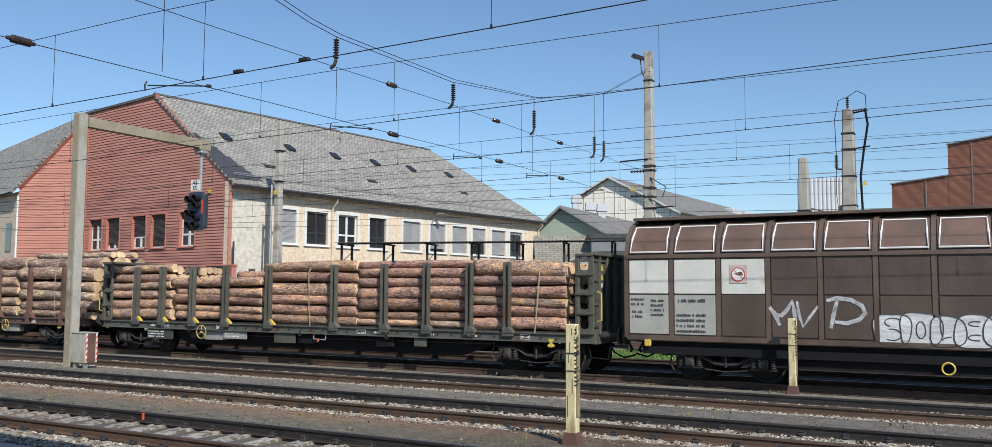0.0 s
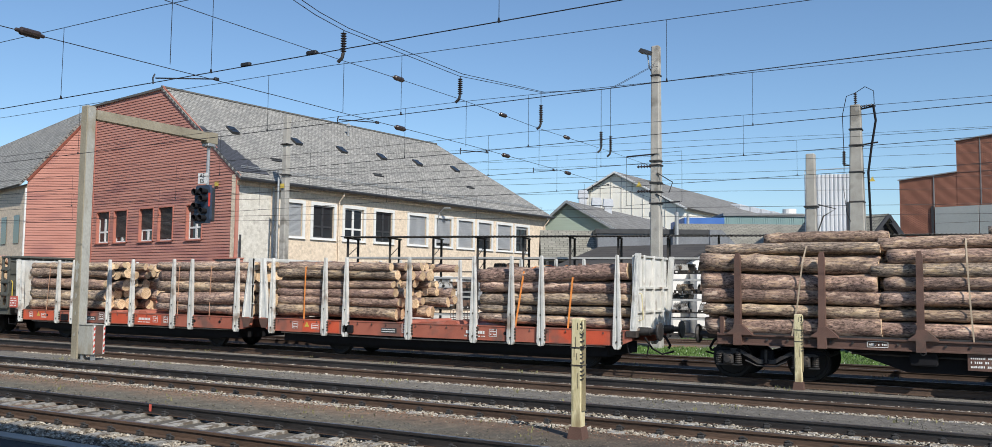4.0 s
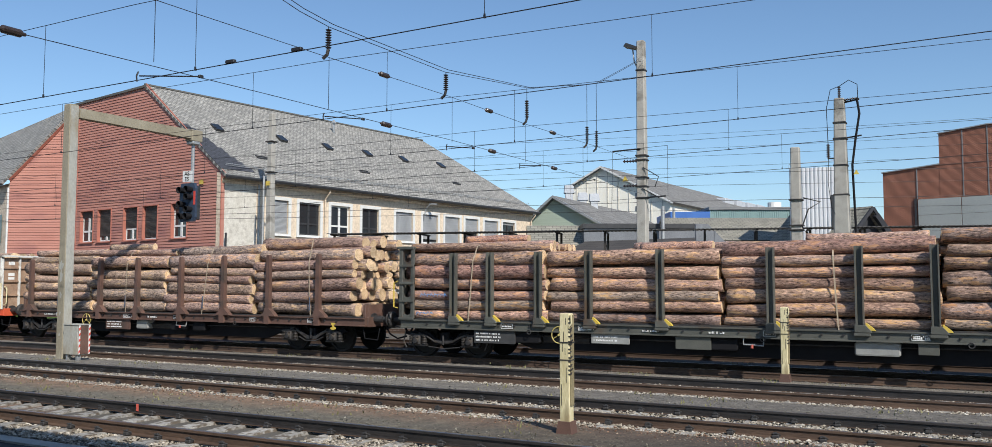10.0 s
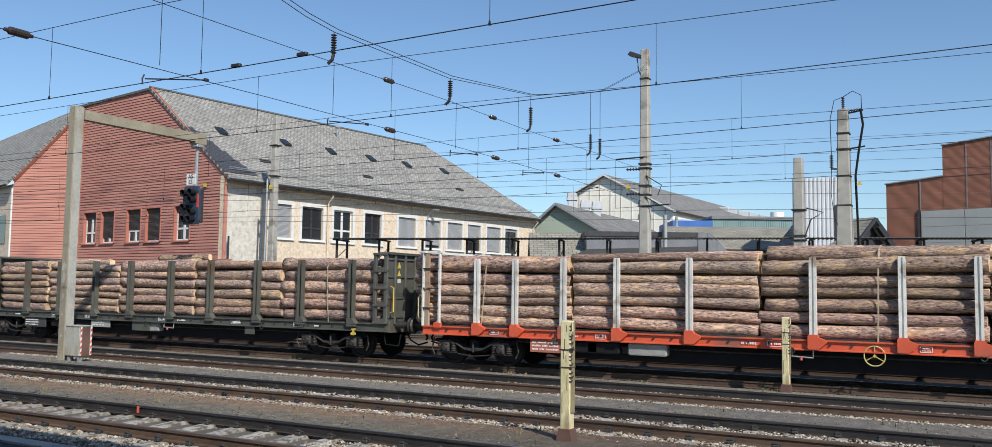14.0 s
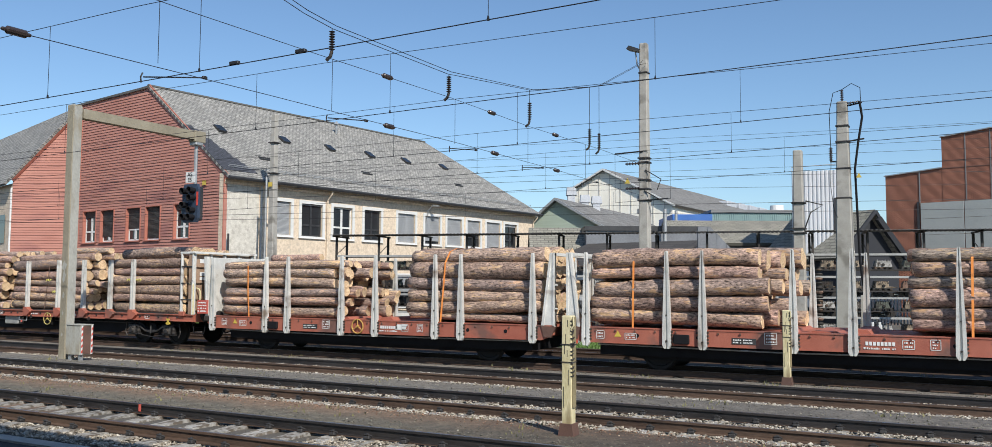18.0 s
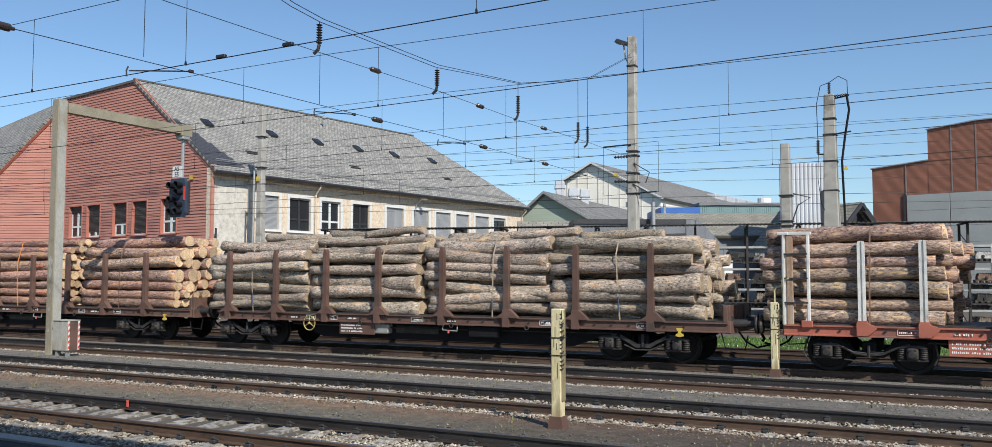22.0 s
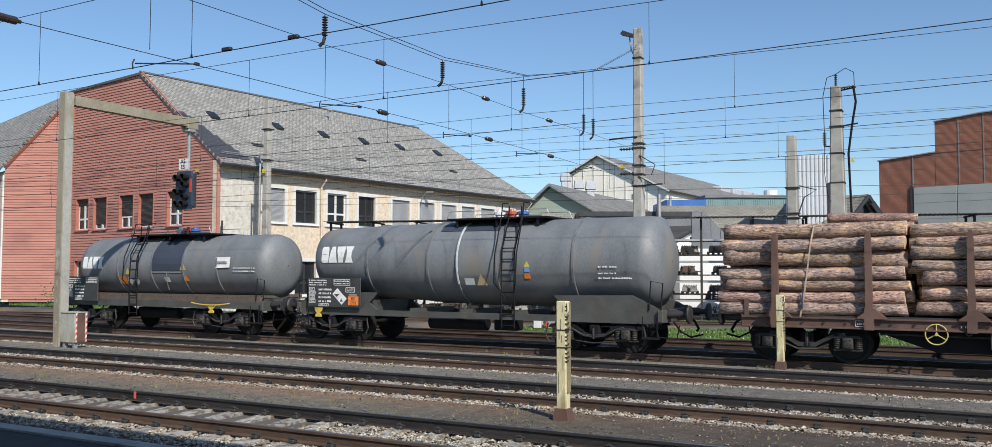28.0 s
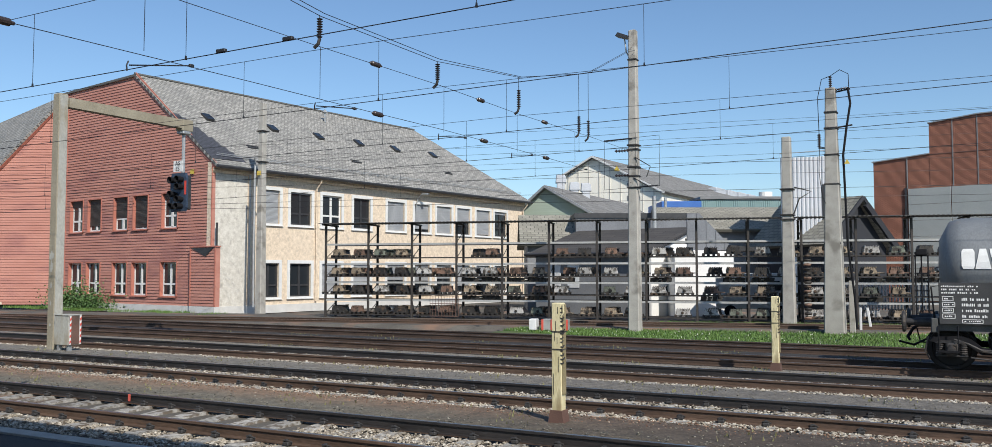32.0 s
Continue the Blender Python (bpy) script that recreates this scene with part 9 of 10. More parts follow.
# small signs on the walls
for l_, b_, z, along in ((2.47, -.06, 7.75, 0), (FRONT - .06, 1.6, 7.86, 1)):
    sg_ = thing("warning_sign", "small yellow warning plate on the wall", "sign", "small wall signs")
    dl, db = (0, .17) if along else (.17, 0)
    part("plate", Shape().face([local(l_ - dl, b_ - db, z - .12), local(l_ + dl, b_ + db, z - .12), local(l_ + dl, b_ + db, z + .12), local(l_ - dl, b_ - db, z + .12)]).face([local(l_ - dl * 1.1, b_ - db * 1.1 + .01, z - .13), local(l_ + dl * 1.1, b_ + db * 1.1 + .01, z - .13), local(l_ + dl * 1.1, b_ + db * 1.1 + .01, z + .13), local(l_ - dl * 1.1, b_ - db * 1.1 + .01, z + .13)]), [YELLOW], sg_)
part("sign_plate", Shape().box(-.13, .15, -.27, -.26, 7.38, 7.62), [YELLOW], m4, "small yellow warning plate")

# ---- storage rack ----
RACK = pose(-27.8, 34.2, 0, 0, 0, 15)
rack = thing("storage_rack", "long dark steel storage rack with corrugated roof full of wagon parts", "rack", "", RACK)
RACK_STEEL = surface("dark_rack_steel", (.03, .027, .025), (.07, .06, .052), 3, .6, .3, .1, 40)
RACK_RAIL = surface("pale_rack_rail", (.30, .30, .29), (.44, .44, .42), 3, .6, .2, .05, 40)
BAYS, BAY = 16, 2.222
for k in range(BAYS + 1):
    x = k * BAY
    for y in (0, 1.25):
        p = Shape().box(x - .05, x + .05, y - .05, y + .05, -.2, 4.36, 0, .01)
        part("post", p, [RACK_STEEL], rack)
    br_ = Shape()
    for z in (.05, .95, 1.85, 2.75, 3.5):
        br_.rod((x, 0, z), (x, 1.25, z + .55), .018, 4)
    part("brace", br_, [RACK_STEEL], rack)
    part("roof_arm", Shape().rod((x, -.45, 4.40), (x, 1.5, 4.40), .045, 5), [RACK_STEEL], rack)
for k in range(BAYS):
    x0, x1 = k * BAY + .05, (k + 1) * BAY - .05
    for z in (.78, 1.63, 2.52, 3.48):
        for y in (0, 1.25):
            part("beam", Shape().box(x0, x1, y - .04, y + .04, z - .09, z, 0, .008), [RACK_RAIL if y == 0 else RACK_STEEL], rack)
rf = Shape()
for k in range(int(BAYS * BAY / .18) + 2):
    x = -.2 + k * .18
    rf.face([(x, -.55, 4.45), (x + .09, -.55, 4.472), (x + .09, 1.7, 4.52), (x, 1.7, 4.48)])
    rf.face([(x + .09, -.55, 4.472), (x + .18, -.55, 4.45), (x + .18, 1.7, 4.48), (x + .09, 1.7, 4.52)])
    rf.face([(x, -.55, 4.45), (x + .09, -.55, 4.472), (x + .18, -.55, 4.45), (x + .09, -.55, 4.425)])
part("roof", rf, [surface("corrugated_roof", (.07, .068, .066), (.12, .115, .11), 2, .7, .2, .1, 30)], rack, "dark corrugated roof")
PART_DARK = surface("oily_wagon_part", (.016, .015, .014), (.05, .044, .038), 4, .55, .2, .2, 30, vary=.35, dirt=(.11, .07, .045), dirt_at=.6)
# Tan metal with sunlight put into its colour.
PART_SUNLIT = surface("tan_casting", (.20, .15, .10), (.36, .29, .21), 6, .7, .1, .2, 30, vary=.3, dirt=(.05, .04, .03), dirt_at=.55)
PART_PALE = surface("pale_grey_casting", (.30, .29, .27), (.52, .50, .47), 6, .7, .1, .2, 30, vary=.25, dirt=(.06, .05, .04), dirt_at=.55)
PART_BROWN = surface("rust_brown_casting", (.13, .075, .05), (.24, .15, .11), 6, .7, .1, .2, 30, vary=.3, dirt=(.03, .025, .02), dirt_at=.55)
PART_GREEN = surface("green_grey_casting", (.085, .10, .075), (.19, .20, .16), 6, .7, .1, .2, 30, vary=.3, dirt=(.03, .025, .02), dirt_at=.55)


def axle_box(top, label, seed):
    """Cast axle box on a toothed base, with ribs over its back."""
    q_ = random.Random(seed)
    t = thing("axle_box", label, "machine part", "wagon parts on the rack")
    w = q_.uniform(.27, .33)
    part("casting", Shape().prism([(-w, .10), (w, .10), (w - .02, .20), (w - .07, .36), (-w + .04, .37), (-w, .24)], -.2, .2, "y", 0, .015), [top], t)
    rb = Shape()
    for k in range(6):
        x = -w + .06 + k * (2 * w - .12) / 5
        rb.prism([(x - .03, .30), (x, .30), (x + .035, .40 + q_.uniform(-.02, .02)), (x + .005, .40)], -.22, .16, "y")
    part("ribs", rb, [top], t)
    bs = Shape().box(-.38, .38, -.2, .2, .07, .12, 0, .01)
    for x in (-.33, -.11, .12, .33):
        bs.box(x - .055, x + .055, -.22, .1, 0, .085, 0, .012)
    part("base", bs, [PART_DARK], t)
    part("cover", Shape().lathe([(-.25, 0), (-.25, .05), (-.21, .07), (-.20, .07)], "y", (q_.uniform(-.08, .08), 0, .2), 10), [PART_DARK], t)
    if q_.random() < .6:
        part("bolt_rod", Shape().rod((w - .05, -.15, .16), (w + .3, -.17, .13), .022, 6), [top], t)
    return t


def spare_block(w, seed):
    q_ = random.Random(seed)
    t = thing("rubber_pad_stack", "stack of black rubber pads lying on the rack", "machine part", "wagon parts on the rack")
    x = -w / 2
    k = 0
    while x < w / 2 - .05:
        ww = q_.uniform(.16, .3)
        part("pad", Shape().prism([(x, 0), (min(x + ww, w / 2), 0), (min(x + ww + .02, w / 2 + .03), q_.uniform(.17, .22)), (x + .02, q_.uniform(.16, .22))], -.2, .25, "y", 0, .01), [PART_DARK], t)
        x += ww + .015
    part("tag", Shape().box(-.08, .06, -.215, -.205, .08, .12), [PALE], t, "white paper tag")
    return t


boxes_ = [axle_box(PART_SUNLIT, "sunlit tan cast axle box with ribs on the rack", 1), axle_box(PART_PALE, "pale grey cast axle box with ribs on the rack", 2), axle_box(PART_BROWN, "rusty brown cast axle box on the rack", 3), axle_box(PART_GREEN, "dull green-grey cast axle box on the rack", 4), axle_box(PART_DARK, "black oily cast axle box on the rack", 5)]
pads_ = [spare_block(.95, 6), spare_block(1.9, 7)]
r = random.Random(23)
used = set()


def put(src, m_at):
    if src.name in used:
        copy_thing(src, m_at)
    else:
        used.add(src.name)
        src.matrix_basis = m_at


for k in range(BAYS):
    for lv_, z in enumerate((.0, .80, 1.66, 2.56)):
        rise = .06 if lv_ == 0 else .24
        part("shelf_bar", Shape().box(k * BAY + .05, (k + 1) * BAY - .05, -.03, .03, z + rise - .05, z + rise, 0, .006), [RACK_STEEL], rack)
        part("shelf_bar", Shape().box(k * BAY + .05, (k + 1) * BAY - .05, .45, .51, z + rise - .05, z + rise, 0, .006), [RACK_STEEL], rack)
        if lv_ == 3 and k in (2, 4):
            continue
        for q in range(2):
            if r.random() < .05:
                continue
            src = r.choices(boxes_, (4, 4, 3, 2, 3))[0]
            put(src, RACK @ pose(k * BAY + .60 + q * 1.06 + r.uniform(-.06, .06), .22 + r.uniform(-.04, .04), z + rise, 0, 0, r.uniform(-5, 5)))
        for q in range(2):
            if r.random() < .7:
                put(r.choices(boxes_, (2, 2, 2, 2, 6))[0], RACK @ pose(k * BAY + .7 + q * 1.0 + r.uniform(-.2, .2), .95, z + rise, 0, 0, r.uniform(-9, 9)))
        part("shelf_bar", Shape().box(k * BAY + .05, (k + 1) * BAY - .05, .78, .84, z + rise - .05, z + rise, 0, .006), [RACK_STEEL], rack)
        part("shelf_bar", Shape().box(k * BAY + .05, (k + 1) * BAY - .05, 1.09, 1.15, z + rise - .05, z + rise, 0, .006), [RACK_STEEL], rack)
        if lv_ in (1, 2) and k not in (0, 1, 2):
            if r.random() < .55:
                put(pads_[1], RACK @ pose(k * BAY + 1.1 + r.uniform(-.05, .05), .5, z - .02))
            elif r.random() < .8:
                put(pads_[0], RACK @ pose(k * BAY + r.choice((.62, 1.6)), .5, z - .02))
        elif lv_ == 0 and r.random() < .6:
            put(pads_[0], RACK @ pose(k * BAY + r.choice((.62, 1.6)), .75, -.06))
sprs = thing("spring_stack", "tall stack of dark coil springs standing beside the rack", "machine part", "", Matrix.Translation((-6.05, 39.6, 0)))
for k in range(15):
    part("spring", Shape().lathe([(.05 + k * .19, .0), (.05 + k * .19, .13), (.11 + k * .19, .17), (.16 + k * .19, .13), (.18 + k * .19, 0)], "z", (0.012 * math.sin(k), 0, 0), 12), [PART_DARK if k % 3 else PART_BROWN], sprs)
van = thing("parked_van", "white van parked behind the rack", "van", "", pose(-9.3, 44.2, 0, 0, 0, 6))
part("body", Shape().prism([(-1.7, .3), (2.0, .3), (2.05, .9), (1.75, 1.35), (1.45, 1.95), (1.2, 2.03), (-1.7, 2.03)], -.9, .9, "y", 0, .05), [WHITE], van)
part("side_window", Shape().prism([(.3, 1.2), (1.55, 1.2), (1.32, 1.65), (.3, 1.65)], -.915, -.89, "y"), [GLASS], van)
for x in (-1.0, 1.3):
    part("wheel", Shape().lathe([(-.93, 0), (-.93, .2), (-.9, .3), (-.75, .3), (-.75, 0)], "y", (x, 0, .18), 16), [BLACK], van)
jib = thing("hand_lift", "black steel hand lift standing before the rack", "lift", "", Matrix.Translation((-1.62, 39.2, 0)))
for x in (-.22, .0, .24):
    part("upright", Shape().rod((x, 0, -.1), (x, 0, 2.75), .03, 6), [BLACK], jib)
for z in (.4, 1.3, 2.0, 2.7):
    part("crossbar", Shape().box(-.26, .28, -.03, .03, z, z + .05), [BLACK], jib)
part("carriage", Shape().box(-.2, .22, -.1, .1, 2.75, 3.0, 0, .03), [BLACK], jib)
crate = thing("crate", "rusty wire mesh crate on the ground", "crate", "", RACK @ pose(5.4, -.1, 0))
cs = Shape()
for x in np.arange(0, 1.41, .14):
    cs.rod((x, -.02, 0), (x, -.02, .95), .012, 4)
for z in (0, .3, .6, .95):
    cs.rod((0, -.02, z), (1.4, -.02, z), .018, 4)
part("mesh", cs, [BROWN_STEEL], crate)
for nm, lb, x, w, h, mt in (("box", "white plastic box on the ground", 11.5, .28, .42, WHITE), ("crate_pair", "grey crate with red edges on the ground", 12.0, .42, .42, PLATE), ("crate_pair", "grey crate with red edges on the ground", 12.6, .40, .42, PLATE)):
    t = thing("ground_box" if nm == "box" else "ground_crate", lb, "crate", "", RACK @ pose(x, -6.6, -.15))
    part("body", Shape().box(0, w, -.3, .3, 0, h, 0, .02), [mt], t)
    if nm != "box":
        for xx in (0, w - .06):
            part("edge", Shape().box(xx - .01, xx + .07, -.32, -.28, 0, h), [RED_MARK], t)

# ---- far buildings ----
YARD = pose(0, 0, 0, 0, 0, 28.16)


def yard(u, v, z=0.0):
    return YARD @ Vector((u, v, z))


VENT_GREY = surface("pale_blue_grey_metal", (.38, .40, .43), (.50, .52, .55), 1.5, .6, 0, .1, 10)
GREEN_WALL = surface("grey_green_boards", (.30, .36, .29), (.38, .44, .36), 1, .8, 0, .2, 20, (.3, .3, 8))
BEIGE = surface("beige_panel_wall", (.80, .76, .65), (.90, .86, .76), .6, .8, 0, .15, 12)
GREY_ROOF = shingle_mat("flat_grey_roof", (.17, .165, .155), (.22, .215, .205), .6, 1.2)
WHITE_WALL = surface("white_render", (.70, .69, .66), (.80, .79, .76), .5, .9, 0, .2, 10)
GREY_WALL = surface("grey_wall", (.16, .165, .17), (.22, .225, .23), .6, .8, 0, .1, 10)
GREY_METAL = surface("grey_sheet_metal", (.13, .137, .15), (.21, .22, .235), .6, .6, .2, .05, 10)
TEAL = surface("pale_teal_cladding", (.17, .27, .27), (.24, .35, .34), .5, .6, 0, .1, 10)
BLUE = surface("blue_cladding", (.03, .11, .36), (.05, .16, .45), .5, .5, 0, .05, 10)


def shed(name, label, u, v, turn, left, right, length, eave_l, eave_r, ridge, wall, roof_mat, verge_mat=None):
    """Gabled building: its near gable centred at (u, v), ridge running back, turned by degrees to the tracks."""
    b = thing(name, label, "building", "", Matrix.Translation(yard(u, v)) @ pose(0, 0, 0, 0, 0, turn))
    s = Shape()
    prof = [(-left, -.4), (right, -.4), (right, eave_r), (0, ridge), (-left, eave_l)]
    s.prism(prof, 0, length, "y")
    part("wall", s, [wall], b)
    o = .5
    sl_, sr_ = (ridge - eave_l) / left, (ridge - eave_r) / right
    slab("roof", [Vector((right + o, -o, eave_r - o * sr_ + .12)), Vector((right + o, length + o, eave_r - o * sr_ + .12)), Vector((0, length + o, ridge + .12)), Vector((0, -o, ridge + .12))], .22, roof_mat, b)
    slab("roof", [Vector((-left - o, length + o, eave_l - o * sl_ + .12)), Vector((-left - o, -o, eave_l - o * sl_ + .12)), Vector((0, -o, ridge + .12)), Vector((0, length + o, ridge + .12))], .22, roof_mat, b)
    if verge_mat:
        part("verge_board", Shape().rod((-left - o, -o - .02, eave_l - o * sl_), (0, -o - .02, ridge), .14, 4).rod((right + o, -o - .02, eave_r - o * sr_), (0, -o - .02, ridge), .14, 4), [verge_mat], b)
    return b


g = shed("green_house", "grey-green boarded gable house with grey roof", 4.45, 77, 1.3, 2.6, 4.4, 22, 7.5, 7.1, 9.6, GREEN_WALL, GREY_ROOF, GALV)
part("cross_dormer", Shape().prism([(-1.3, 0), (1.3, 0), (0, .85)], 0, 2, "y"), [GREY_WALL], g, "small blue-grey dormer", pose(7.6, -.6, 6.0))
hall = shed("hall", "large beige hall with a long grey roof", 12.3, 110, -4, 4.2, 9.0, 66, 14.5, 11.9, 16.6, BEIGE, GREY_ROOF, WHITE)
for k in range(9):
    x = -3.6 + k * 1.45
    top = 16.6 - (abs(x) * (.5 if x < 0 else .52)) - .3
    part("wall_joint", Shape().box(x - .05, x + .05, -.06, 0, 0, top), [PALE], hall)
part("window_strip", Shape().box(4.5, 5.6, -.05, .0, 12.5, 13.1).box(4.5, 5.6, -.05, 0, 10.9, 11.5), [GREY_WALL], hall)
for k in range(4):
    part("roof_monitor", Shape().box(1.6, 3.4, 38 + k * 6, 42.5 + k * 6, 14.6, 15.75 + .1 * k, 0, .1), [VENT_GREY], hall, "white boxed roof light")
for k, (u, z, h) in enumerate(((6.2, 8.4, 3.0), (7.5, 7.8, 2.9), (8.6, 7.3, 3.3))):
    v_ = thing("roof_vent", "white boxed roof ventilator", "ventilator", "roof ventilators", Matrix.Translation(yard(u, 84)) @ pose(0, 0, 0, 0, 0, 28))
    part("shaft", Shape().box(-.36, .36, -.36, .36, z - 1.2, z + h - .6, 0, .03), [VENT_GREY], v_)
    part("hood", Shape().prism([(-.48, z + h - .75), (.52, z + h - .75), (.45, z + h - .1), (.3, z + h), (-.42, z + h)], -.45, .45, "y", 0, .04), [VENT_GREY], v_)
shed("roofed_shed", "low shed with grey-green roof behind the rack", 3.5, 58, 118.16, 3.0, 3.2, 9, 4.1, 4.0, 5.8, GREY_WALL, OLIVE_ROOF).matrix_basis = Matrix.Translation(yard(11, 59)) @ pose(0, 0, 0, 0, 0, 118.16)
BROWN_ROOF = shingle_mat("dark_brown_grey_roof", (.055, .050, .046), (.075, .068, .062), .5, 2.0)
ws = thing("workshop", "low workshop with dark brown roof and white gable behind the rack", "building", "", pose(-13.8, 50, 0, 0, 0, -12.1))
part("wall", Shape().box(-7.9, -.35, -4.7, 4.7, -.3, 3.12), [GREY_WALL], ws, "grey side wall")
part("gable", Shape().prism([(-4.75, -.3), (4.75, -.3), (4.75, 3.1), (0, 4.52), (-4.75, 3.1)], -.35, -.1, "x"), [WHITE_WALL], ws, "white rendered gable")
slab("roof", [Vector((-8.4, -5.1, 3.15)), Vector((.05, -5.1, 3.15)), Vector((.05, 0, 4.7)), Vector((-8.2, 0, 4.7))], .16, BROWN_ROOF, ws)
slab("roof", [Vector((.05, 5.1, 3.15)), Vector((-8.4, 5.1, 3.15)), Vector((-8.2, 0, 4.7)), Vector((.05, 0, 4.7))], .16, BROWN_ROOF, ws)
part("gutter", Shape().rod((-8.4, -5.18, 3.12), (.05, -5.18, 3.12), .07, 8), [GUTTER], ws, "dark eaves gutter")
part("verge_board", Shape().rod((.08, -5.12, 3.08), (.08, 0, 4.62), .06, 4), [GUTTER], ws)
part("vent_slit", Shape().box(-.1, -.08, -.95, -.75, 3.7, 4.0), [GUTTER], ws)
for x in (-6.9, -5.6):
    part("window", Shape().box(x, x + .8, -4.73, -4.69, 1.2, 2.6), [WHITE], ws, "white framed window")
wh = thing("white_house", "white rendered house with grey metal gable behind the rack", "building", "", Matrix.Translation(yard(10.3, 46.3)) @ YARD.to_3x3().to_4x4())
part("wall", Shape().box(-.9, 2.2, 0, 3, -.3, 3.2), [WHITE_WALL], wh)
mg = part("metal_gable", Shape().prism([(-.15, 3.25), (2.1, 3.25), (2.1, 3.5), (.5, 5.2), (-.15, 5.2)], .3, .5, "y"), [GREY_METAL], wh, "pale grey sheet metal gable")
for x in (.35, .85, 1.35, 1.8):
    part("seam", Shape().box(x, x + .03, .27, .3, 3.25, min(5.2, 3.5 + (2.1 - x) * 1.06)), [GREY_METAL], mg)
part("roof", Shape().prism([(2.0, 3.2), (3.8, 3.2), (3.8, 3.35), (2.0, 3.5)], -.2, 3.2, "y"), [DARK_ROOF], wh)
flat = thing("flat_building", "flat grey metal building with a dark roof edge", "building", "", Matrix.Translation(yard(5.1, 56.0)) @ YARD.to_3x3().to_4x4())
part("wall", Shape().box(0, 7.4, 0, 4, -.3, 5.55), [GREY_METAL], flat)
part("roof_edge", Shape().box(-.1, 7.5, -.1, 4.1, 5.55, 5.85), [GUTTER], flat)
part("flue", Shape().rod((4.9, -.6, 4), (4.9, -.6, 6.9), .13, 10), [GALV], flat, "metal flue pipe")
shed("long_shed", "long shed with olive-grey roof", 0, 0, 0, 5.0, 5.0, 12.5, 5.3, 5.2, 7.15, GREY_WALL, OLIVE_ROOF).matrix_basis = Matrix.Translation(yard(25.5, 70)) @ pose(0, 0, 0, 0, 0, 118.16)
bl_ = thing("blue_hall", "flat factory hall with blue and pale teal cladding", "building", "", Matrix.Translation(yard(17, 90)) @ YARD.to_3x3().to_4x4())
part("blue_part", Shape().box(0, 4.1, 0, 8, -.3, 9.4, 0, .05), [BLUE], bl_, "blue cladding")
part("teal_part", Shape().box(4.1, 13, .3, 8, -.3, 9.6, 0, .05), [TEAL], bl_, "pale teal cladding")
for k in range(40):
    part("cladding_rib", Shape().box(4.15 + k * .22, 4.25 + k * .22, .24, .3, 7.4, 9.6), [TEAL], bl_)
part("roof_edge", Shape().box(4.0, 13.1, .1, 8, 9.6, 9.9), [GREY_WALL], bl_)
for x in (6.0, 10.3):
    part("window", Shape().box(x, x + 1.8, .24, .3, 8.2, 8.6), [GLASS], bl_)
part("round_vent", Shape().rod((11.6, 3, 9.9), (11.6, 3, 10.6), .7, 16), [WHITE_WALL], bl_, "round roof ventilator")
part("chimney", Shape().rod((0, -2, 0), (0, -2, 9.6), .15, 10), [GALV], bl_)
CORR = surface("corrugated_metal", (.56, .57, .58), (.70, .71, .72), .8, .45, .15, .05, 12)
tw = thing("metal_tower", "square tower clad in pale corrugated metal", "tower", "", Matrix.Translation(yard(19.5, 60)) @ pose(0, 0, 0, 0, 0, 7))
cw = Shape().box(0, 2.9, 0, 3, -.3, 9.9)
for k in range(11):
    cw.prism([(k * .265, 0), (k * .265 + .06, -.09), (k * .265 + .17, -.09), (k * .265 + .23, 0)], 0, 9.9, "z")
part("cladding", cw, [CORR], tw)
part("top_rail", Shape().line([(0, 0, 9.9), (0, 0, 10.2), (2.9, 0, 10.3), (2.9, 0, 9.9)], .03, 5), [GALV], tw)
part("louvre", Shape().box(2.65, 2.88, -.1, .0, 5.6, 8.0, 0, .02), [GUTTER], tw)
# Walls go dark navy so the eave's shade is in their colour.
dh = shed("dark_gable_house", "gable house with eave shade in its dark walls, olive roof and white corner", 23.9, 58, 50, 2.6, 2.4, 7, 4.3, 3.9, 7.0, BLUE_SHINGLE, OLIVE_ROOF, BLUE_SHINGLE)
part("white_base", Shape().box(-2.55, -1.3, -.03, 0, -.3, 4.4), [WHITE_WALL], dh)
# Dark bar added for the eave's underside in shadow.
part("fascia", Shape().rod((2.9, -.55, 3.55), (.2, -.55, 6.55), .24, 4), [BLUE_SHINGLE], dh, "broad dark blue band for the shaded eave underside")

# brick hall
BRICK_MAT = shingle_mat("red_brick", (.31, .125, .08), (.42, .185, .12), .083, .25)
bk = thing("brick_hall", "tall red brick factory hall with grey panel front", "building", "", Matrix.Translation(yard(30.2, 70)) @ pose(0, 0, 0, 0, 0, 28.16 - 42))
slab("wall", [Vector((0, 0, -.3)), Vector((4.3, 0, -.3)), Vector((4.2, 0, 11.18)), Vector((0, 0, 10.83))], .3, BRICK_MAT, bk, "red brick wall", True)
slab("wall", [Vector((4.2, -.02, -.3)), Vector((30, -.02, -.3)), Vector((30, -.02, 13.85)), Vector((7.6, -.02, 13.85)), Vector((4.2, -.02, 13.53))], .3, BRICK_MAT, bk, "red brick wall", True)
part("core", Shape().box(.02, 4.3, .31, 20, -.3, 10.85).box(4.32, 30, .31, 20, -.3, 13.45), [GREY_WALL], bk)
slab("wall", [Vector((0, 20, -.3)), Vector((0, 0, -.3)), Vector((0, 0, 10.95)), Vector((0, 20, 10.95))], .02, BRICK_MAT, bk, "", True)
slab("wall", [Vector((4.2, 20, 9)), Vector((4.2, 0, 9)), Vector((4.2, 0, 13.5)), Vector((4.2, 20, 13.5))], .02, BRICK_MAT, bk, "", True)
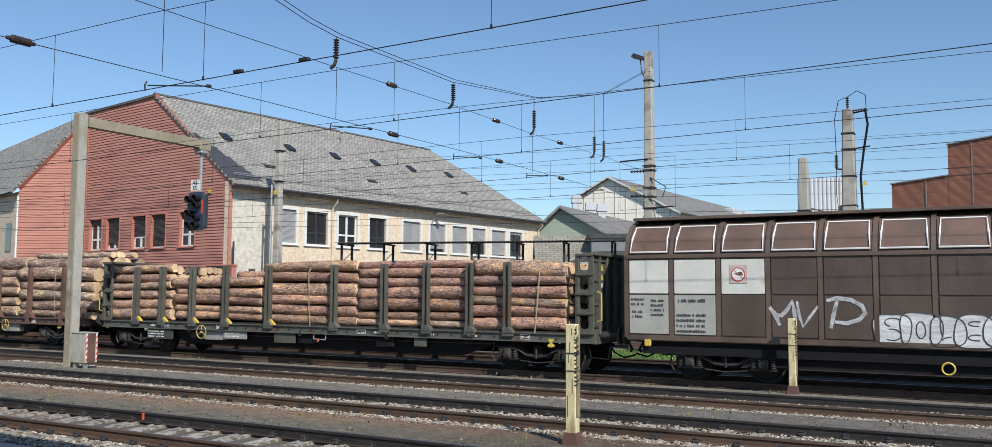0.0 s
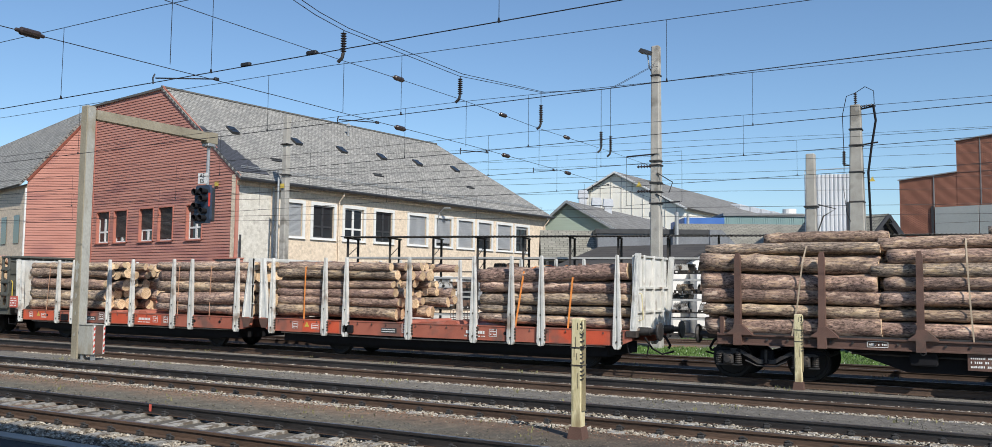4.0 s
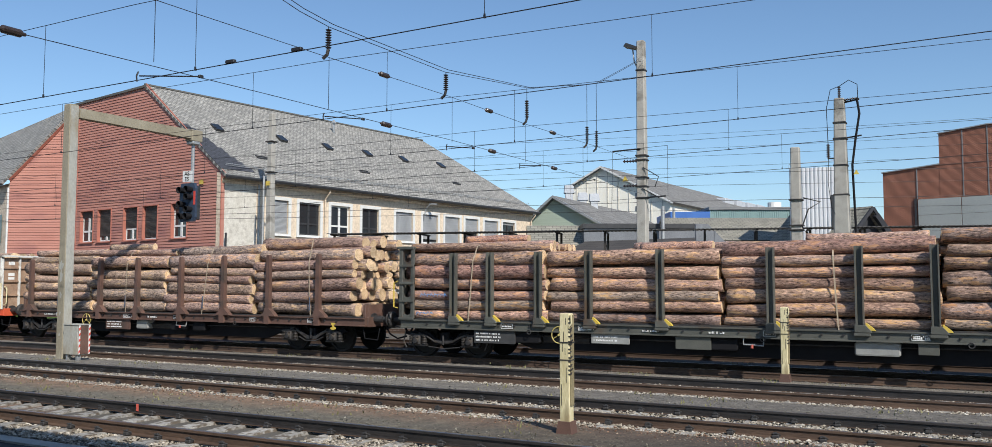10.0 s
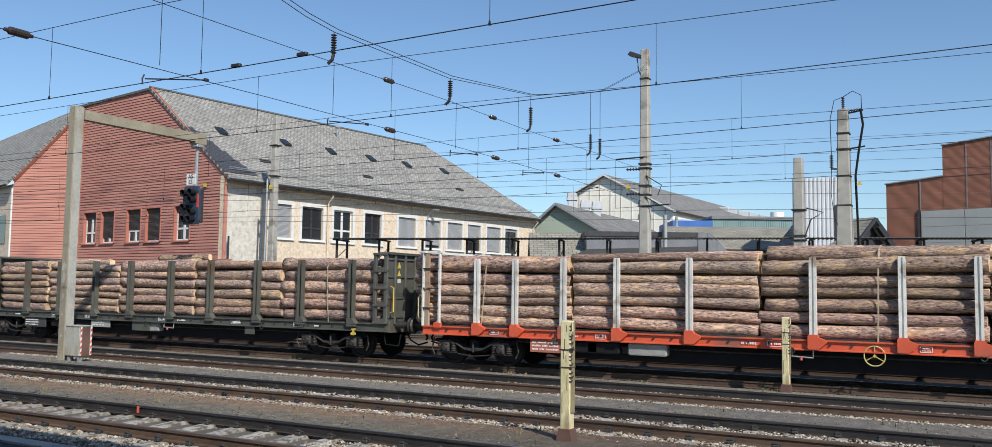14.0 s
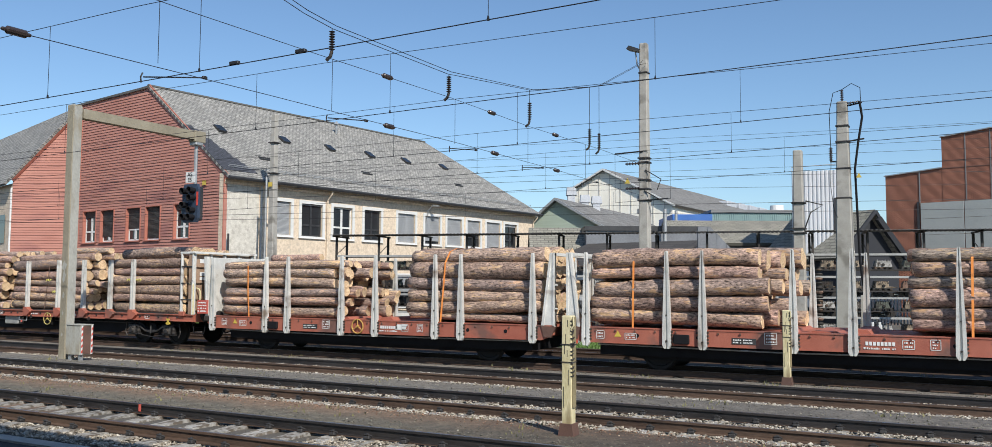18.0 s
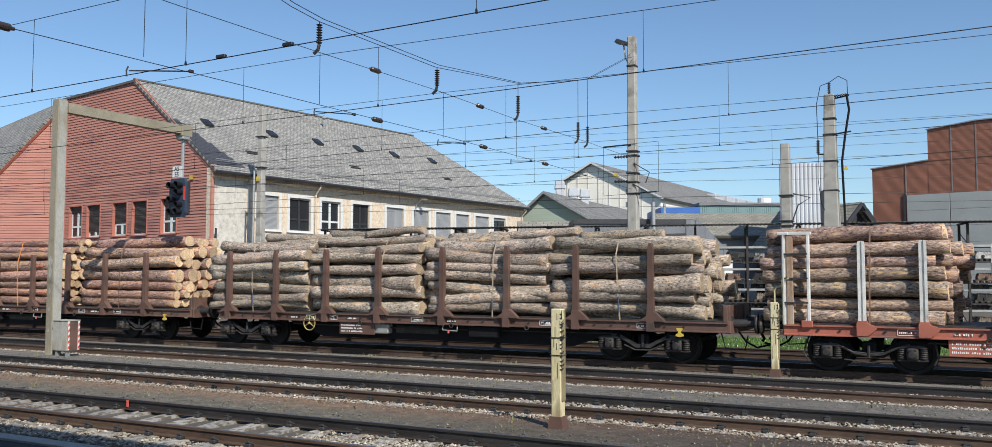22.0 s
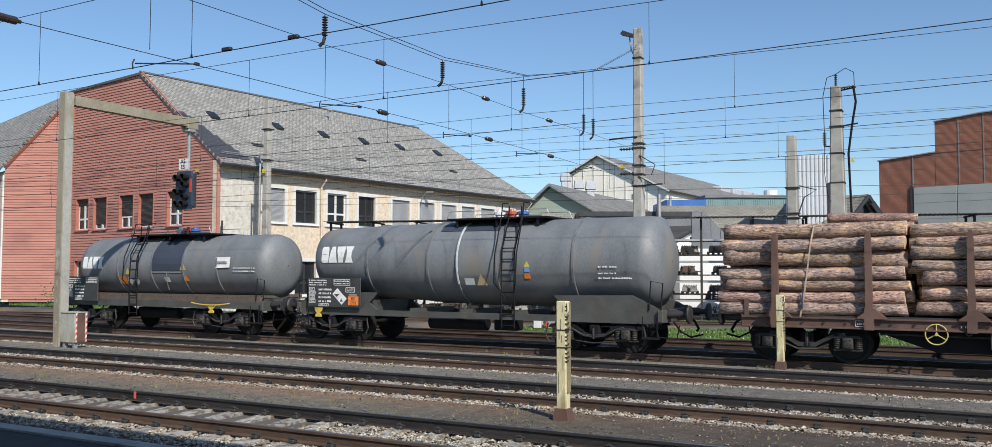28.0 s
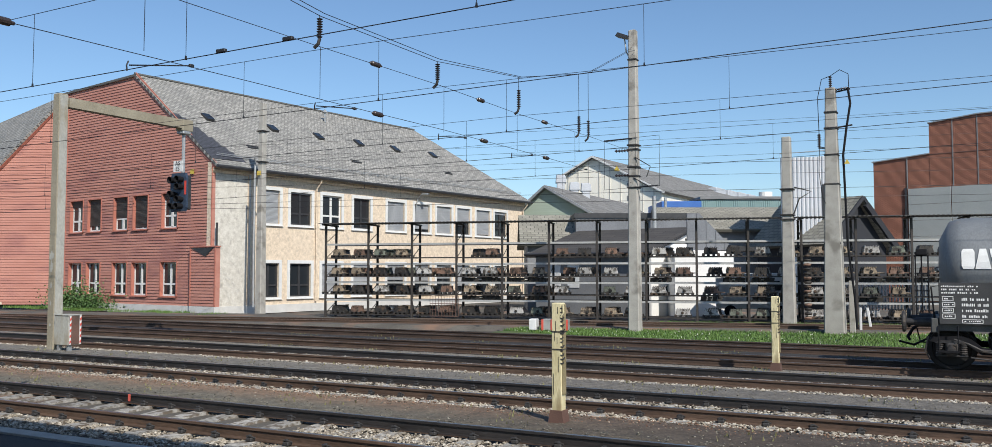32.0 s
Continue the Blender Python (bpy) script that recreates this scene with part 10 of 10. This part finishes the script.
part("coping", Shape().prism([(-.1, 10.82), (4.2, 11.17), (4.2, 11.25), (-.1, 10.90)], -.12, .3, "y").prism([(4.12, 13.52), (7.6, 13.85), (30, 13.85), (30, 13.93), (7.6, 13.93), (4.12, 13.60)], -.14, .3, "y").box(-.1, .2, .3, 20, 10.80, 10.9), [GALV], bk, "metal coping")
PANEL = surface("grey_panel", (.33, .345, .325), (.42, .43, .405), .6, .5, .2, .05, 12)
for k in range(7):
    for q in range(7):
        pn = Shape().box(2.6 + k * 3.1, 5.65 + k * 3.1, -.10, -.03, -.1 + q * 1.24, 1.12 + q * 1.24, 0, .012)
        part("panel", pn, [PANEL], bk, "grey wall panel")
for x_, z0_, z1_ in ((2.55, 8.6, 11.0), (5.85, 8.6, 13.65), (7.55, 8.6, 13.85), (10.9, 8.6, 13.85), (14.2, 8.6, 13.85)):
    part("wall_joint", Shape().box(x_ - .035, x_ + .035, -.05, .0, z0_, z1_), [GREY_WALL], bk, "grey expansion joint")
part("wall_joint", Shape().box(4.2, 20, -.045, .0, 11.1, 11.16), [BROWN_STEEL], bk)
part("pilaster", Shape().box(2.35, 2.5, -.12, 0, 0, 8.65), [GUTTER], bk, "dark panel edge post")
fence = thing("white_fence", "white picket fence behind the rack", "fence", "", RACK @ pose(24.6, 4.0, 0))
for k in range(26):
    part("slat", Shape().box(k * .14, k * .14 + .07, 0, .03, .3, 1.75), [WHITE], fence)
for x, y, w, lean in ((-3.82, 35.3, .10, 0), (-3.63, 36.2, .045, 0), (-3.29, 36.4, .045, -8)):
    pst = thing("small_post", "slim pale concrete post in the grass", "post", "small posts", pose(x, y, -.1, 0, lean, 0))
    part("shaft", Shape().box(-w, w, -w, w, -.2, 1.85 if w > .07 else .82, 0, .01), [CONCRETE if w > .07 else WHITE], pst)


def motions():
    rows = [2 * k for k in range(17)]
    for ob, s in movers:
        walk(ob, [(t, pose(s + travel(t), TRAIN_Y, 0)) for t in rows])
    steps = [(k / 15, math.degrees(travel(k / 15) / .46)) for k in range(481)]
    for w in wheelsets:
        at = Matrix.Translation(w.matrix_basis.translation)
        walk(w, [(t, at @ pose(0, 0, 0, 0, a, 0)) for t, a in steps])


motions()
